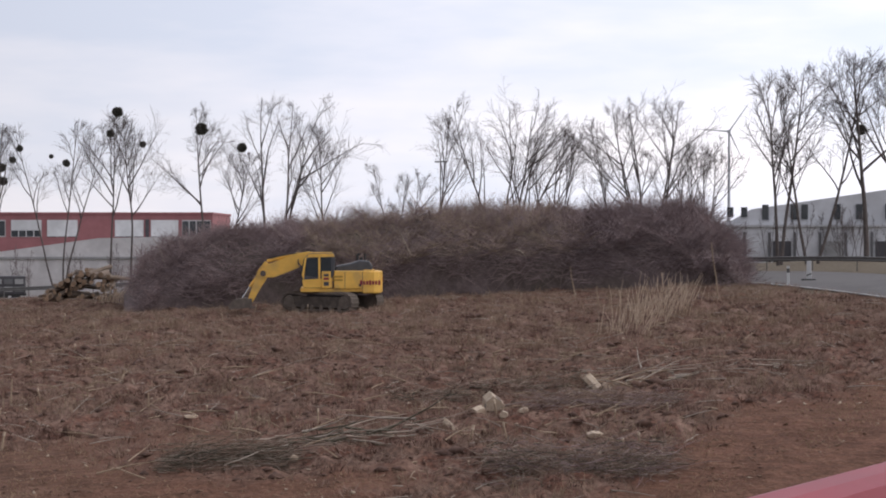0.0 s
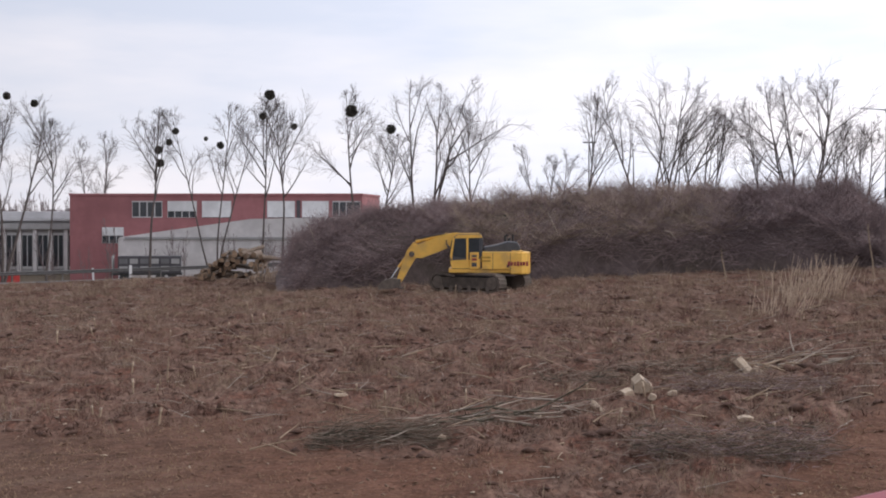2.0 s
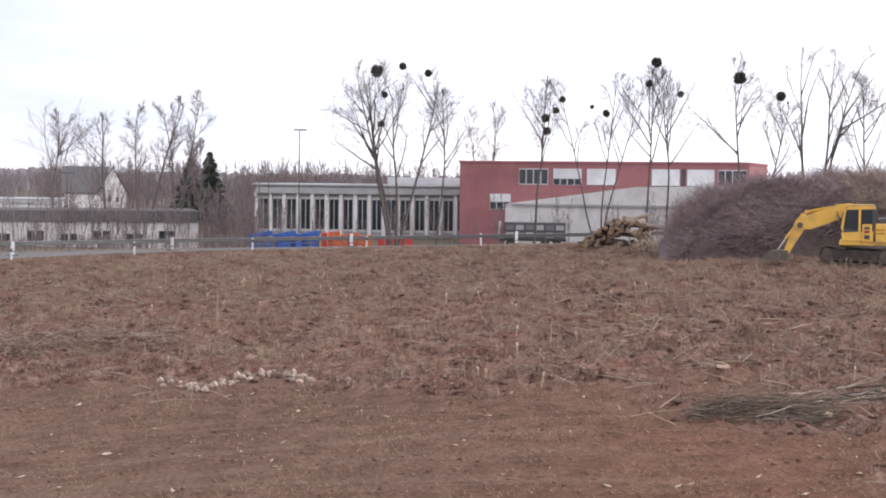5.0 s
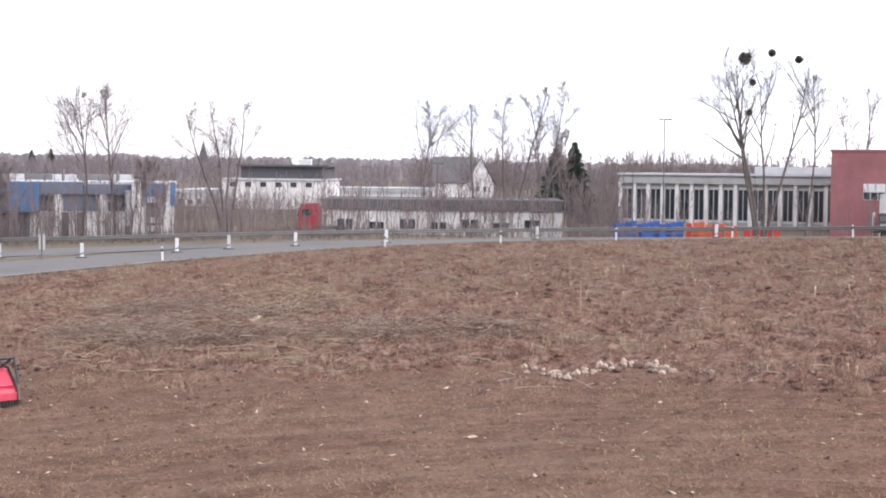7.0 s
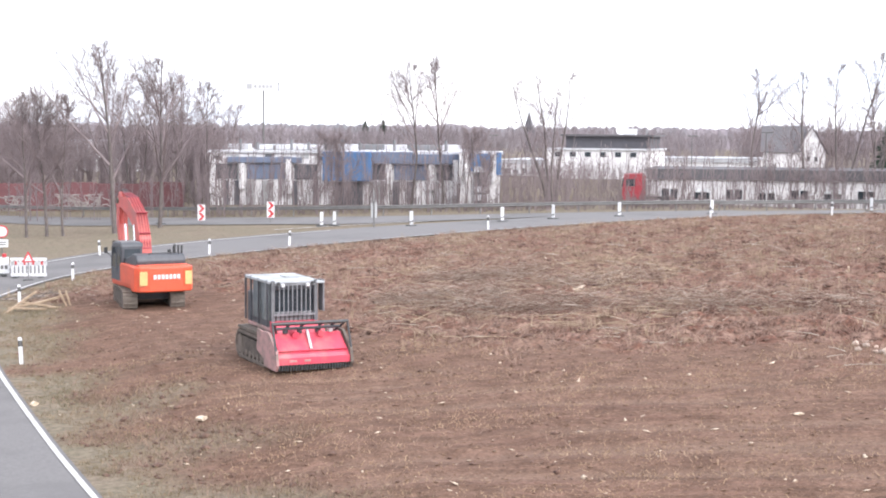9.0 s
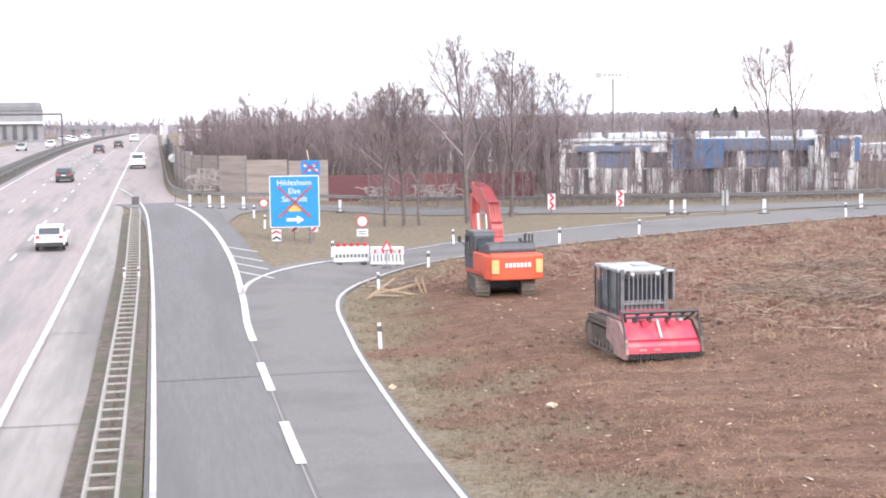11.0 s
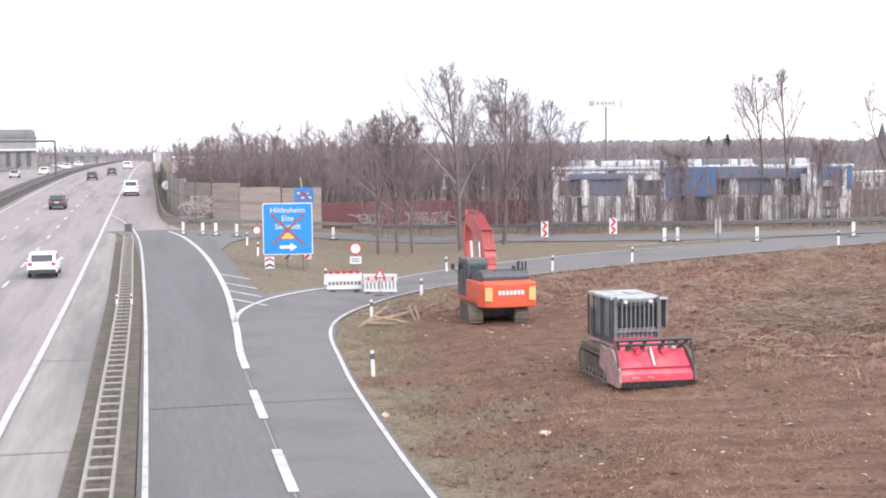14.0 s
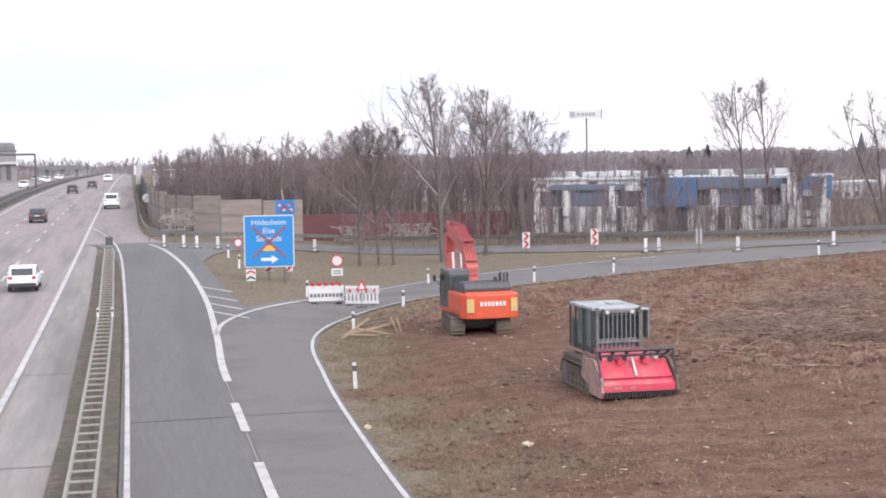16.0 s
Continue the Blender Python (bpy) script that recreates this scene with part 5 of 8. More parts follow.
def crawler(parent, length, width, height, y):
    """One crawler track: belt with cleats, side frame and rollers."""
    h = length / 2
    out = rounded(-h, h, 0.0, height, height * 0.49, 6)
    inn = rounded(-h + 0.09, h - 0.09, 0.09, height - 0.09, height * 0.49 - 0.09, 6)
    n = len(out)
    me = Mesh()
    v = [(a, y - width / 2, b) for a, b in out] + [(a, y + width / 2, b) for a, b in out] + [(a, y - width / 2, b) for a, b in inn] + [(a, y + width / 2, b) for a, b in inn]
    f = []
    for i in range(n):
        j = (i + 1) % n
        f += [(i, j, n + j, n + i), (2 * n + i, 3 * n + i, 3 * n + j, 2 * n + j), (i, 2 * n + i, 2 * n + j, j), (n + i, n + j, 3 * n + j, 3 * n + i)]
    me.add(v, f)
    belt = me.obj("track", M_DIRTSTEEL, parent)
    per = np.array(out + out[:1])
    d = np.r_[0, np.cumsum(np.linalg.norm(np.diff(per, axis=0), axis=1))]
    first_ = None
    for s in np.arange(0, d[-1], 0.19):
        x, z = np.interp(s, d, per[:, 0]), np.interp(s, d, per[:, 1])
        x2, z2 = np.interp(s + 0.02, d, per[:, 0]), np.interp(s + 0.02, d, per[:, 1])
        if first_ is None:
            ob = Mesh().box(0, 0, 0, 0.05, width, 0.09).obj("cleat", M_DIRTSTEEL, belt)
            first_ = ob.data
        else:
            ob = new("cleat", first_)
            ob.parent = belt
        ob.matrix_basis = Matrix.Translation((x, y, z)) @ Matrix.Rotation(-math.atan2(z2 - z, x2 - x), 4, "Y")
    Mesh().slab(rounded(-h + 0.45, h - 0.45, 0.2, height - 0.2, 0.12), "y", y - width * 0.42, y + width * 0.42).obj("track_frame", M_TRACKFRAME, belt)
    for x in (-h + height * 0.5, h - height * 0.5):
        Mesh().tube([(x, y - width * 0.47, height / 2), (x, y + width * 0.47, height / 2)], height * 0.36, 16).obj("sprocket", M_DIRTSTEEL, belt)
    for k in range(6):
        x = -h + height * 0.8 + (length - height * 1.6) * k / 5
        Mesh().tube([(x, y - width * 0.46, 0.2), (x, y + width * 0.46, 0.2)], 0.13, 10).obj("roller", M_DIRTSTEEL, belt)
    return belt


def beam(name, pts, wid, thick, material, parent, y=0.0):
    """A welded box beam along points in x and z, with its depth at each."""
    up, dn = [], []
    for i, (x, z) in enumerate(pts):
        a, b = pts[max(i - 1, 0)], pts[min(i + 1, len(pts) - 1)]
        dx, dz = b[0] - a[0], b[1] - a[1]
        ln = math.hypot(dx, dz)
        nx, nz = -dz / ln, dx / ln
        t = thick[i] / 2
        up.append((x + nx * t, z + nz * t))
        dn.append((x - nx * t, z - nz * t))
    return Mesh().slab(up + dn[::-1], "y", y - wid / 2, y + wid / 2).obj(name, material, parent)


def excavator(place, upper, under, paintm, boom, arm, bucket, label, bars, track=4.4, wide=3.0, blade=False, boomm=None, side_bars=False, tail=0.0, boom_w=0.46, depth=0.74, hood_w=1.0):
    t = holder("excavator", Matrix.Translation(place), label, "excavator")
    uc = new("undercarriage")
    uc.parent = t
    uc.matrix_basis = Matrix.Rotation(radians(under), 4, "Z")
    for y in (-1, 1):
        crawler(uc, track, 0.65, 0.95, y * (wide / 2 - 0.33))
    Mesh().box(0, 0, 0.62, 1.9, wide - 0.9, 0.42, bevel=0.06).obj("car_body", M_HOOD, uc)
    Mesh().tube([(0, 0, 0.8), (0, 0, 1.02)], 0.75, 24).obj("slew_ring", M_HOOD, uc)
    up = new("upper")
    up.parent = t
    up.matrix_basis = Matrix.Rotation(radians(upper), 4, "Z")
    w = wide / 2
    Mesh().box(-0.35, 0, 1.1, 4.0, wide - 0.3, 0.22, bevel=0.04).obj("deck", paintm, up)
    # counterweight with a rounded back
    o = [(-1.75, -w + 0.03), (-2.35, -w + 0.03), (-2.62, -w + 0.18), (-2.78, -w * 0.55), (-2.84, 0), (-2.78, w * 0.55), (-2.62, w - 0.18), (-2.35, w - 0.03), (-1.75, w - 0.03)]
    o = [(x + tail, y) for x, y in o]
    cw = Mesh().slab(o, "z", 0.92, 2.06).obj("counterweight", paintm, up)
    md = cw.modifiers.new("bevel", "BEVEL")
    md.width, md.segments = 0.07, 3
    Mesh().slab([(-2.5 + tail, 2.05), (-2.35 + tail, 2.12), (-1.6, 2.14), (-1.6, 2.0), (-2.5 + tail, 2.0)], "y", -w + 0.25, w - 0.25).obj("counterweight_cap", paintm, up)
    for i, y in enumerate(np.linspace(-0.55, 0.55, 7)):
        Mesh().box(-2.845 + tail, y, 1.62, 0.02, 0.13, 0.2).obj("bar", bars, cw)
    # engine bay and side doors
    Mesh().box(-0.75, -w + 0.75, 1.62, 2.1, 1.2, 0.9, bevel=0.05).obj("side_box", paintm, up)
    Mesh().box(-1.0, w - 0.56, 1.62, 1.85, 1.05, 0.92, bevel=0.05).obj("side_door", paintm, up)
    if side_bars:
        for k in range(7):
            Mesh().box(-2.38 + 0.155 * k, w - 0.02, 1.47, 0.11, 0.03, 0.19 if k % 3 else 0.23).obj("bar", bars, cw)
        Mesh().box(0.33, w - 0.15, 1.62, 0.46, 0.3, 0.86, bevel=0.03).obj("tool_box", paintm, up)
        for k, (z, h_) in enumerate(((1.42, 0.2), (1.68, 0.12), (1.86, 0.12))):
            Mesh().box(0.33, w + 0.008, z, 0.26, 0.02, h_).obj("decal", (M_HOOD, M_DULLRED, M_HOOD)[k], up)
        for k in range(2):
            Mesh().box(-0.25, w - 0.03, 1.78 - 0.17 * k, 0.5, 0.02, 0.09).obj("grille", M_SHADEYELLOW, up)
        Mesh().box(-1.4, w - 0.03, 1.35, 0.12, 0.02, 0.14).obj("latch", M_BLACK, up)
        for x in (-0.62, -1.52):
            Mesh().box(x, w - 0.032, 1.6, 0.025, 0.012, 0.86).obj("door_gap", M_HOOD, up)
    hd = Mesh().slab([(-0.1, 2.0), (-2.0, 2.0), (-2.06, 2.3), (-1.9, 2.56), (-1.4, 2.6), (-0.9, 2.44), (-0.15, 2.3)], "y", -(wide - hood_w) / 2, (wide - hood_w) / 2).obj("engine_hood", M_HOOD, up)
    md = hd.modifiers.new("bevel", "BEVEL")
    md.width, md.segments = 0.07, 3
    Mesh().tube([(-1.3, -0.85, 2.4), (-1.3, -0.85, 2.85), (-1.4, -0.85, 2.93)], 0.07, 10).obj("exhaust", M_BLACK, hd)
    Mesh().tube([(-1.5, -0.55, 2.4), (-1.5, -0.55, 2.75)], 0.09, 10).obj("air_filter", M_BLACK, hd)
    for y in (-0.72, -0.92, -1.08):
        Mesh().tube([(-1.7, y, 2.4), (-1.7, y, 2.95)], 0.045, 8).obj("vent_pipe", M_BLACK, hd)
    for y in (-0.9, -0.5, 0.5):
        Mesh().tube([(-1.85, y, 2.2), (-1.85, y, 2.62)], 0.025, 6).obj("handrail_post", M_BLACK, hd)
    Mesh().tube([(-1.85, -0.95, 2.62), (-1.85, 0.55, 2.62)], 0.025, 6).obj("handrail", M_BLACK, hd)
    # cab
    cy = w - 0.62
    prof = [(-0.05, 1.2), (1.5, 1.2), (1.62, 1.85), (1.45, 2.75), (1.2, 2.98), (0.0, 3.0), (-0.12, 2.85)]
    cab = Mesh().slab(prof, "y", cy - 0.5, cy + 0.5).obj("cab", M_HOOD, up)
    md = cab.modifiers.new("bevel", "BEVEL")
    md.width, md.segments = 0.05, 2
    cabm = paintm if side_bars else M_HOOD
    for s in (-1, 1):
        Mesh().slab([(0.75, 1.75), (1.48, 1.85), (1.36, 2.68), (0.75, 2.78)], "y", cy + s * 0.503, cy + s * 0.515).obj("side_window", M_GLASS, cab)
        Mesh().slab([(0.08, 1.9), (0.62, 1.9), (0.62, 2.78), (0.08, 2.78)], "y", cy + s * 0.503, cy + s * 0.515).obj("side_window", M_GLASS, cab)
        Mesh().slab([(0.02, 1.22), (1.5, 1.22), (1.56, 1.62), (0.02, 1.72)], "y", cy + s * 0.503, cy + s * 0.52).obj("door_panel", cabm, cab)
        Mesh().slab([(0.63, 1.22), (0.74, 1.22), (0.74, 2.84), (0.63, 2.84)], "y", cy + s * 0.504, cy + s * 0.53).obj("door_pillar", cabm, cab)
        Mesh().slab([(-0.1, 2.80), (1.36, 2.76), (1.2, 2.95), (-0.02, 2.97)], "y", cy + s * 0.503, cy + s * 0.53).obj("roof_rail", cabm, cab)
        Mesh().slab([(1.46, 1.6), (1.58, 1.85), (1.43, 2.78), (1.33, 2.78), (1.46, 1.86)], "y", cy + s * 0.503, cy + s * 0.53).obj("front_pillar", cabm, cab)
    Mesh().box(0.6, cy, 3.0, 1.1, 0.9, 0.06, bevel=0.02).obj("cab_roof", cabm if side_bars else M_CABGREY, cab)
    Mesh().box(0.45, cy, 1.85, 0.45, 0.5, 0.9, bevel=0.08).obj("seat", M_BLACK, cab)
    Mesh().box(1.56, cy, 2.25, 0.03, 0.8, 0.8, Matrix.Rotation(radians(-11), 4, "Y")).obj("windscreen", M_GLASS, cab)
    Mesh().box(-0.115, cy, 2.4, 0.03, 0.75, 0.6).obj("rear_window", M_GLASS, cab)
    Mesh().tube([(1.5, cy + 0.5, 2.2), (1.75, cy + 0.7, 2.5)], 0.02, 6).obj("mirror_arm", M_BLACK, cab)
    Mesh().box(1.76, cy + 0.72, 2.55, 0.05, 0.16, 0.28, bevel=0.01).obj("mirror", M_BLACK, cab)
    # boom, arm, bucket and rams
    bt = [0.55] + [depth] * (len(boom) - 2) + [0.42]
    bm_ = beam("boom", boom, boom_w, bt, boomm or paintm, up)
    ar_ = beam("arm", arm, boom_w * 0.8, [0.5, 0.6] + [0.4] * (len(arm) - 3) + [0.28], boomm or paintm, up)
    for s in (-1, 1):
        for q_ in (boom[0], boom[-1]):
            Mesh().tube([(q_[0], s * boom_w * 0.5, q_[1]), (q_[0], s * (boom_w * 0.5 + 0.06), q_[1])], 0.15, 12).obj("pivot", M_DIRTSTEEL, bm_)
        Mesh().tube([(arm[-1][0], s * boom_w * 0.4, arm[-1][1]), (arm[-1][0], s * (boom_w * 0.4 + 0.06), arm[-1][1])], 0.11, 10).obj("pivot", M_DIRTSTEEL, ar_)
    i = len(boom) // 2
    for s in (-0.3, 0.3):
        Mesh().tube([(0.75, s, 1.25), ((0.75 + boom[i][0]) / 2, s, (1.25 + boom[i][1] - 0.25) / 2)], 0.09, 8).obj("boom_ram", paintm, bm_)
        Mesh().tube([((0.75 + boom[i][0]) / 2, s, (1.25 + boom[i][1] - 0.25) / 2), (boom[i][0], s, boom[i][1] - 0.25)], 0.05, 8).obj("piston", M_CHROME, bm_)
    a0, a1 = boom[i], arm[0]
    Mesh().tube([(a0[0], 0, a0[1] + depth * 0.46), (a1[0] + 0.1, 0, a1[1] + 0.14)], 0.09, 8).obj("arm_ram", boomm or paintm, bm_)
    for s in (-0.1, 0.02, 0.12):
        Mesh().tube([(boom[0][0] + 0.2, s, boom[0][1] + 0.4), (a0[0], s, a0[1] + 0.38), ((a0[0] + a1[0]) / 2, s, (a0[1] + a1[1]) / 2 + 0.36), (a1[0], s, a1[1] + 0.3)], 0.035, 5).obj("hose", M_BLACK, bm_)
    bx, bz = arm[-1]
    bk = Mesh().slab([(bx - bucket * 0.1, bz + 0.12), (bx + bucket * 0.35, bz + 0.16), (bx + bucket * 0.8, bz + 0.05), (bx + bucket * 1.1, bz - 0.22), (bx + bucket * 1.05, bz - 0.42), (bx + bucket * 0.5, bz - 0.4), (bx - bucket * 0.05, bz - 0.32)], "y", -0.55, 0.55).obj("bucket", M_DIRTSTEEL, up)
    for y in np.linspace(-0.48, 0.48, 5):
        Mesh().box(bx - bucket * 0.1, y, bz - 0.36, 0.26, 0.1, 0.08, bevel=0.02).obj("tooth", M_DIRTSTEEL, bk)
    mx_, mz_ = (arm[1][0] + bx) / 2, (arm[1][1] + bz) / 2
    sg_ = 1 if bucket > 0 else -1
    Mesh().tube([(arm[0][0] + 0.28 * sg_, 0, arm[0][1] - 0.2), (mx_ + 0.36 * sg_, 0, mz_)], 0.075, 8).obj("bucket_ram", boomm or paintm, ar_)
    Mesh().tube([(mx_ + 0.36 * sg_, 0, mz_), (bx + 0.4 * bucket, 0, bz + 0.15)], 0.045, 8).obj("piston", M_CHROME, ar_)
    if blade:
        Mesh().box(2.6, 0, 0.55, 0.12, wide - 0.2, 0.8, bevel=0.03).obj("blade", M_DIRTSTEEL, uc)
    return t


# machine yellow at about half strength: shade in the grille put into its colour
M_SHADEYELLOW = mat("shaded_yellow_grille", (0.42, 0.24, 0.03), (0.34, 0.2, 0.03), 5, 0.6)
excavator(polar(68.0, 76.4), 112, 77, M_YELLOW, [(0.45, 1.7), (0.72, 2.4), (1.3, 2.7), (1.75, 2.62), (2.3, 2.4), (3.2, 2.06), (3.6, 1.92)], [(3.3, 2.42), (3.6, 1.95), (4.0, 1.1), (4.27, 0.5)], 1.0,
          "yellow crawler excavator reaching into the brush heap", M_DULLRED, side_bars=True, tail=0.24)
hx = excavator(polar(13.2, 69.6), 94, 84, M_ORANGE, [(0.45, 1.8), (0.7, 3.0), (1.2, 4.0), (2.4, 4.6), (3.9, 4.8)], [(3.7, 5.05), (4.1, 4.65), (4.15, 3.6), (3.9, 2.7)], -1.0,
               "orange crawler excavator with its boom folded, seen on bare soil", M_WHITE, track=4.3, wide=2.8, blade=True, boom_w=0.54, depth=0.8, hood_w=0.5,
               boomm=mat("faded_red_boom_paint", (0.46, 0.085, 0.07), (0.36, 0.075, 0.065), 3, 0.5, spot=(0.30, 0.09, 0.08), spot_scale=2))
for y in (-0.2, -0.08, 0.06, 0.19):
    Mesh().tube([(0.3, y, 2.1), (0.3, y, 3.0), (0.75, y, 4.2), (2.1, y, 5.0), (3.4, y * 0.8, 5.2)], 0.03, 6).obj("boom_hose", M_DULLRED, hx.children[1])
for x, z in ((0.36, 2.7), (0.45, 3.4), (0.9, 4.35)):
    Mesh().box(x - 0.02, 0, z, 0.16, 0.56, 0.07, bevel=0.02).obj("hose_clamp", M_DULLRED, hx.children[1])
for y in (-1.05, 1.05):
    Mesh().box(-2.74, y, 1.55, 0.03, 0.34, 0.62, Matrix.Rotation(radians(-9 if y > 0 else 9), 4, "Z")).obj("warning_plate", mat("yellow_plate", (0.48, 0.36, 0.14), (0.40, 0.30, 0.12), 5, 0.5), hx.children[1])


M_PINKDUST = mat("dusty_red_paint", (0.36, 0.20, 0.19), (0.24, 0.16, 0.145), 3, 0.8, spot=(0.16, 0.12, 0.10), spot_scale=1.5)
M_CABGLASS = mat("dusty_cab_glass", (0.10, 0.115, 0.12), (0.16, 0.175, 0.18), 2, 0.2)


M_PILLAR = mat("dusty_dark_pillar", (0.075, 0.078, 0.082), (0.12, 0.122, 0.126), 3, 0.6)
M_CAGEPALE = mat("worn_cage_steel", (0.16, 0.165, 0.17), (0.23, 0.235, 0.24), 4, 0.55)


def mulcher(place, turn):
    t = holder("forestry_mulcher", Matrix.Translation(place) @ Matrix.Rotation(radians(turn), 4, "Z"), "red tracked forestry mulcher with a caged grey cab", "mulcher")
    for y in (-1, 1):
        crawler(t, 3.7, 0.5, 0.95, y * 0.98)
    Mesh().box(-0.1, 0, 0.85, 3.0, 1.45, 0.75, bevel=0.08).obj("chassis", M_HOOD, t)
    for s in (-1, 1):
        Mesh().slab([(-1.7, 1.0), (1.4, 1.0), (1.85, 0.75), (1.85, 0.85), (1.4, 1.1), (-1.7, 1.1)], "y", s * 0.98 - 0.2, s * 0.98 + 0.2).obj("mudguard", M_DIRTSTEEL, t)
    Mesh().slab([(1.0, 1.15), (1.9, 1.05), (1.75, 1.4), (1.0, 1.5)], "y", -0.85, 0.85).obj("nose", M_PINKRED, t)
    Mesh().box(-1.35, 0, 1.75, 0.95, 1.6, 1.15, bevel=0.08).obj("engine_cover", M_HOOD, t)
    for s in (-1, 1):
        Mesh().box(-0.2, s * 0.8, 1.2, 2.6, 0.12, 0.12, bevel=0.02).obj("side_sill", M_PINKDUST, t)
        Mesh().slab([(0.9, 0.55), (2.0, 0.25), (2.1, 1.2), (1.0, 1.3)], "y", s * 1.24, s * 1.30).obj("side_panel", M_PINKDUST, t, "dusty pinkish side panel")
    cab = Mesh().box(-0.05, 0, 2.0, 2.0, 1.6, 1.6, bevel=0.07).obj("cab", M_HOOD, t)
    Mesh().box(-0.3, 0, 2.84, 2.7, 1.86, 0.10, bevel=0.03).obj("roof", M_ROOFDUST, cab, "dusty pale cab roof")
    Mesh().box(-0.35, 0.3, 2.91, 0.7, 0.5, 0.06, bevel=0.02).obj("hatch", M_ROOFDUST, cab)
    Mesh().box(0.96, 0, 2.2, 0.03, 1.4, 1.1).obj("windscreen", M_GLASS, cab)
    Mesh().box(1.0, 0, 1.6, 0.06, 1.45, 0.42, bevel=0.02).obj("lower_grille", M_CABGREY, cab)
    for k in range(9):
        Mesh().box(1.04, -0.64 + 0.16 * k, 1.6, 0.02, 0.05, 0.38).obj("grille_slot", M_BLACK, cab)
    Mesh().box(1.02, 0, 2.66, 0.08, 1.5, 0.16, bevel=0.02).obj("lamp_bar", M_HOOD, cab)
    Mesh().box(1.08, 0.92, 2.82, 0.34, 0.3, 0.07, bevel=0.02).obj("roof_corner", M_ROOFDUST, cab)
    for s in (-1, 1):
        Mesh().box(0.40, s * 0.81, 2.12, 0.95, 0.03, 1.3).obj("side_window", M_CABGLASS, cab)
        Mesh().box(-0.6, s * 0.81, 2.12, 0.8, 0.03, 1.3).obj("side_window", M_CABGLASS, cab)
        for x in (-1.65, -1.0, -0.15, 0.85):
            Mesh().box(x, s * 0.90, 2.1, 0.06, 0.06, 1.6).obj("cage_post", M_HOOD, cab)
        Mesh().box(1.12, s * 0.78, 2.1, 0.08, 0.13, 1.62, bevel=0.02).obj("front_pillar", M_PILLAR, cab)
        Mesh().box(1.2, s * 0.45, 2.74, 0.14, 0.13, 0.11, bevel=0.03).obj("work_lamp", M_WHITE, cab)
        Mesh().box(1.25, s * 0.62, 2.82, 0.1, 0.1, 0.1, bevel=0.02).obj("work_lamp", M_BLACK, cab)
    Mesh().box(0.95, 1.05, 2.35, 0.5, 0.06, 1.1, bevel=0.02).obj("side_guard", M_CABGREY, cab)
    for k in range(8):
        y = -0.56 + 0.16 * k
        Mesh().box(1.18, y, 2.22, 0.024, 0.024, 1.05).obj("cage_bar", M_CAGEPALE, cab)
    for z in (1.72, 2.76):
        Mesh().box(1.17, 0, z, 0.05, 1.5, 0.06).obj("cage_rail", M_CABGREY, cab)
    Mesh().box(0.3, 0.2, 1.9, 0.5, 0.5, 0.7, bevel=0.1).obj("seat", M_BLACK, cab)
    # mulching head
    w = 1.32
    head = Mesh().slab([(2.0, 1.18), (2.25, 1.22), (3.05, 0.62), (3.2, 0.30), (3.1, 0.26), (2.0, 0.30)], "y", -w, w).obj("mulching_head", M_PINKRED, t)
    Mesh().slab([(2.32, 1.20), (3.0, 0.70), (3.02, 0.74), (2.34, 1.25)], "y", -w + 0.12, w - 0.12).obj("cover", M_PINKRED, head)
    Mesh().box(3.17, 0, 0.42, 0.06, 2 * w - 0.1, 0.24, bevel=0.02).obj("flap", M_PINKRED, head)
    for y, n_ in ((-0.75, 0.26), (-0.25, 0.22)):
        Mesh().box(3.21, y, 0.42, 0.02, n_, 0.07).obj("bar", M_PINKDUST, head)
    for s in (-1, 1):
        Mesh().slab([(1.9, 0.12), (3.15, 0.10), (3.3, 0.3), (3.2, 0.75), (2.4, 1.3), (1.9, 1.3)], "y", s * w - 0.05 * s, s * (w + 0.04)).obj("side_plate", M_PINKDUST if s < 0 else M_DIRTSTEEL, head)
        Mesh().tube([(2.2, s * 1.0, 1.2), (2.75, s * 1.28, 1.62)], 0.04, 8).obj("guard_arm", M_BLACK, head)
        Mesh().tube([(2.75, s * 1.33, 1.62), (3.2, s * 1.33, 0.62)], 0.04, 8).obj("guard_arm", M_BLACK, head)
        Mesh().tube([(2.1, s * 0.5, 1.25), (2.6, s * 0.45, 1.2)], 0.12, 10).obj("drive_motor", M_PINKRED, head)
    Mesh().tube([(2.75, -1.36, 1.62), (2.75, 1.36, 1.62)], 0.06, 8).obj("push_bar", M_BLACK, head)
    Mesh().tube([(2.5, -1.2, 1.42), (2.5, 1.2, 1.42)], 0.05, 8).obj("push_bar", M_HOOD, head)
    for y in (-0.75, -0.25, 0.4, 0.85):
        Mesh().tube([(2.15, y, 1.2), (2.45, y + 0.05, 1.5), (2.75, y + 0.05, 1.6)], 0.05, 8).obj("brace", M_HOOD, head)
        Mesh().box(2.35, y, 1.33, 0.2, 0.16, 0.2, bevel=0.05).obj("coupling", M_WHITE if y > 0.5 else M_HOOD, head)
    Mesh().tube([(2.4, 0.0, 1.35), (3.02, -0.05, 0.78)], 0.045, 8).obj("flap_ram", M_WHITE, head)
    Mesh().tube([(2.55, -w + 0.1, 0.42), (2.55, w - 0.1, 0.42)], 0.3, 14).obj("rotor", M_HOOD, head)
    for k in range(26):
        Mesh().box(3.16, -w + 0.1 + k * (2 * w - 0.2) / 25, 0.2, 0.05, 0.05, 0.2).obj("chain", M_BLACK, head)
    return t


mulcher(Vector((16.3, 48.9, float(ground(16.3, 48.9)) + 0.02)), -90)


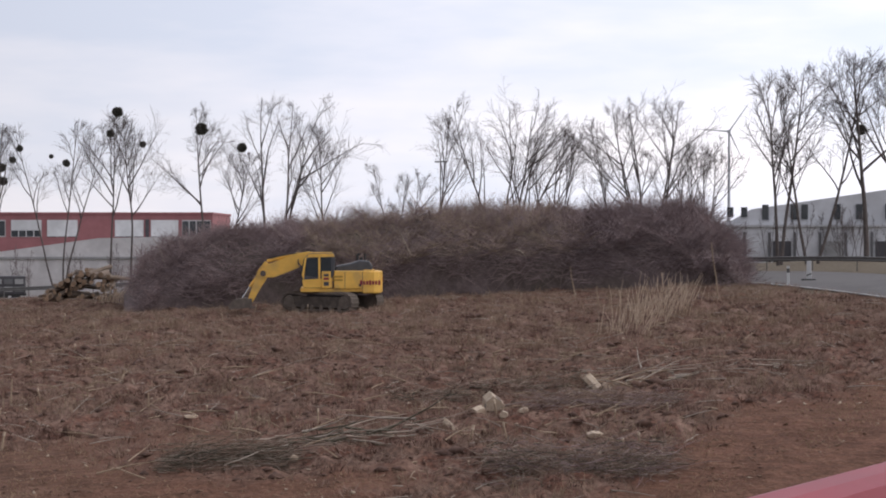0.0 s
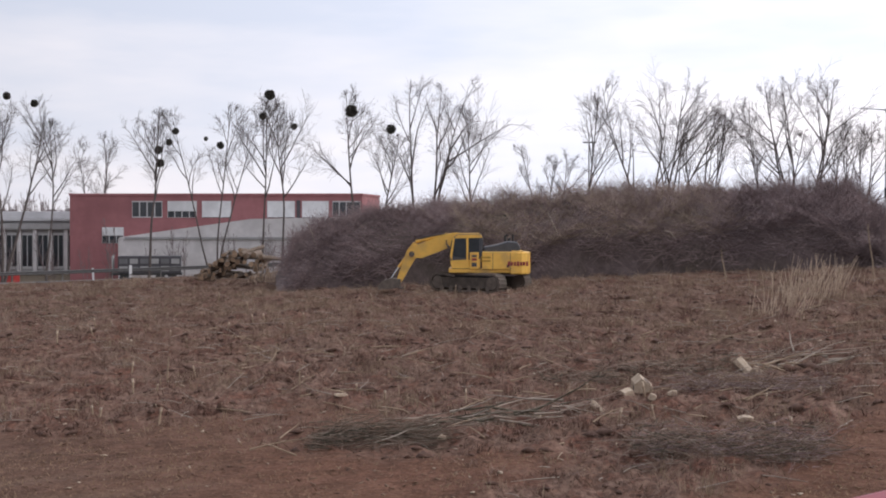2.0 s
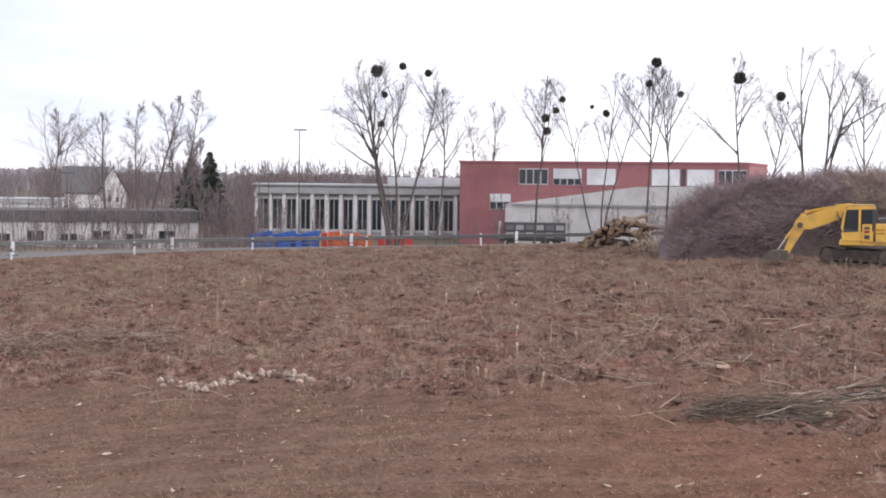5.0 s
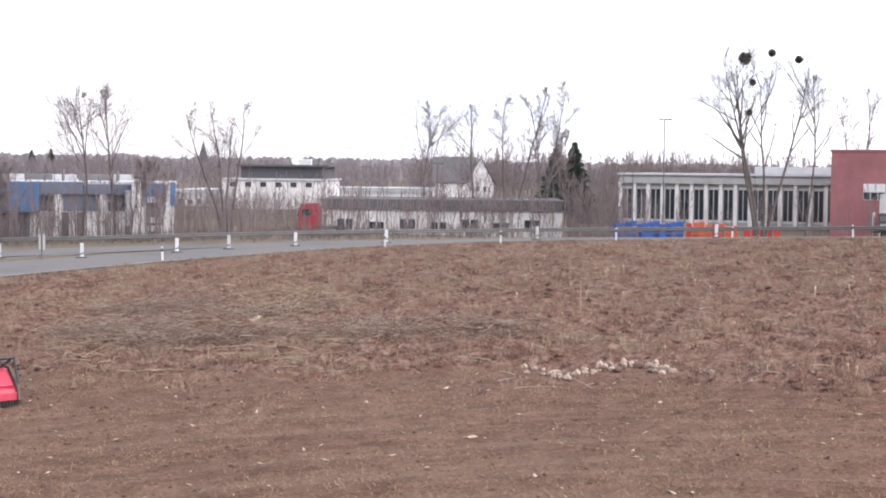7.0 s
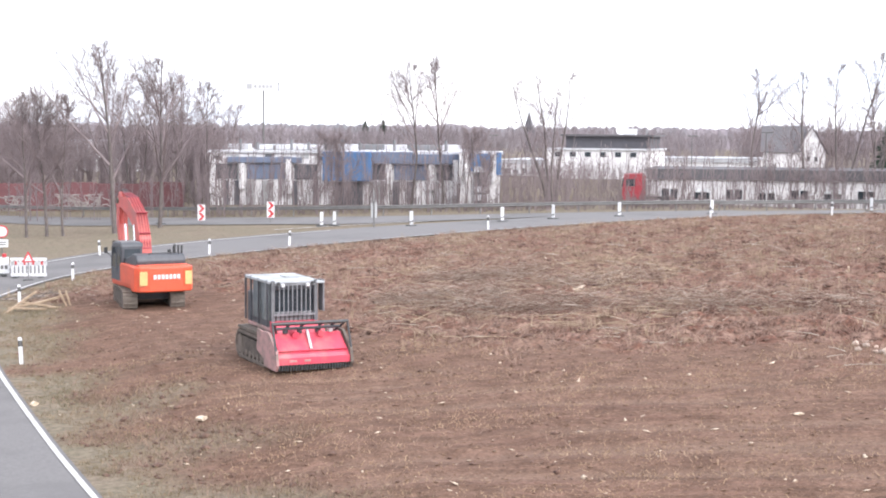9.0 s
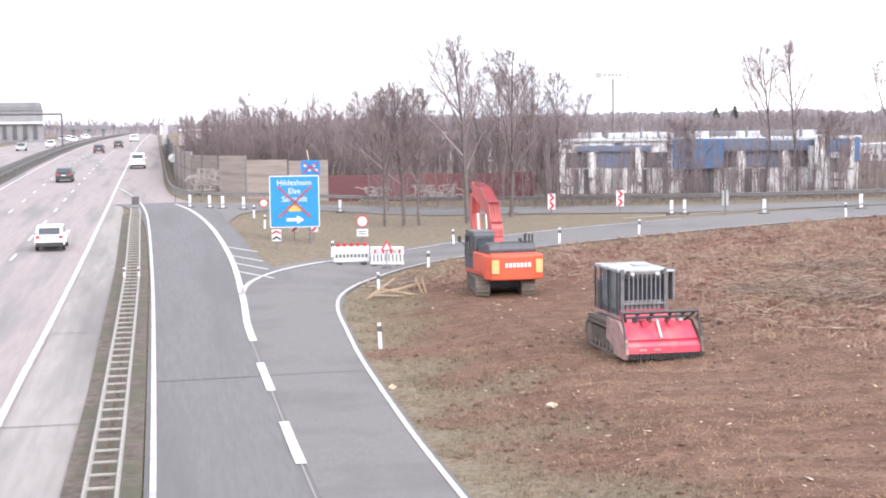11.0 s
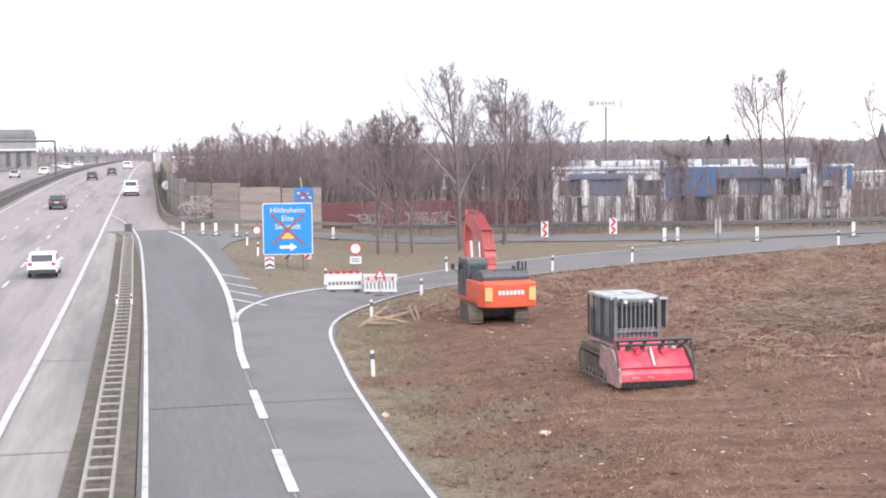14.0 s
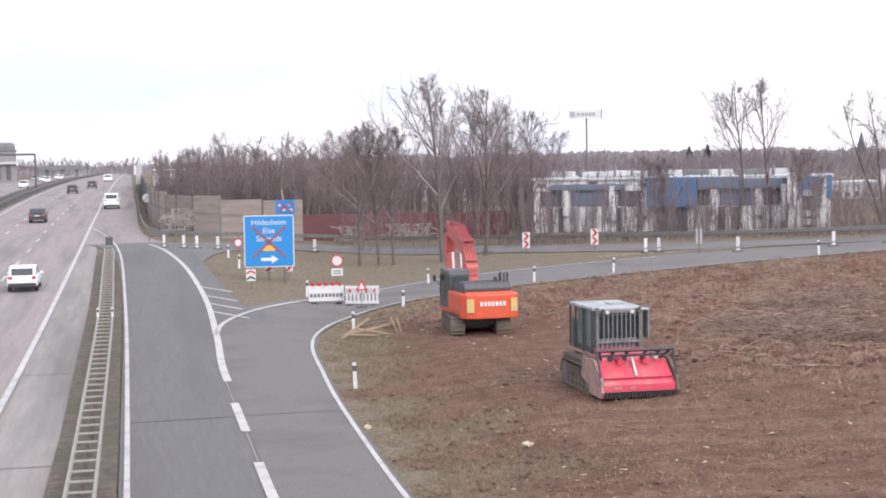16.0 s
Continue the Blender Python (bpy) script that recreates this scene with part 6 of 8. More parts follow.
# ---------------- road furniture ----------------
def delineator():
    t = new("delineator_post")
    Mesh().slab([(-0.06, -0.05), (0.0, 0.06), (0.06, -0.05)], "z", -0.25, 0.68).obj("post", M_WHITE, t)
    Mesh().slab([(-0.06, -0.05), (0.0, 0.06), (0.06, -0.05)], "z", 0.68, 0.90).obj("black_band", M_BLACK, t)
    Mesh().slab([(-0.06, -0.05), (0.0, 0.06), (0.06, -0.05)], "z", 0.90, 1.02).obj("cap", M_WHITE, t)
    Mesh().box(0, -0.055, 0.79, 0.05, 0.012, 0.16).obj("reflector", M_STEEL, t)
    return tagged(t, "white plastic roadside delineator post with a black band", "delineator post", "delineator posts along the ramp")


def stand(x, y, az=0):
    return Matrix.Translation((x, y, float(ground(x, y)))) @ Matrix.Rotation(radians(-az), 4, "Z")


first = delineator()
POSTS = [(8.45, 56.2), (8.41, 74.0), (10.38, 83.4), (15.55, 92.0), (18.64, 94.6), (26.45, 100.6), (35.07, 107), (39.6, 111), (44.1, 114), (48.55, 113), (53.04, 116), (85.64, 81.2), (3.6, 117), (4.0, 108), (6.6, 91), (11.4, 97)]
for i, (az, d) in enumerate(POSTS):
    p = polar(az, d)
    m = stand(p.x, p.y, az + (6 if i % 3 == 0 else -4)) @ Matrix.Rotation(radians((i % 5 - 2) * 1.2), 4, "Y") @ Matrix.Diagonal((1.25, 1.25, 1, 1))
    if i == 0:
        first.matrix_basis = m
    else:
        c = copy_thing(first, m)
        c.matrix_basis = m


def beacon():
    t = new("guide_beacon")
    Mesh().box(0, 0, 0.06, 0.8, 0.4, 0.12, bevel=0.04).obj("foot", M_BLACK, t)
    b = Mesh().box(0, 0, 0.62, 0.26, 0.05, 1.0, bevel=0.02).obj("panel", M_WHITE, t)
    for k in range(1):
        Mesh().add([(-0.125, -0.03, 0.25 + 0.3 * k), (0.125, -0.03, 0.36 + 0.3 * k), (0.125, -0.03, 0.46 + 0.3 * k), (-0.125, -0.03, 0.35 + 0.3 * k),
                    (-0.125, -0.026, 0.25 + 0.3 * k), (0.125, -0.026, 0.36 + 0.3 * k), (0.125, -0.026, 0.46 + 0.3 * k), (-0.125, -0.026, 0.35 + 0.3 * k)],
                   [(0, 1, 2, 3), (7, 6, 5, 4), (0, 4, 5, 1), (2, 6, 7, 3)]).obj("stripe", M_STEEL, b)
    return tagged(t, "white guide beacon on a black rubber foot", "guide beacon", "guide beacons closing the old lane")


first = beacon()
for i, (az, d) in enumerate([(1.15, 128), (1.9, 127), (2.4, 126), (3.2, 125), (6.95, 128), (13.7, 124), (23.42, 108), (26.99, 110), (28.98, 112), (31.56, 114), (35.11, 116), (41.03, 120), (47.95, 121), (54.43, 121), (86.4, 84), (19.9, 112), (20.4, 112)]):
    p = polar(az, d)
    m = stand(p.x, p.y, az + (i * 37 % 60 - 30))
    if i == 0:
        first.matrix_basis = m
    else:
        copy_thing(first, m)


def guardrail(name, line, label, spacing=4.0, height=0.75, material=M_STEEL, face=1):
    """A W-beam along a line, on posts."""
    n = max(3, int(np.linalg.norm(np.diff(line, axis=0), axis=1).sum() / 2.0))
    c = resample(line, n)
    z = ground(c[:, 0], c[:, 1])
    t = holder(name, Matrix.Translation((c[0, 0], c[0, 1], z[0])), label, "guard rail")
    sec = [(0.0, -0.155), (0.05, -0.12), (0.05, -0.06), (0.0, -0.02), (0.0, 0.02), (0.05, 0.06), (0.05, 0.12), (0.0, 0.155), (-0.02, 0.155), (-0.02, -0.155)]
    d = np.gradient(c, axis=0)
    d /= np.linalg.norm(d, axis=1, keepdims=True)
    nn = np.stack([d[:, 1], -d[:, 0]], 1) * face
    v = np.concatenate([np.c_[c + nn * a, z + height + b] for a, b in sec]) - np.array([c[0, 0], c[0, 1], z[0]])
    k, i = len(sec), np.arange(n - 1)
    f = np.concatenate([np.stack([s * n + i, s * n + i + 1, ((s + 1) % k) * n + i + 1, ((s + 1) % k) * n + i], 1) for s in range(k)])
    raw_obj("rail", v, f, material, t)
    pm = None
    for s in range(0, n, max(1, int(spacing / 2))):
        m = Matrix.Translation((c[s, 0] - c[0, 0] - nn[s, 0] * 0.1, c[s, 1] - c[0, 1] - nn[s, 1] * 0.1, z[s] - z[0]))
        if pm is None:
            pm = Mesh().box(0, 0, height / 2 - 0.1, 0.1, 0.06, height + 0.3)
            ob = pm.obj("post", material, t, m=m)
            pm = ob.data
        else:
            ob = new("post", pm)
            ob.parent, ob.matrix_basis = t, m
    return t


guardrail("guard_rail", offset(SLIP_L, -1.3)[::-1][:], "galvanised guard rail along the slip road", face=-1)
outer_rail = offset(LOOP_OUT, -1.6)
guardrail("guard_rail", outer_rail[outer_rail[:, 0] > 70], "galvanised guard rail on the outside of the loop", face=1)
guardrail("guard_rail", smooth_line([(3.6, 133.5), (1.6, 142), (0.9, 160), (0.8, 200), (0.6, 260), (0.4, 400), (0.1, 620)]), "galvanised guard rail beside the merging lane", face=-1)
guardrail("guard_rail", lane(-18.3), "grey guard rail in the middle of the motorway", face=1, spacing=6)
guardrail("guard_rail", lane(-36.8, 40, 900), "guard rail beyond the opposite carriageway", face=1, spacing=8)
mb = strip("road_median", lane(-20.2), lane(-17.6), mat("median_soil", (0.045, 0.038, 0.032), (0.07, 0.06, 0.05), 2, 0.95, 0.4, 8), 0.055)
tagged(mb, "dark dirty strip between the carriageways", "median", kind="structure")
ln = lane(-19.9)
prof = [(-0.3, 0), (-0.14, 0.25), (-0.09, 0.9), (0.09, 0.9), (0.14, 0.25), (0.3, 0)]
zz = ground(ln[:, 0], ln[:, 1])
v = np.concatenate([np.c_[ln[:, 0] + a, ln[:, 1], zz + 0.05 + b] for a, b in prof])
n, k = len(ln), len(prof)
i = np.arange(n - 1)
f = np.concatenate([np.stack([s * n + i, s * n + i + 1, (s + 1) * n + i + 1, (s + 1) * n + i], 1) for s in range(k - 1)])
tagged(raw_obj("median_barrier", v, f, mat("dark_concrete", (0.075, 0.069, 0.066), (0.11, 0.10, 0.095), 2, 0.9, 0.2, 20)), "dark weathered concrete median barrier", "barrier", kind="structure")

# double rail with cross-bars between the shoulder and the exit lane
dr = holder("double_guard_rail", Matrix.Translation((-1.5, 20, 0)), "weathered double guard rail with cross-bars like a ladder", "guard rail")
ys = np.arange(20, 119, 1.33)
for x in (-0.36, 0.36):
    me = Mesh()
    pts = [(x - 0.35 * sstep(70, 118, y) * 1.0, y - 20, float(ground(-1.6, y)) + 0.74) for y in np.arange(20, 119, 3)]
    me.tube([Vector(q_) for q_ in pts], 0.045, 6)
    me.tube([Vector(q_) - Vector((0, 0, 0.16)) for q_ in pts], 0.045, 6)
    me.obj("rail", M_OLDSTEEL, dr)
cb = Mesh().box(0, 0, 0, 0.72, 0.075, 0.05).obj("cross_bar", M_OLDSTEEL, dr)
pb = Mesh().box(0, 0, 0, 0.14, 0.1, 0.8).obj("post", M_DIRTSTEEL, dr, "rust-dark rail post")
for i, y in enumerate(ys):
    z = float(ground(-1.6, y)) + 0.74
    o = cb if i == 0 else new("cross_bar", cb.data)
    o.parent, o.location = dr, (-0.35 * float(sstep(70, 118, y)), y - 20, z)
    if i % 2 == 0:
        o = pb if i == 0 else new("post", pb.data)
        o.parent, o.location = dr, (-0.35 * float(sstep(70, 118, y)), y - 20 + 0.8, z - 0.46)
for x in (-0.36, 0.36):
    Mesh().box(x, 55, float(ground(-1.6, 75)) + 1.0, 0.12, 0.08, 0.5, bevel=0.02).obj("reflector_post", M_WHITE, dr)
    Mesh().box(x, 54.95, float(ground(-1.6, 75)) + 1.1, 0.09, 0.03, 0.14).obj("reflector", M_BLACK, dr)
ia = holder("impact_attenuator", Matrix.Translation((-1.95, 121, float(ground(-1.95, 121)))), "dark grey crash cushion at the end of the double rail", "crash cushion")
Mesh().box(0, 0, 0.45, 0.6, 3.0, 0.8, bevel=0.08).obj("body", M_STEEL, ia)
for x in (-0.34, 0.34):
    Mesh().box(x, -1.2, 0.55, 0.06, 0.4, 0.3, bevel=0.02).obj("reflector_plate", M_WHITE, ia)
Mesh().box(0, 1.6, 0.8, 0.6, 0.15, 1.4, bevel=0.04).obj("nose_plate", M_DARKWALL, ia)
vg = strip("verge_strip", np.array([(-2.55, 12), (-2.5, 60), (-2.65, 100), (-3.0, 121)], float), np.array([(-0.62, 12), (-0.65, 60), (-0.85, 100), (-1.5, 121)], float),
           mat("rough_verge", (0.052, 0.041, 0.032), (0.125, 0.098, 0.078), 2.5, 0.95, 0.6, 10, spot=(0.065, 0.066, 0.04), spot_scale=0.6), 0.075)
tagged(vg, "narrow strip of dirt and thin grass under the double rail", "verge", kind="structure")


# ---------------- noise wall ----------------
def noise_wall(name, ctrl, height, material, label, bay=4.0, panel_rows=1):
    line = smooth_line(ctrl)
    L = np.linalg.norm(np.diff(line, axis=0), axis=1).sum()
    n = max(2, int(L / bay))
    c = resample(line, n + 1)
    t = holder(name, Matrix(), label, "noise wall")
    for i in range(n):
        a, b = c[i], c[i + 1]
        z = float(ground(*((a + b) / 2)))
        ln_ = np.linalg.norm(b - a)
        m = Matrix.Translation((*((a + b) / 2), z)) @ Matrix.Rotation(math.atan2(b[1] - a[1], b[0] - a[0]), 4, "Z")
        h = height * (1 + 0.03 * (i % 3 - 1))
        pn = Mesh().box(0, 0, h / 2 - 0.25, ln_ - 0.12, 0.16, h + 0.5).obj("panel", material, t, m=m)
        Mesh().box(-ln_ / 2, 0, h / 2 - 0.2, 0.13, 0.24, h + 0.6).obj("post", material if material is M_WALLRED else M_DARKWALL if i % 3 else M_ROOFGREY, t, m=m)
    return t, c


M_WALLBEIGE = mat("beige_wall_board", (0.25, 0.212, 0.186), (0.205, 0.173, 0.152), 1.2, 0.9, 0.4, 6, stretch=(0.3, 0.3, 4), rand=0.12, spot=(0.14, 0.115, 0.10), spot_scale=0.4)
M_WALLRED = mat("dark_red_wall_board", (0.125, 0.05, 0.052), (0.10, 0.043, 0.045), 1.2, 0.9, 0.4, 6, stretch=(0.3, 0.3, 4), rand=0.1)
M_GRAF = mat("faded_spray_paint", (0.30, 0.275, 0.255), (0.20, 0.175, 0.16), 1.6, 0.8)
noise_wall("noise_wall", [(1.6, 330), (1.5, 250), (1.7, 190), (2.0, 165), (3.6, 148), (8.1, 138.5), (15.9, 139)], 3.8, M_WALLBEIGE, "tall beige noise wall with grey posts and faded graffiti")
noise_wall("noise_wall", [(15.9, 139), (26.2, 141.5), (36, 138)], 2.6, M_WALLRED, "dark red noise wall with pale graffiti")


def graffiti(az0, az1, d, z0, z1, seed, n):
    """Loose sprayed strokes lying just before the wall."""
    rng = np.random.default_rng(seed)
    g_ = holder("graffiti", Matrix(), "faded pale sprayed strokes on the noise wall", "graffiti")
    for _ in range(n):
        az, z = rng.uniform(az0, az1), rng.uniform(z0, z1)
        p = polar(az, d)
        r = Vector((math.cos(radians(az)), -math.sin(radians(az)), 0))
        pts = [Vector((p.x, p.y, p.z + z))]
        a = rng.uniform(0, 6.28)
        for _ in range(5):
            a += rng.uniform(-1.2, 1.2)
            q_ = pts[-1] + (r * math.cos(a) + Vector((0, 0, 1)) * math.sin(a)) * 0.28
            q_.z = min(max(q_.z, p.z + z0), p.z + z1)
            pts.append(q_)
        Mesh().tube(pts, 0.05, 4).obj("stroke", M_GRAF, g_)
    return g_


graffiti(1.3, 2.6, 141.5, 0.6, 2.6, 1, 60)
graffiti(7.9, 8.6, 138.6, 0.3, 1.6, 2, 34)
graffiti(9.9, 11.6, 141.2, 0.3, 1.7, 3, 60)


# ---------------- signs and barriers ----------------
def text(body, size, material, parent, m):
    cu = bpy.data.curves.new("lettering", "FONT")
    cu.body, cu.size, cu.align_x, cu.align_y, cu.extrude = body, size, "CENTER", "CENTER", 0.008
    tmp = bpy.data.objects.new("lettering", cu)
    scene.collection.objects.link(tmp)
    me = bpy.data.meshes.new_from_object(tmp.evaluated_get(bpy.context.evaluated_depsgraph_get()))
    bpy.data.objects.remove(tmp)
    me.materials.clear()
    me.materials.append(material)
    ob = new("lettering", me)
    ob.parent, ob.matrix_basis = parent, m
    return ob


UPRIGHT = Matrix.Rotation(radians(90), 4, "X")
D = 98.5
p = polar(5.18, D)
sg = holder("direction_sign", stand(p.x, p.y, 5.18), "blue motorway exit sign crossed out with striped tape", "road sign")
zb, zt = H - D * math.tan(radians(3.89)) - p.z, H - D * math.tan(radians(1.87)) - p.z
w = D * math.tan(radians(1.94))
zc, hh = (zb + zt) / 2, zt - zb
Mesh().slab(rounded(-w / 2, w / 2, zb, zt, 0.12), "y", 0, 0.08).obj("border", M_WHITE, sg)
Mesh().slab(rounded(-w / 2 + 0.06, w / 2 - 0.06, zb + 0.06, zt - 0.06, 0.08), "y", -0.012, 0.0).obj("face", M_BLUE, sg)
for s, z in (("Hildesheim", 0.86), ("Elze", 0.70), ("Sarstedt", 0.545)):
    text(s, 0.52, M_WHITE, sg, Matrix.Translation((0, -0.02, zb + hh * z)) @ UPRIGHT)
Mesh().slab([(-0.55, zb + hh * 0.12), (0.15, zb + hh * 0.12), (0.15, zb + hh * 0.07), (0.62, zb + hh * 0.15), (0.15, zb + hh * 0.23), (0.15, zb + hh * 0.18), (-0.55, zb + hh * 0.18)], "y", -0.03, -0.012).obj("arrow", M_WHITE, sg)
Mesh().slab(rounded(-0.42, 0.42, zb + hh * 0.31, zb + hh * 0.42, 0.08), "y", -0.03, -0.012).obj("route_plate", mat("ochre_plate", (0.55, 0.33, 0.06), (0.5, 0.3, 0.06), 5, 0.5), sg)
for s in (-1, 1):
    for k in range(16):
        u = -1 + 2 * (k + 0.5) / 16
        Mesh().box(s * u * w * 0.33, -0.045, zc + u * hh * 0.30 - 0.05, w * 0.66 / 16 * 1.35, 0.015, 0.15, Matrix.Rotation(-s * math.atan2(hh * 0.6, w * 0.66), 4, "Y")).obj("tape", M_RED if k % 2 else M_STEEL, sg)
for x in (-w * 0.3, w * 0.3):
    Mesh().tube([(x, 0.15, -0.3), (x, 0.15, zt)], 0.08, 8).obj("post", M_STEEL, sg)
# small crossed-out blue sign behind
D = 124
p = polar(5.83, D)
s2 = holder("direction_sign", stand(p.x, p.y, 5.83), "small blue sign crossed out with striped tape", "road sign")
zt = H - D * math.tan(radians(1.28)) - p.z
Mesh().slab(rounded(-0.8, 0.8, zt - 1.25, zt, 0.08), "y", 0, 0.06).obj("face", M_BLUE, s2)
for k, x in enumerate((-0.45, -0.1, 0.3, 0.5)):
    Mesh().box(x, -0.02, zt - 0.45 - 0.4 * (k % 2), 0.24, 0.02, 0.2).obj("bar", M_WHITE, s2)
for s in (-1, 1):
    Mesh().box(0, -0.035, zt - 0.62, 1.6, 0.015, 0.1, Matrix.Rotation(s * 0.62, 4, "Y")).obj("tape", M_RED, s2)
Mesh().tube([(0.0, 0.1, -0.3), (0.0, 0.1, zt)], 0.07, 8).obj("post", M_STEEL, s2)
Mesh().box(-0.2, 0.1, zt + 0.4, 0.08, 0.08, 1.0, Matrix.Rotation(-0.15, 4, "Y")).obj("stick", M_CHIP, s2)

# no-entry roundel and plate
D = 102
p = polar(7.81, D)
rs = holder("round_sign", stand(p.x, p.y, 7.81), "round white prohibition sign with a red rim above a white plate", "road sign")
zc = H - D * math.tan(radians(3.70)) - p.z
Mesh().tube([(0, 0.03, zc), (0, -0.01, zc)], 0.42, 28).obj("rim", M_RED, rs)
Mesh().tube([(0, 0.0, zc), (0, -0.02, zc)], 0.33, 28).obj("face", M_WHITE, rs)
Mesh().box(0, 0, zc - 0.80, 0.8, 0.03, 0.52, bevel=0.01).obj("plate", M_WHITE, rs)
for k in range(2):
    Mesh().box(0, -0.02, zc - 0.72 - 0.16 * k, 0.55, 0.012, 0.06).obj("bar", M_BLACK, rs)
Mesh().tube([(0, 0.06, -0.3), (0, 0.06, zc + 0.3)], 0.04, 8).obj("post", M_STEEL, rs)


def chevron_sign(az, d, w, h, z0, n, label, up=False):
    p = polar(az, d)
    t = holder("chevron_sign", stand(p.x, p.y, az), label, "chevron sign", "red and white chevron signs")
    Mesh().slab(rounded(-w / 2, w / 2, z0, z0 + h, 0.03), "y", 0, 0.04).obj("board", M_WHITE, t)
    for k in range(n):
        if up:
            b = z0 + h * (k + 0.12) / n
            Mesh().slab([(-w * 0.45, b), (0, b + h * 0.4 / n), (w * 0.45, b), (w * 0.45, b + h * 0.35 / n), (0, b + h * 0.8 / n), (-w * 0.45, b + h * 0.35 / n)], "y", -0.02, 0.0).obj("chevron", M_RED if k else M_BLACK, t)
        else:
            b, c = z0 + h * k / n, h / n
            Mesh().slab([(-w * 0.4, b + c * 0.05), (0, b + c * 0.05), (w * 0.42, b + c * 0.5), (0, b + c * 0.95), (-w * 0.4, b + c * 0.95), (0.02, b + c * 0.5)], "y", -0.02, 0.0).obj("chevron", M_RED, t)
    Mesh().tube([(0, 0.07, -0.3), (0, 0.07, z0 + h)], 0.035, 8).obj("post", M_STEEL, t)
    return t


chevron_sign(15.25, 121, 0.62, 1.3, 0.35, 2, "red and white chevron board at the bend")
chevron_sign(17.92, 119, 0.62, 1.3, 0.45, 2, "red and white chevron board at the bend")
chevron_sign(5.15, 100, 0.62, 0.62, 0.62, 1, "small square chevron sign below the exit sign")
chevron_sign(5.9, 101, 0.62, 0.62, 0.62, 1, "small square chevron sign below the exit sign")
chevron_sign(4.45, 93.5, 0.6, 0.75, 0.55, 2, "upward chevron sign on the island tip", up=True)
# small round sign, dark post signs
p = polar(3.98, 120)
t = holder("round_sign", stand(p.x, p.y, 4), "small round speed sign on a short post", "road sign")
Mesh().tube([(0, 0.02, 1.0), (0, -0.02, 1.0)], 0.36, 24).obj("rim", M_RED, t)
Mesh().tube([(0, 0.0, 1.0), (0, -0.03, 1.0)], 0.27, 24).obj("face", M_WHITE, t)
Mesh().tube([(0, 0.05, -0.2), (0, 0.05, 1.2)], 0.03, 6).obj("post", M_STEEL, t)
p = polar(0.55, 168)
t = holder("round_sign", stand(p.x, p.y, 0.5), "grey end-of-limit sign beside the merging lane", "road sign")
Mesh().tube([(0, 0.02, 2.6), (0, -0.02, 2.6)], 0.5, 24).obj("face", M_WHITE, t)
Mesh().box(0, -0.03, 2.6, 0.9, 0.02, 0.12, Matrix.Rotation(-0.8, 4, "Y")).obj("slash", M_GREYWALL, t)
Mesh().tube([(0, 0.05, -0.2), (0, 0.05, 3)], 0.05, 6).obj("post", M_STEEL, t)
p = polar(0.28, 230)
t = holder("gantry_sign", stand(p.x, p.y, 0.3), "dark sign seen from its edge beside the motorway", "road sign")
Mesh().box(0, 0, 3.9, 0.9, 0.3, 3.0, bevel=0.05).obj("board", M_GREYWALL, t)
Mesh().box(-0.6, 0, 4.6, 0.3, 0.2, 1.4).obj("lamp_strip", M_WHITE, t)
Mesh().tube([(0, 0.2, -0.3), (0, 0.2, 4)], 0.12, 8).obj("post", M_STEEL, t)
# tall thin post sign by the loop
p = polar(21.95, 108)
t = holder("sign_post", stand(p.x, p.y, 22), "grey sign plates on thin posts seen from behind", "road sign")
Mesh().tube([(0, 0, -0.3), (0, 0, 2.0)], 0.05, 8).obj("post", M_STEEL, t)
Mesh().box(0, 0.05, 1.3, 0.45, 0.03, 1.1).obj("plate", M_GREYWALL, t)


def road_barrier(az0, az1, d0, d1, lattice, label):
    a, b = polar(az0, d0), polar(az1, d1)
    x = Vector((b.x - a.x, b.y - a.y, 0))
    w = x.length
    t = holder("road_barrier", Matrix.Translation(a) @ Matrix.Rotation(math.atan2(x.y, x.x), 4, "Z"), label, "barrier", "barriers closing the ramp")
    for q_ in (0.15, 0.85):
        Mesh().box(w * q_, 0, 0.06, 0.3, 0.8, 0.12, bevel=0.03).obj("foot", M_BLACK, t)
        Mesh().box(w * q_, 0.03, 0.6, 0.05, 0.05, 1.2).obj("post", M_STEEL, t)
    if lattice:
        for z in (0.2, 1.1):
            Mesh().box(w / 2, 0, z, w, 0.05, 0.16, bevel=0.02).obj("rail", M_WHITE, t)
        Mesh().box(w / 2, 0, 0.85, w, 0.04, 0.22).obj("board", M_WHITE, t)
        for k in range(9):
            Mesh().box(w * (k + 0.5) / 9, 0, 0.6, 0.12, 0.04, 1.0).obj("slat", M_WHITE, t)
        for k in range(4):
            Mesh().box(w * (0.15 + 0.24 * k), -0.03, 0.88, 0.12, 0.02, 0.2).obj("stripe", M_RED, t)
    else:
        Mesh().box(w / 2, 0, 0.62, w, 0.06, 0.95, bevel=0.02).obj("board", M_WHITE, t)
        for k in range(9):
            Mesh().box(w * (0.08 + 0.105 * k), -0.035, 0.50, 0.16, 0.012, 0.22).obj("bar", M_STEEL, t)
        for k in range(5):
            Mesh().tube([(w * (0.12 + 0.19 * k), 0, 1.08), (w * (0.12 + 0.19 * k), 0, 1.28)], 0.12, 12).obj("lamp", M_RED, t)


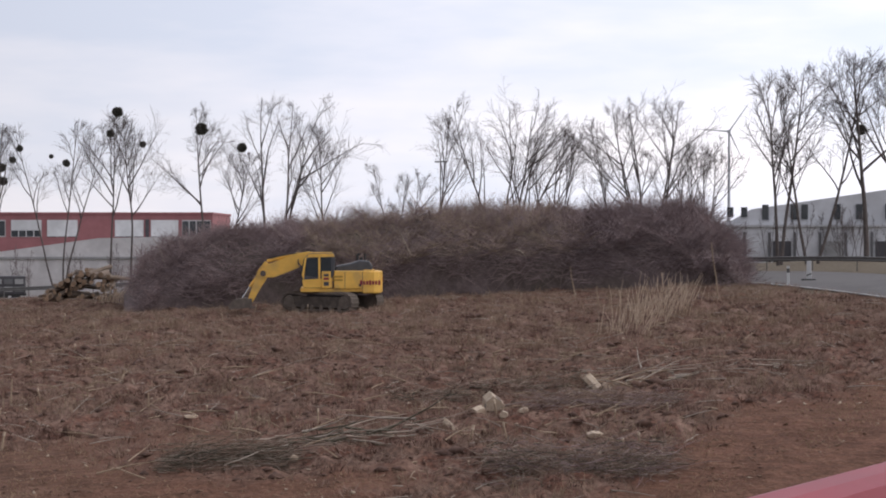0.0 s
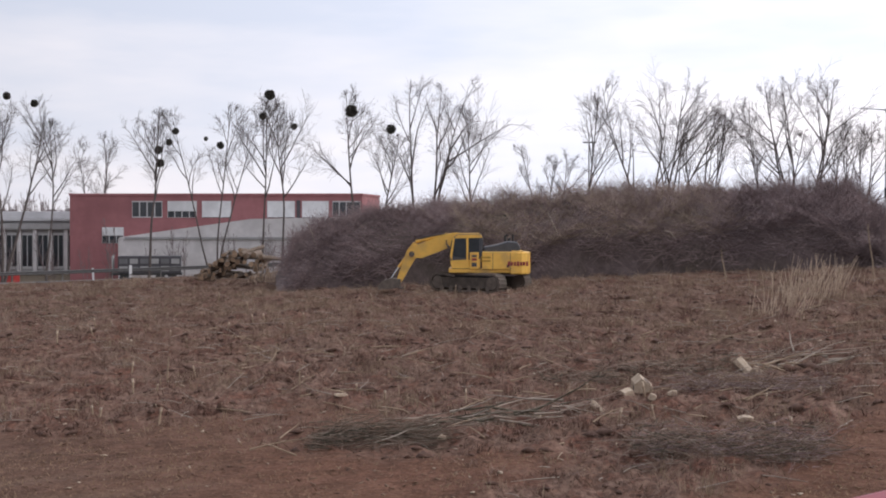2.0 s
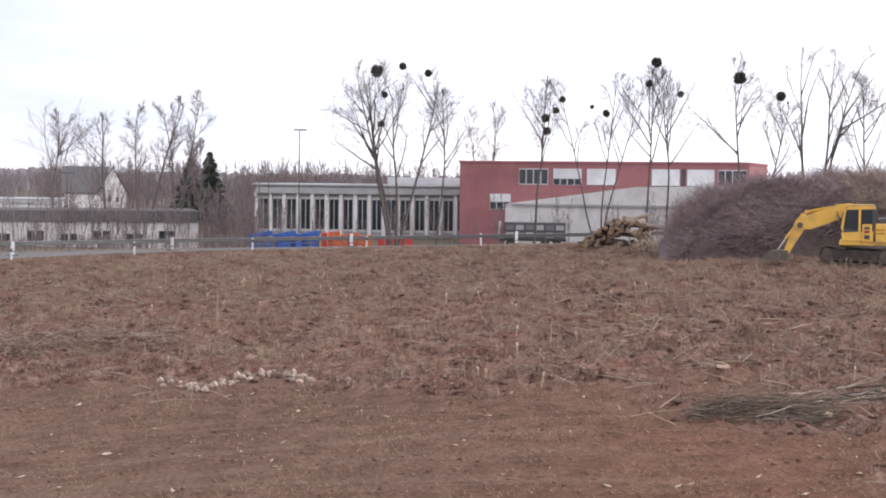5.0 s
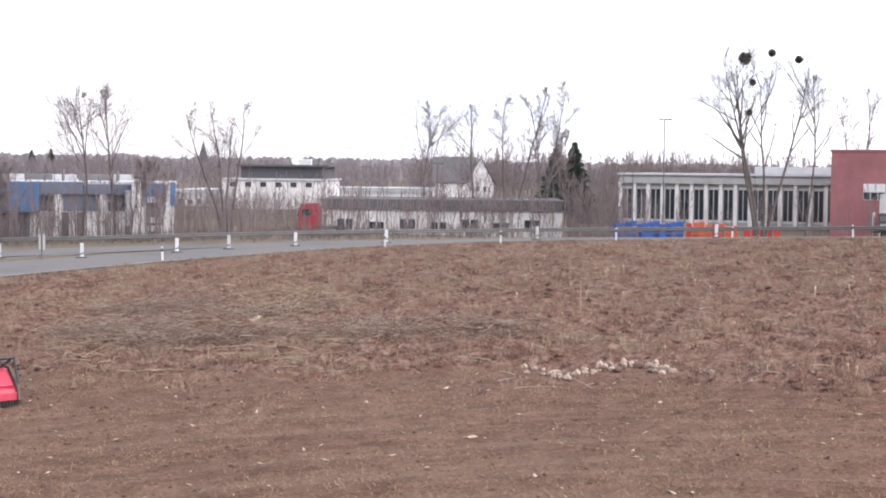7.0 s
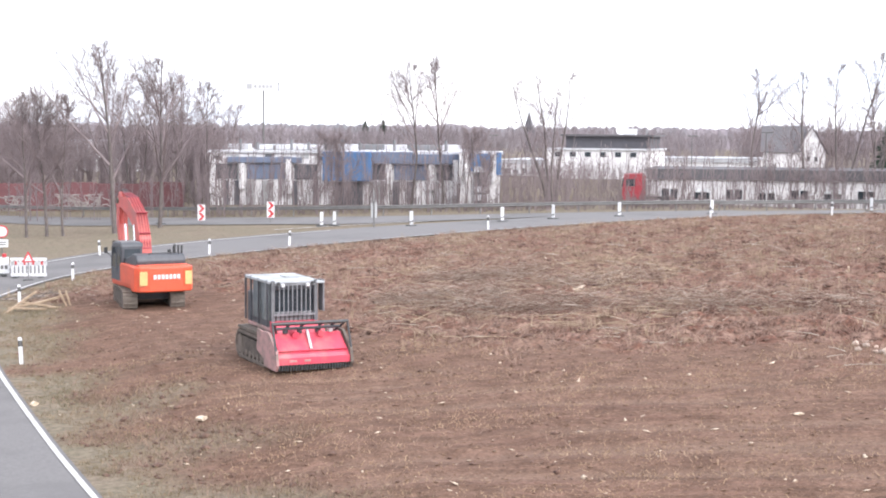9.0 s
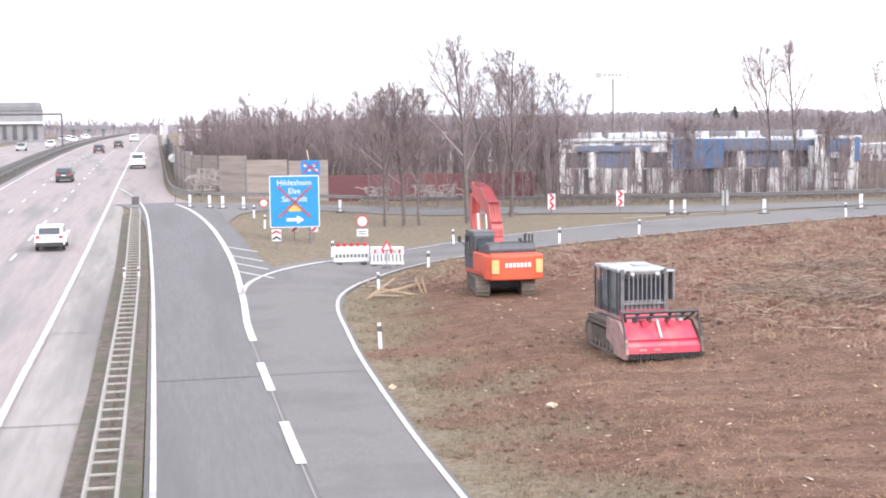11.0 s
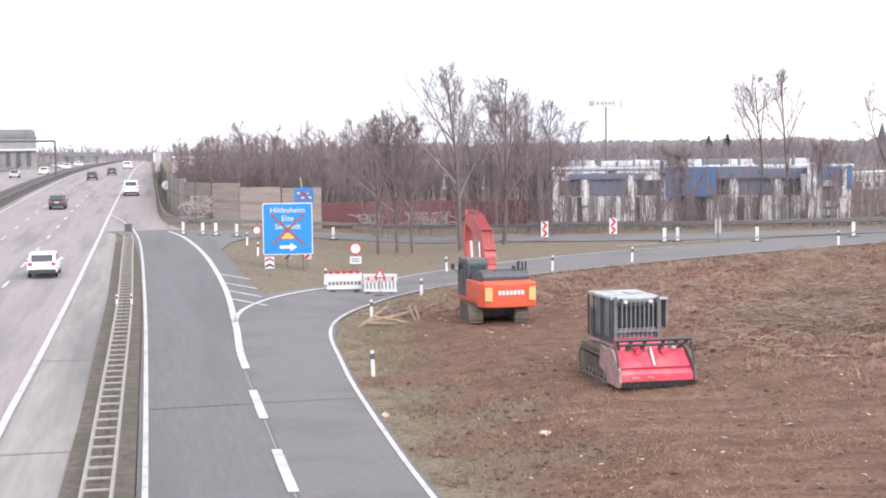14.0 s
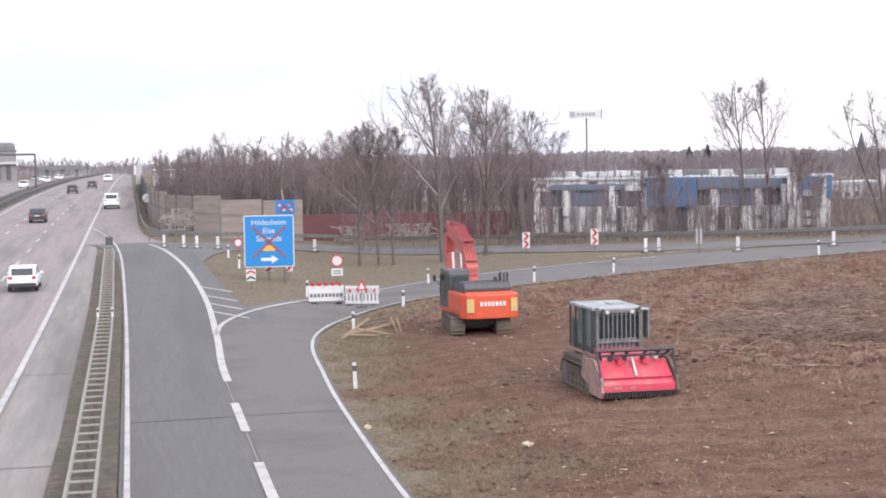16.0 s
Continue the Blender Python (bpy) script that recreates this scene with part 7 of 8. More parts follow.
road_barrier(6.67, 8.05, 87, 87.2, False, "white road-closed barrier with red lamps on top")
road_barrier(8.1, 9.43, 86.6, 86.2, True, "red and white lattice barrier across the ramp")
p = polar(8.75, 85)
t = holder("warning_sign", stand(p.x, p.y, 9), "narrow red and white warning triangle on a stand", "road sign")
Mesh().slab([(-0.35, 1.05), (0.35, 1.05), (0.0, 1.7)], "y", -0.02, 0.02).obj("triangle", M_RED, t)
Mesh().slab([(-0.2, 1.13), (0.2, 1.13), (0.0, 1.5)], "y", -0.03, -0.02).obj("face", M_WHITE, t)
Mesh().tube([(0, 0.03, 0), (0, 0.03, 1.3)], 0.03, 6).obj("post", M_STEEL, t)
Mesh().box(0, 0, 0.05, 0.6, 0.4, 0.1, bevel=0.02).obj("foot", M_BLACK, t)


# ---------------- cars ----------------
def car(x, y, material, label, van=False, turn=90, length=4.4, width=1.82):
    t = holder("car", Matrix.Translation((x, y, float(ground(x, y)) + 0.05)) @ Matrix.Rotation(radians(turn), 4, "Z"), label, "car", "cars on the motorway")
    h = length / 2
    k = 1.28 if van else 1.0
    low = [(-h, 0.32), (h, 0.30), (h, 0.62), (h - 0.15, 0.80 * k), (h - 1.0, 0.95 * k), (-h + 0.05, 1.02 * k), (-h - 0.03, 0.7)]
    b = Mesh().slab(low, "y", -width / 2, width / 2).obj("body", material, t)
    md = b.modifiers.new("bevel", "BEVEL")
    md.width, md.segments = 0.09, 3
    top = [(-h + 0.12, 1.0 * k), (h - 1.15, 0.94 * k), (h - 1.9, 1.50 * k), (h - 2.4, 1.58 * k), (-h + 0.7, 1.60 * k), (-h + 0.3, 1.5 * k)]
    c = Mesh().slab(top, "y", -width / 2 + 0.1, width / 2 - 0.1).obj("roof", material, t)
    md = c.modifiers.new("bevel", "BEVEL")
    md.width, md.segments = 0.09, 3
    Mesh().slab([(-h + 0.10, 1.06 * k), (-h + 0.05, 1.07 * k), (-h + 0.22, 1.46 * k), (-h + 0.28, 1.46 * k)], "y", -width / 2 + 0.26, width / 2 - 0.26).obj("rear_window", M_GLASS, c)
    Mesh().slab([(h - 1.2, 1.0 * k), (h - 1.13, 1.0 * k), (h - 1.83, 1.5 * k), (h - 1.9, 1.48 * k)], "y", -width / 2 + 0.22, width / 2 - 0.22).obj("windscreen", M_GLASS, c)
    for s in (-1, 1):
        y0 = s * (width / 2 - 0.085)
        Mesh().slab([(-h + 0.6, 1.05 * k), (h - 1.5, 1.02 * k), (h - 2.0, 1.46 * k), (-h + 0.75, 1.48 * k)], "y", min(y0, y0 - s * 0.03), max(y0, y0 - s * 0.03)).obj("side_window", M_GLASS, c)
        Mesh().box(-h - 0.02, s * (width / 2 - 0.2), 0.88 * k, 0.06, 0.26, 0.2, bevel=0.02).obj("tail_light", M_RED, b)
        Mesh().box(h - 0.08, s * (width / 2 - 0.25), 0.68, 0.1, 0.34, 0.16, bevel=0.02).obj("headlight", M_WHITE, b)
        Mesh().box(h - 1.55, s * (width / 2 + 0.1), 1.02 * k, 0.12, 0.2, 0.14, bevel=0.03).obj("mirror", material, b)
        for q_ in (-h + 0.85, h - 0.85):
            wl = Mesh().tube([(q_, s * (width / 2 - 0.2), 0.33), (q_, s * (width / 2 + 0.01), 0.33)], 0.33, 18).obj("wheel", M_BLACK, t)
            Mesh().tube([(q_, s * (width / 2), 0.33), (q_, s * (width / 2 + 0.02), 0.33)], 0.2, 14).obj("rim", M_STEEL, wl)
    Mesh().box(-h - 0.04, 0, 0.42, 0.08, width - 0.1, 0.26, bevel=0.03).obj("bumper", M_BLACK, b)
    Mesh().box(-h - 0.06, 0, 0.78, 0.02, 0.5, 0.11).obj("plate", M_WHITE, b)
    return t


M_CARDARK = mat("dark_car_paint", (0.035, 0.032, 0.034), (0.045, 0.042, 0.044), 2, 0.3)
M_CARWHITE = mat("white_car_paint", (0.72, 0.72, 0.72), (0.66, 0.66, 0.66), 2, 0.3)
M_CARSILVER = mat("silver_car_paint", (0.35, 0.36, 0.37), (0.3, 0.31, 0.32), 2, 0.3, metal=0.5)
car(-6.9, 97, M_CARWHITE, "white compact crossover car driving away")
car(-10.4, 170, M_CARDARK, "dark estate car driving away on the middle lane")
car(-2.7, 200, M_CARWHITE, "white van driving away on the merging lane", van=True, length=4.9, width=1.95)
car(-10.5, 272, M_CARDARK, "dark hatchback driving away")
car(-8.0, 310, M_CARDARK, "dark saloon driving away")
car(-6.2, 400, M_CARWHITE, "white box van far along the motorway", van=True, length=5.5, width=2.2)
for i, (x, y) in enumerate([(-23, 330), (-26.5, 300), (-23, 420), (-26, 450), (-30, 480), (-24, 520), (-27, 560)]):
    car(x, y, (M_CARWHITE, M_CARSILVER, M_CARWHITE)[i % 3], "pale car coming along the opposite carriageway", turn=-90)

# ---------------- log pile ----------------
M_LOGEND = mat("sawn_log_end", (0.30, 0.205, 0.13), (0.21, 0.14, 0.09), 5, 0.9, rand=0.35)
M_LOGBARK = mat("log_bark", (0.16, 0.12, 0.09), (0.22, 0.17, 0.13), 4, 0.95, 0.3, 12, rand=0.2)
rng = np.random.default_rng(77)
p0 = polar(58.5, 99)
lp = holder("log_pile", Matrix.Translation(p0) @ Matrix.Rotation(radians(-58.5 - 14), 4, "Z"), "rough pile of cut logs with pale sawn ends", "log pile")
for i in range(95):
    u = rng.uniform(-2.6, 2.4)
    top = 2.0 * max(0.15, 1 - ((u - 0.2) / 3.0) ** 2) + 0.15
    z = rng.uniform(0.1, top)
    r = rng.uniform(0.08, 0.2)
    ln_ = rng.uniform(1.6, 3.2)
    yv = rng.uniform(-0.35, 0.3) - 0.35 * (1 - z / 2.3)
    m = Matrix.Translation((u, yv, z)) @ Matrix.Rotation(rng.normal(0, 0.22), 4, "Z") @ Matrix.Rotation(rng.normal(0, 0.10), 4, "X")
    lg = Mesh().tube([(0, 0, 0), (0.02, ln_ / 2, 0.02), (0, ln_, 0)], r, 9, r * 0.85).obj("log", M_LOGBARK, lp, m=m)
    Mesh().tube([(0, -0.012, 0), (0, 0.01, 0)], r * 0.96, 9).obj("sawn_end", M_LOGEND, lg)

# ---------------- bridge under the eye ----------------
B103 = Matrix.Rotation(radians(-24.2), 4, "Z")
br = holder("bridge_railing", B103, "red painted steel bridge railing", "railing")
Mesh().box(10, 0.52, H - 0.247, 60, 0.06, 0.12, bevel=0.02).obj("handrail", M_RAILRED, br)
for x in np.arange(-18, 41, 2.0):
    Mesh().box(x + 1.0, 0.52, H - 0.87, 0.06, 0.05, 1.1).obj("post", M_RAILRED, br)
for z in (0.5, 0.75, 1.0, 1.25):
    Mesh().box(10, 0.52, H - 0.26 - z * 0.85, 60, 0.03, 0.03).obj("bar", M_RAILRED, br)
deck = Mesh().box(10, -4.3, H - 1.75, 70, 10.0, 0.5).obj("bridge_deck", M_ASPHALT, m=B103)
tagged(deck, "asphalt-topped concrete bridge deck", "bridge deck", kind="structure")


# ---------------- the field's litter ----------------
GZ = gz.reshape(len(rads), len(azs))
ZONE = rough_zone.reshape(GZ.shape)
FLD = (fld & (dl > 0.8)).reshape(GZ.shape)
VRG = verge.reshape(GZ.shape)


def cell(x, y):
    a, r = np.arctan2(x, y), np.hypot(x, y)
    return np.clip(np.searchsorted(rads, r) - 1, 0, len(rads) - 2), np.clip(np.searchsorted(azs, a) - 1, 0, len(azs) - 2), a, r


def land(x, y):
    """Height of the rough ground."""
    i, j, a, r = cell(np.asarray(x, float), np.asarray(y, float))
    u, v_ = (r - rads[i]) / (rads[i + 1] - rads[i]), (a - azs[j]) / (azs[j + 1] - azs[j])
    return (GZ[i, j] * (1 - u) + GZ[i + 1, j] * u) * (1 - v_) + (GZ[i, j + 1] * (1 - u) + GZ[i + 1, j + 1] * u) * v_


def on_land(x, y, up=0.0):
    return Vector((x, y, float(land(x, y)) + up))


def spots(seed, n, az0, az1, d0, d1, keep):
    """n random places of the field, evenly spread, kept by the chance keep(rough, verge)."""
    rng = np.random.default_rng(seed)
    a = np.radians(rng.uniform(az0, az1, n * 4))
    d = np.sqrt(rng.uniform(d0 * d0, d1 * d1, n * 4))
    x, y = d * np.sin(a), d * np.cos(a)
    i, j, _, _ = cell(x, y)
    patch = np.array([noise.noise((p * 0.35, q_ * 0.35, 9.0)) for p, q_ in zip(x, y)])
    ok = FLD[i, j] & (rng.uniform(size=len(x)) < keep(ZONE[i, j], VRG[i, j], patch))
    return x[ok][:n], y[ok][:n], rng


def blades(name, seed, n, area, keep, h0, h1, per, wide, lean, material, label, category, clump=0.09):
    x, y, rng = spots(seed, n, *area, keep)
    m = len(x)
    z = land(x, y)
    bx = np.repeat(x, per) + rng.normal(0, clump, m * per)
    by = np.repeat(y, per) + rng.normal(0, clump, m * per)
    bz = np.repeat(z, per) - 0.03
    h = rng.uniform(h0, h1, m * per) * np.repeat(rng.uniform(0.5, 1.2, m), per)
    a = rng.uniform(0, 6.28, m * per)
    t = rng.uniform(0, 6.28, m * per)
    l = np.abs(rng.normal(0, lean, m * per)) * h
    p0 = np.stack([bx + np.cos(a) * wide, by + np.sin(a) * wide, bz], 1)
    p1 = np.stack([bx - np.cos(a) * wide, by - np.sin(a) * wide, bz], 1)
    p2 = np.stack([bx + np.cos(t) * l, by + np.sin(t) * l, bz + h], 1)
    v = np.stack([p0, p1, p2], 1).reshape(-1, 3)
    return tagged(raw_obj(name, v, np.arange(len(v)).reshape(-1, 3), material), label, category, kind="stuff")


OCTA = np.array([(1, 0, 0), (0, 1, 0), (-1, 0, 0), (0, -1, 0), (0, 0, 1), (0, 0, -1)], float)
OF = np.array([(0, 1, 4), (1, 2, 4), (2, 3, 4), (3, 0, 4), (1, 0, 5), (2, 1, 5), (3, 2, 5), (0, 3, 5)])


def lumps(name, seed, n, area, keep, r0, r1, flat, long_, material, label, category, up=0.2):
    """Uneven small lumps: clods, chips and the like."""
    x, y, rng = spots(seed, n, *area, keep)
    m = len(x)
    r = r0 + (r1 - r0) * rng.uniform(size=m) ** 2.5
    v = OCTA[None] * rng.uniform(0.6, 1.35, (m, 6, 1))
    v = v * np.stack([r * long_, r, r * flat], 1)[:, None]
    a = rng.uniform(0, 6.28, m)[:, None]
    t = rng.normal(0, 0.25, m)[:, None]
    v[..., 2] += t * v[..., 0]
    vx, vy = v[..., 0] * np.cos(a) - v[..., 1] * np.sin(a), v[..., 0] * np.sin(a) + v[..., 1] * np.cos(a)
    v = np.stack([vx + x[:, None], vy + y[:, None], v[..., 2] + (land(x, y) + r * flat * up)[:, None]], -1).reshape(-1, 3)
    f = (np.arange(m) * 6)[:, None, None] + OF[None]
    return tagged(raw_obj(name, v, f.reshape(-1, 3), material), label, category, kind="stuff")


M_STRAW = mat("dry_grass", (0.245, 0.168, 0.125), (0.158, 0.102, 0.074), 1.5, 0.95, spot=(0.135, 0.086, 0.058), spot_scale=0.4)
M_PALESTRAW = mat("pale_dry_grass", (0.34, 0.26, 0.18), (0.24, 0.175, 0.115), 2, 0.95)
M_VERGEGRASS = mat("verge_grass", (0.16, 0.122, 0.076), (0.215, 0.16, 0.102), 0.8, 0.95, spot=(0.125, 0.105, 0.06), spot_scale=0.3)
M_FIBRE = mat("ochre_straw", (0.26, 0.17, 0.10), (0.35, 0.25, 0.16), 2, 0.95)
M_GREYGRASS = mat("grey_dead_stalks", (0.175, 0.115, 0.085), (0.27, 0.185, 0.14), 1.2, 0.95)
M_TUSSOCK = mat("matted_grass", (0.29, 0.195, 0.15), (0.18, 0.115, 0.086), 0.9, 0.95)
M_DARKTUSSOCK = mat("torn_roots", (0.085, 0.045, 0.033), (0.15, 0.083, 0.06), 0.9, 0.95)
M_PALEBROWN = mat("pale_brown_grass", (0.33, 0.225, 0.165), (0.23, 0.15, 0.11), 0.9, 0.95)
M_OLIVEGRASS = mat("olive_brown_grass", (0.24, 0.19, 0.13), (0.17, 0.128, 0.088), 0.6, 0.95)
M_CLOD = mat("soil_clod", (0.066, 0.036, 0.026), (0.145, 0.083, 0.058), 2, 0.95, 0.4, 12)
M_MULCH = mat("wood_mulch", (0.20, 0.125, 0.08), (0.12, 0.072, 0.045), 4, 0.95)
ALL = (6, 92, 26, 112)
blades("dry_grass", 31, 52000, ALL, lambda r, g, p: r * np.clip(0.5 + 1.5 * p, 0.06, 1), 0.05, 0.24, 5, 0.014, 1.3, M_STRAW, "short dead brown grass over the stubble field", "grass")
blades("dry_grass", 32, 9000, ALL, lambda r, g, p: r * np.clip(0.06 + p * 2.0, 0, 1), 0.15, 0.6, 6, 0.012, 0.5, M_PALESTRAW, "pale tufts of standing dry grass", "grass")
blades("verge_grass", 33, 15000, (5, 30, 26, 90), lambda r, g, p: g, 0.05, 0.18, 6, 0.014, 0.7, M_VERGEGRASS, "short yellow-green grass on the verge", "grass")
blades("dry_grass", 34, 900, (58, 92, 64, 82), lambda r, g, p: r * np.clip(0.4 + 1.5 * p, 0, 1), 0.12, 0.55, 6, 0.012, 0.4, M_PALESTRAW, "fringe of tall straw before the brush heap", "grass")
lumps("soil_clods", 35, 13500, ALL, lambda r, g, p: np.maximum(r, 1.6 * g * (1 - g)) * np.clip(0.3 - 2.2 * p, 0.06, 1), 0.03, 0.17, 0.6, 1.4, M_CLOD, "dark broken soil clods and root lumps", "clods")
lumps("soil_clods", 46, 1300, (7, 30, 24, 62), lambda r, g, p: 3.6 * g * (1 - g) + 0.12, 0.03, 0.12, 0.6, 1.3, M_CLOD, "brown broken clods along the verge", "clods")
blades("dry_grass", 47, 5000, (7, 30, 24, 62), lambda r, g, p: (3.2 * g * (1 - g) + 0.05) * np.clip(0.5 + p, 0.1, 1), 0.06, 0.3, 5, 0.014, 1.0, M_STRAW, "dead brown grass over the edge of the verge", "grass")
blades("straw_fibres", 48, 30000, (8, 92, 26, 54), lambda r, g, p: (1 - r) * (1 - 0.7 * g) * np.clip(0.45 + 1.2 * p, 0.05, 1), 0.03, 0.12, 2, 0.013, 1.2, M_FIBRE, "short ochre straw fibres standing in the mulched soil", "straw")
blades("dry_grass", 49, 16000, ALL, lambda r, g, p: r * np.clip(0.2 - 1.6 * p, 0.04, 1), 0.08, 0.3, 5, 0.014, 1.0, M_GREYGRASS, "grey-brown dead weed stalks over the stubble", "grass")
blades("tussocks", 51, 3200, ALL, lambda r, g, p: r * np.clip(0.55 + 0.8 * p, 0.1, 1), 0.12, 0.34, 26, 0.02, 1.1, M_TUSSOCK, "matted brown grass tussocks over the stubble", "grass", clump=0.17)
blades("tussocks", 52, 2200, ALL, lambda r, g, p: r * np.clip(0.5 - 0.8 * p, 0.1, 1), 0.12, 0.32, 24, 0.02, 1.1, M_DARKTUSSOCK, "dark root tussocks torn out of the soil", "grass", clump=0.19)
blades("dry_grass", 53, 11000, (55, 92, 56, 88), lambda r, g, p: r * np.clip(0.5 + p, 0.1, 1), 0.08, 0.3, 5, 0.016, 0.9, M_PALEBROWN, "pale brown dry grass towards the brush heap", "grass")
blades("dry_grass", 54, 9000, (24, 62, 70, 98), lambda r, g, p: r * np.clip(0.6 + p, 0.1, 1), 0.06, 0.26, 5, 0.016, 0.9, M_OLIVEGRASS, "olive-brown grass inside the bend of the ramp", "grass")
lumps("soil_clods", 36, 2500, ALL, lambda r, g, p: (1 - r) * (1 - 0.6 * g), 0.02, 0.07, 0.5, 1.4, M_CLOD, "small soil crumbs on the mulched ground", "clods")
lumps("wood_chips", 37, 16000, ALL, lambda r, g, p: (1 - r) * (1 - 0.8 * g), 0.015, 0.07, 0.3, 2.4, M_MULCH, "brown shredded wood mulch", "wood chips")
lumps("wood_chips", 38, 3400, ALL, lambda r, g, p: 1 - 0.6 * g, 0.015, 0.075, 0.35, 2.2, M_CHIP, "scattered pale wood chips", "wood chips", up=0.6)


def stick_mesh(seed, n, area, keep, l0, l1, r, material, label):
    x, y, rng = spots(seed, n, *area, keep)
    segs = []
    for px, py in zip(x, y):
        a, ln_ = rng.uniform(0, 6.28), rng.uniform(l0, l1)
        p = np.array([px, py, float(land(px, py)) + 0.05])
        tilt = abs(rng.normal(0, 0.18))
        d = np.array([math.cos(a), math.sin(a), tilt])
        for k in range(3):
            q_ = p + d * ln_ / 3
            segs.append((p, q_, r * (1 - 0.2 * k), r * (0.8 - 0.2 * k)))
            p, d = q_, d + np.array([*rng.normal(0, 0.18, 2), -0.05])
    v, f = tubes(segs, 4)
    return tagged(raw_obj("fallen_twigs", v, f, material), label, "twigs", kind="stuff")


stick_mesh(39, 2200, ALL, lambda r, g, p: r * np.clip(0.5 + p, 0.1, 1), 0.3, 1.3, 0.016, M_WOODGREY, "grey broken twigs lying over the field")
stick_mesh(40, 420, (22, 34, 52, 76), lambda r, g, p: r * np.clip(0.5 + p, 0.1, 1), 0.4, 1.6, 0.022, M_PALESTRAW, "pale broken branches lying in the stubble")

stick_mesh(55, 260, (58, 84, 35, 64), lambda r, g, p: np.clip(r + 0.04, 0, 1), 0.3, 1.5, 0.026, M_PALESTRAW, "pale broken branches lying across the rough soil")
stick_mesh(56, 160, (22, 60, 44, 80), lambda r, g, p: r, 0.3, 1.2, 0.022, M_PALESTRAW, "pale broken branches lying across the stubble")
lumps("root_clumps", 57, 420, (56, 85, 34, 74), lambda r, g, p: r * np.clip(0.5 - p, 0.1, 1), 0.10, 0.30, 0.6, 1.5, M_CLOD, "dark torn root clumps in the rough soil", "clods")
lumps("root_clumps", 58, 420, (20, 58, 46, 84), lambda r, g, p: r * np.clip(0.5 - p, 0.1, 1), 0.08, 0.26, 0.6, 1.5, M_CLOD, "dark torn root clumps in the stubble", "clods")


# ---------------- single pieces on the field ----------------
def brush_pile(az, d, length, width, height, n, turn, seed, mats, label, r=0.012, curve=0.17, piece=(0.12, 0.42), any_way=0.0):
    """A low pile of cut branches that lie roughly one way."""
    rng = np.random.default_rng(seed)
    p = polar(az, d)
    p = on_land(p.x, p.y)
    t = holder("branch_pile", Matrix.Translation(p) @ Matrix.Rotation(radians(turn), 4, "Z"), label, "branch pile", "piles of cut branches")
    for k, mt in enumerate(mats):
        segs = []
        for _ in range(n // len(mats)):
            u, v_ = rng.uniform(-0.5, 0.35) * length, rng.normal(0, 0.3) * width
            h = abs(rng.normal(0, 0.5)) * height * max(0.1, 1 - (abs(v_) / width) ** 2)
            w = t.matrix_basis @ Vector((u, v_, 0))
            q_ = np.array([u, v_, float(land(w.x, w.y)) - p.z + 0.03 + h])
            d_ = np.array([1, rng.normal(0, 0.38 if width < 1.5 else 0.9), rng.normal(0.03, 0.15)])
            if rng.uniform() < any_way:
                d_[:2] = rng.normal(0, 0.8, 2)
            ln_ = length * rng.uniform(*piece)
            rr = r * rng.uniform(0.6, 1.9)
            for s in range(4):
                e = q_ + d_ * ln_ / 4
                segs.append((q_, e, rr * (1 - 0.2 * s), rr * (0.8 - 0.2 * s)))
                q_, d_ = e, d_ + rng.normal(0, curve, 3)
        v, f = tubes(segs, 4)
        o = raw_obj("brushwood", v, f, mt, t)
        o["kind"] = "stuff"
    return t


M_GREENTWIG = mat("greenish_twigs", (0.062, 0.055, 0.036), (0.12, 0.104, 0.072), 1.5, 0.95)
M_GREYBRUSH = mat("grey_brush", (0.20, 0.155, 0.122), (0.34, 0.27, 0.215), 1.2, 0.95)
brush_pile(64.0, 38.6, 4.0, 1.1, 0.4, 800, -64 - 1, 1, [M_GREENTWIG, M_GREYBRUSH, M_STRAW], "low pile of greenish cut branches on the soil", r=0.008)
brush_pile(69.0, 40.4, 5.2, 1.1, 0.25, 66, -69 + 8, 2, [M_WOODGREY, M_GREENTWIG, M_GREYBRUSH], "loose grey branches drawn across the soil", r=0.024, curve=0.1, piece=(0.1, 0.5), any_way=0.3)
brush_pile(78.2, 36.0, 5.5, 2.0, 0.6, 1300, -77, 3, [M_GREYBRUSH, M_STRAW, M_GREENTWIG, M_BRUSH_A], "wide low mound of grey-brown brush", r=0.007, curve=0.3, piece=(0.05, 0.16), any_way=0.7)
brush_pile(79.0, 44.0, 5.5, 1.8, 0.4, 700, -79, 9, [M_GREYBRUSH, M_STRAW, M_BRUSH_A], "low mound of grey-brown brush", r=0.007, curve=0.3, piece=(0.05, 0.18), any_way=0.7)
brush_pile(74.5, 46.5, 7.0, 1.6, 0.3, 420, -74 + 6, 10, [M_GREYBRUSH, M_STRAW, M_GREENTWIG], "flat drift of cut twigs", r=0.008, curve=0.25, piece=(0.05, 0.2), any_way=0.5)
brush_pile(79.8, 47.5, 4.5, 0.9, 0.2, 24, -79 + 20, 4, [M_WOODGREY, M_PALESTRAW], "pale broken branches beside the brush", r=0.02)
brush_pile(82.0, 49.5, 8.0, 0.8, 0.2, 24, -82 + 12, 11, [M_WOODGREY, M_GREYBRUSH], "long pale branches beside the reeds", r=0.024, curve=0.1, piece=(0.1, 0.5), any_way=0.2)
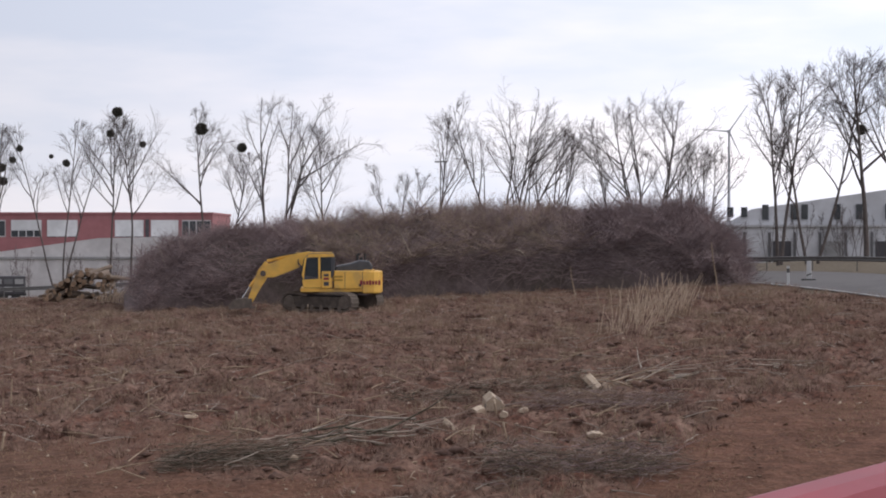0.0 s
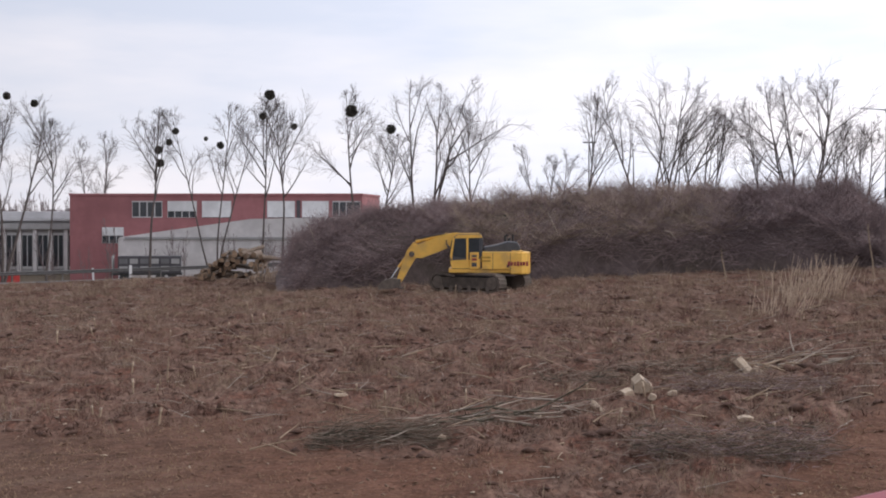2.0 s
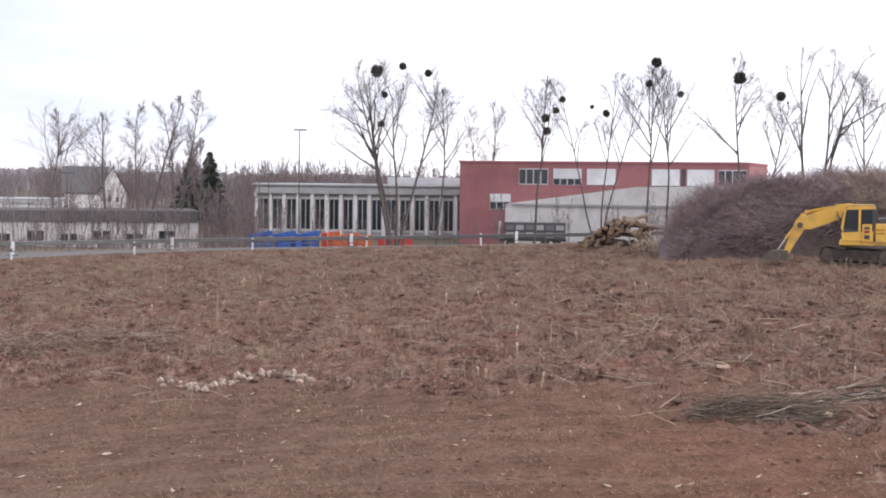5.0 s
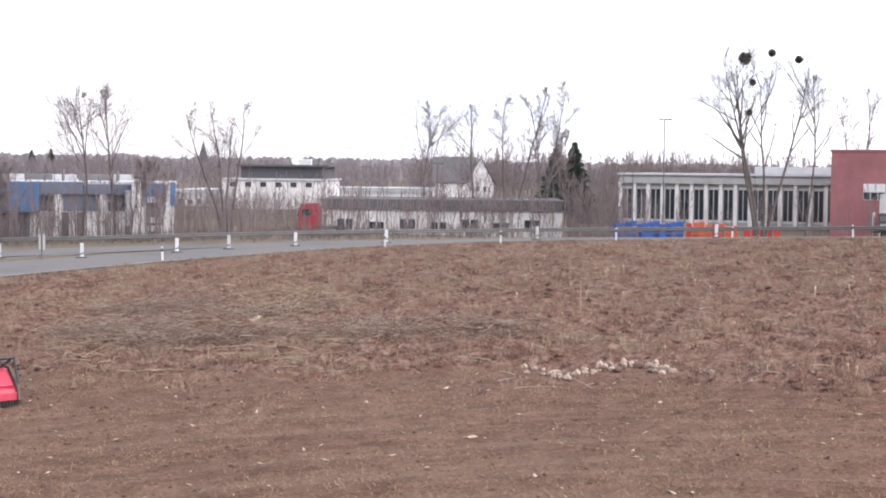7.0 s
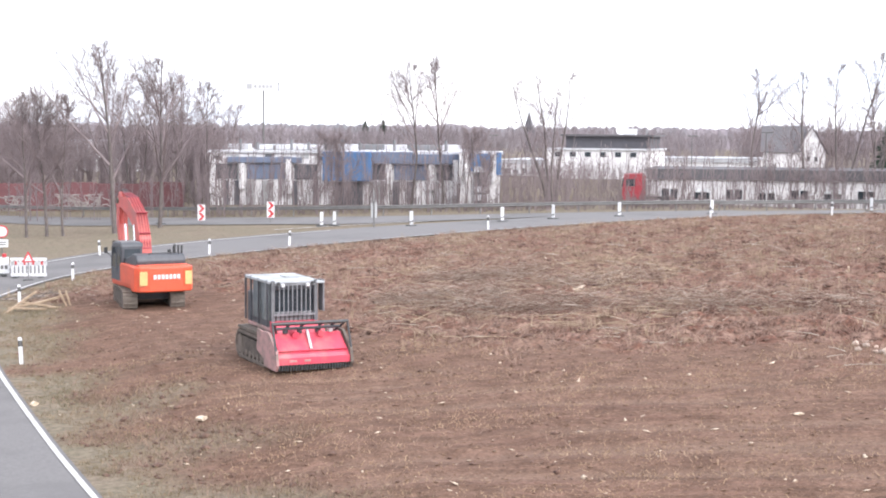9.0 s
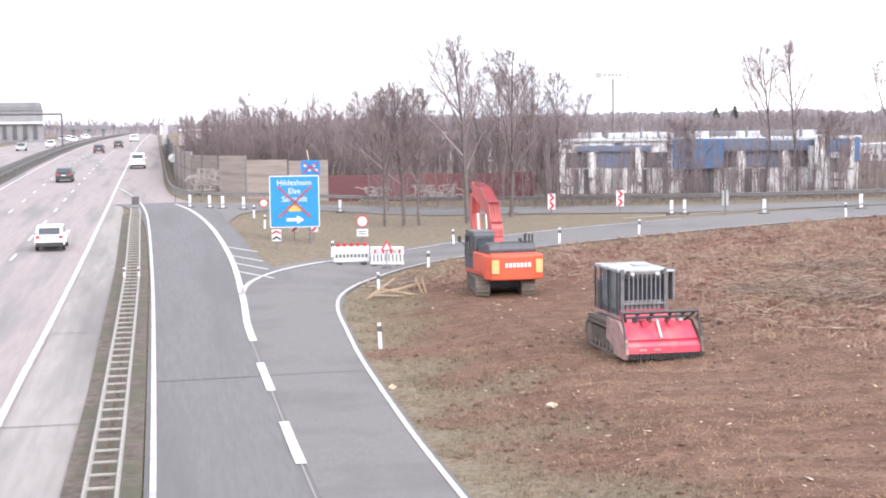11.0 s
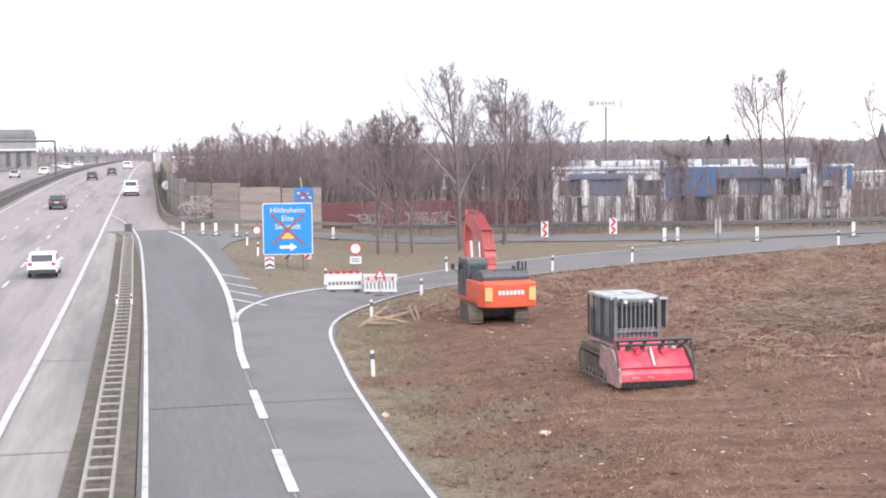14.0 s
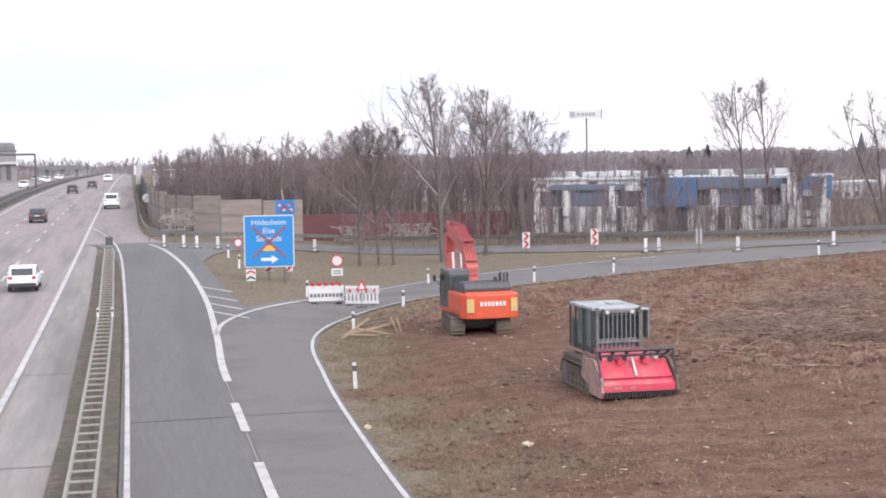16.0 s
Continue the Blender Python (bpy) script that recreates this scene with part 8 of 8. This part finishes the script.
for az_, d_, l_, w_, n_, sd_ in ((25.0, 63, 6.5, 4.2, 1100, 5), (27.6, 59, 6.0, 3.6, 900, 6), (26.6, 70, 7.0, 3.2, 700, 7), (33.0, 58, 9.0, 3.0, 420, 12), (38.0, 56, 9.0, 2.6, 360, 13), (31.0, 66, 8.0, 3.0, 360, 14)):
    brush_pile(az_, d_, l_, w_, 0.6, int(n_ * 1.5), -az_ - 4, sd_, [M_GREYBRUSH, M_DARKTUSSOCK, M_GREYBRUSH, M_STRAW, M_TUSSOCK], "drift of grey-brown cut twigs over the stubble", r=0.011, curve=0.28, piece=(0.04, 0.14), any_way=0.75)
brush_pile(8.9, 76.5, 3.5, 0.8, 0.15, 70, 8, 8, [M_TWIG, M_WOODGREY], "dark twigs swept to the ramp's edge")
# stumps of cut saplings with pale tops
rng = np.random.default_rng(88)
kinds_ = []
for k in range(6):
    h_ = (0.14, 0.2, 0.26, 0.32, 0.4, 0.5)[k]
    tl = rng.normal(0, 0.18, 2)
    kinds_.append((Mesh().tube([(0, 0, -0.1), (tl[0] * h_, tl[1] * h_, h_)], 0.024 + 0.007 * (k % 3), 6, 0.02 + 0.006 * (k % 3)), h_, tl))
made = {}
sx_, sy_, _ = spots(89, 85, 40, 84, 34, 78, lambda r, g, p: np.clip(r + 0.05, 0, 1) * (1 - g))
for k, (px, py) in enumerate(zip(sx_, sy_)):
    me_, h_, tl = kinds_[k % 6]
    t = holder("cut_stump", Matrix.Translation(on_land(px, py)) @ Matrix.Rotation(k * 2.4, 4, "Z"), "short cut sapling stump with a pale sawn top", "stump", "sapling stumps on the field")
    if k < 6:
        made[k] = (me_.obj("wood", M_PALESTRAW, t).data,
                   Mesh().tube([(tl[0] * h_ * 0.8, tl[1] * h_ * 0.8, h_ * 0.8), (tl[0] * h_, tl[1] * h_, h_ + 0.02)], 0.026 + 0.007 * (k % 3), 6).obj("sawn_top", M_CHIP, t).data)
    else:
        for nm_, da_ in zip(("wood", "sawn_top"), made[k % 6]):
            new(nm_, da_).parent = t
# tall straw before the heap
M_REED = mat("pale_reed", (0.56, 0.44, 0.33), (0.42, 0.32, 0.23), 2, 0.95)
for az, d, n, sd, h in [(79.4, 60, 40, 1, 1.5), (80.0, 63, 55, 7, 2.2), (80.7, 66, 60, 2, 2.4), (81.5, 70, 40, 3, 1.9), (31.5, 66, 30, 4, 0.9), (59.6, 92, 60, 5, 1.5), (60.6, 88, 60, 6, 1.4)]:
    rng = np.random.default_rng(sd)
    c = polar(az, d)
    c = on_land(c.x, c.y)
    segs = []
    for _ in range(n):
        p = np.array([rng.normal(0, 0.6), rng.normal(0, 0.6), -0.25])
        d_ = np.array([rng.normal(0.28, 0.28) * math.cos(radians(az)), -rng.normal(0.28, 0.28) * math.sin(radians(az)) * 0.6, 1.0])
        ln_ = h * rng.uniform(0.4, 1.1)
        for s in range(3):
            e = p + d_ * ln_ / 3
            segs.append((p, e, 0.014, 0.009))
            p, d_ = e, d_ + np.array([*rng.normal(0.02, 0.12, 2), -0.12])
    v, f = tubes(segs, 3)
    o = raw_obj("straw_clump", v, f, M_REED)
    o["kind"] = "stuff"
    o.matrix_basis = Matrix.Translation(c)
    tagged(o, "clump of tall pale dry reeds leaning over", "reeds", "clumps of dry reeds", "stuff")
# upright sticks
for az, d, h, ln_, sd in [(83.0, 75, 2.8, -0.12, 1), (77.5, 76, 1.7, -0.15, 2), (78.4, 73, 0.9, -0.1, 3), (42.75, 60, 1.2, 0.02, 4), (37.5, 67, 0.8, 0.15, 5), (55.8, 50, 0.9, 0.06, 6), (60.9, 47, 0.5, 0.0, 7), (80.9, 75, 1.1, 0.3, 8), (79.7, 72, 1.4, 0.6, 9)]:
    c = polar(az, d)
    c = on_land(c.x, c.y)
    r = Vector((math.cos(radians(az)), -math.sin(radians(az)), 0))
    o = Mesh().tube([(0, 0, -0.15), tuple(r * ln_ * h * 0.3 + Vector((0, 0, h * 0.35))), tuple(r * ln_ * h * 0.8 + Vector((0, 0, h * 0.7))), tuple(r * ln_ * h + Vector((0, 0, h)))], 0.035, 6, 0.018).obj("stick", M_PALESTRAW)
    o.matrix_basis = Matrix.Translation(c)
    tagged(o, "pale bare stick standing in the ground", "stick", "upright sticks on the field")


def wood_block(az, d, sx, sy, sz, turn, tilt, seed, label):
    """A cut piece of trunk with uneven faces."""
    c = polar(az, d)
    c = on_land(c.x, c.y)
    rng = np.random.default_rng(seed)
    n = 7
    ring_ = [(math.cos(2 * math.pi * k / n) * rng.uniform(0.65, 1.2), math.sin(2 * math.pi * k / n) * rng.uniform(0.65, 1.2)) for k in range(n)]
    me = Mesh()
    v = []
    for s, g in ((-0.5, 1.0), (-0.1, 0.92), (0.3, 1.05), (0.5, 1.0)):
        v += [(a * sx / 2 * g, s * sy + rng.normal(0, 0.015), b * sz / 2 * g) for a, b in ring_]
    f = [tuple(range(n))[::-1], tuple(range(3 * n, 4 * n))] + [(q * n + k, q * n + (k + 1) % n, (q + 1) * n + (k + 1) % n, (q + 1) * n + k) for q in range(3) for k in range(n)]
    t = holder("cut_log", Matrix.Translation(c + Vector((0, 0, sz * 0.42))) @ Matrix.Rotation(radians(turn), 4, "Z") @ Matrix.Rotation(radians(tilt), 4, "X"), label, "cut log", "cut pieces of trunk")
    me.add(v, f).obj("wood", M_CHIP, t)
    Mesh().tube([(0, -sy * 0.35, -sz * 0.12), (0, sy * 0.45, -sz * 0.12)], min(sx, sz) * 0.5, 9).obj("bark", M_LOGBARK, t)


for k, b in enumerate([(74.3, 43.2, .62, .45, .55, -60, 15), (73.75, 42.4, .45, .2, .28, -30, 20), (74.7, 42.0, .3, .2, .22, -80, 0), (75.5, 42.8, .34, .2, .2, -70, 0), (78.2, 46.8, .32, .6, .4, -20, 40), (78.7, 46.6, .3, .25, .25, -60, 0),
                       (78.3, 39.9, .5, .2, .18, -70, 10), (72.6, 41.2, .2, .5, .16, -30, 25), (70.3, 40.6, .2, .7, .14, -75, 0), (77.0, 44.5, .6, .15, .12, -75, 0), (62.5, 44, .4, .15, .12, -50, 0), (66.5, 38.3, .3, .15, .14, -60, 0), (38.6, 38.3, .3, .1, .08, -10, 0),
                       (8.9, 48, .25, .15, .14, 20, 0), (15.2, 42.5, .35, .22, .16, 40, 0), (30, 64, .25, .9, .16, -60, 8)]):
    wood_block(*b, k, "pale sawn piece of trunk lying on the soil")
# row of pale broken stones
M_STONE = mat("pale_stone", (0.38, 0.295, 0.235), (0.24, 0.18, 0.14), 9, 0.9, 0.6, 25, rand=0.35)
rng = np.random.default_rng(5)
c0 = polar(44, 46.6)
rs_ = holder("stone_row", Matrix.Translation(on_land(c0.x, c0.y)), "loose row of pale broken stones and root chunks", "stones")
base = on_land(c0.x, c0.y)
for k in range(150):
    u = rng.uniform(0, 1)
    az = 40.4 + 7.6 * (u if rng.uniform() < 0.4 else 0.15 + 0.7 * u)
    if 46.6 < az < 47.2:
        continue
    c = polar(az, 46.6 + 0.6 * math.sin(az * 1.3) + rng.normal(0, 0.35))
    w = on_land(c.x, c.y) - base
    r = 0.035 + 0.125 * rng.uniform() ** 2
    v = [tuple(Vector(q_) * r * rng.uniform(0.7, 1.3)) for q_ in OCTA] + [tuple(Vector(q_).normalized() * r * rng.uniform(0.75, 1.1)) for q_ in ((1, 1, 1), (-1, 1, 1), (1, -1, 1), (-1, -1, 1))]
    bm = bmesh.new()
    for q_ in v:
        bm.verts.new(q_)
    bmesh.ops.convex_hull(bm, input=bm.verts)
    me = bpy.data.meshes.new("stone")
    bm.to_mesh(me)
    bm.free()
    me.materials.append(M_STONE)
    o = new("stone", me)
    o.parent, o.location = rs_, w + Vector((0, 0, r * 0.2))
# broken fence timber by the ramp
c0 = polar(9.1, 71.5)
fp = holder("timber_pile", Matrix.Translation(on_land(c0.x, c0.y)) @ Matrix.Rotation(radians(-9), 4, "Z"), "heap of broken fence rails and posts by the ramp", "timber")
for x, y, z, ln_, tz, ty in [(-0.9, 0, 0.35, 2.2, 35, -28), (-0.2, 0.2, 0.35, 2.4, 20, -8), (0.2, -0.1, 0.28, 2.2, 28, 12), (0.5, 0.2, 0.5, 1.6, 10, -14), (1.15, 0.1, 0.5, 1.0, 0, 66), (1.4, 0.0, 0.45, 1.0, 5, 74), (-0.5, -0.3, 0.15, 1.8, -12, 2), (0.9, -0.3, 0.15, 1.6, -30, 4)]:
    Mesh().box(0, 0, 0, ln_, 0.11, 0.09, bevel=0.015).obj("rail", M_PALESTRAW, fp, m=Matrix.Translation((x, y, z)) @ Matrix.Rotation(radians(tz), 4, "Z") @ Matrix.Rotation(radians(ty), 4, "Y"))
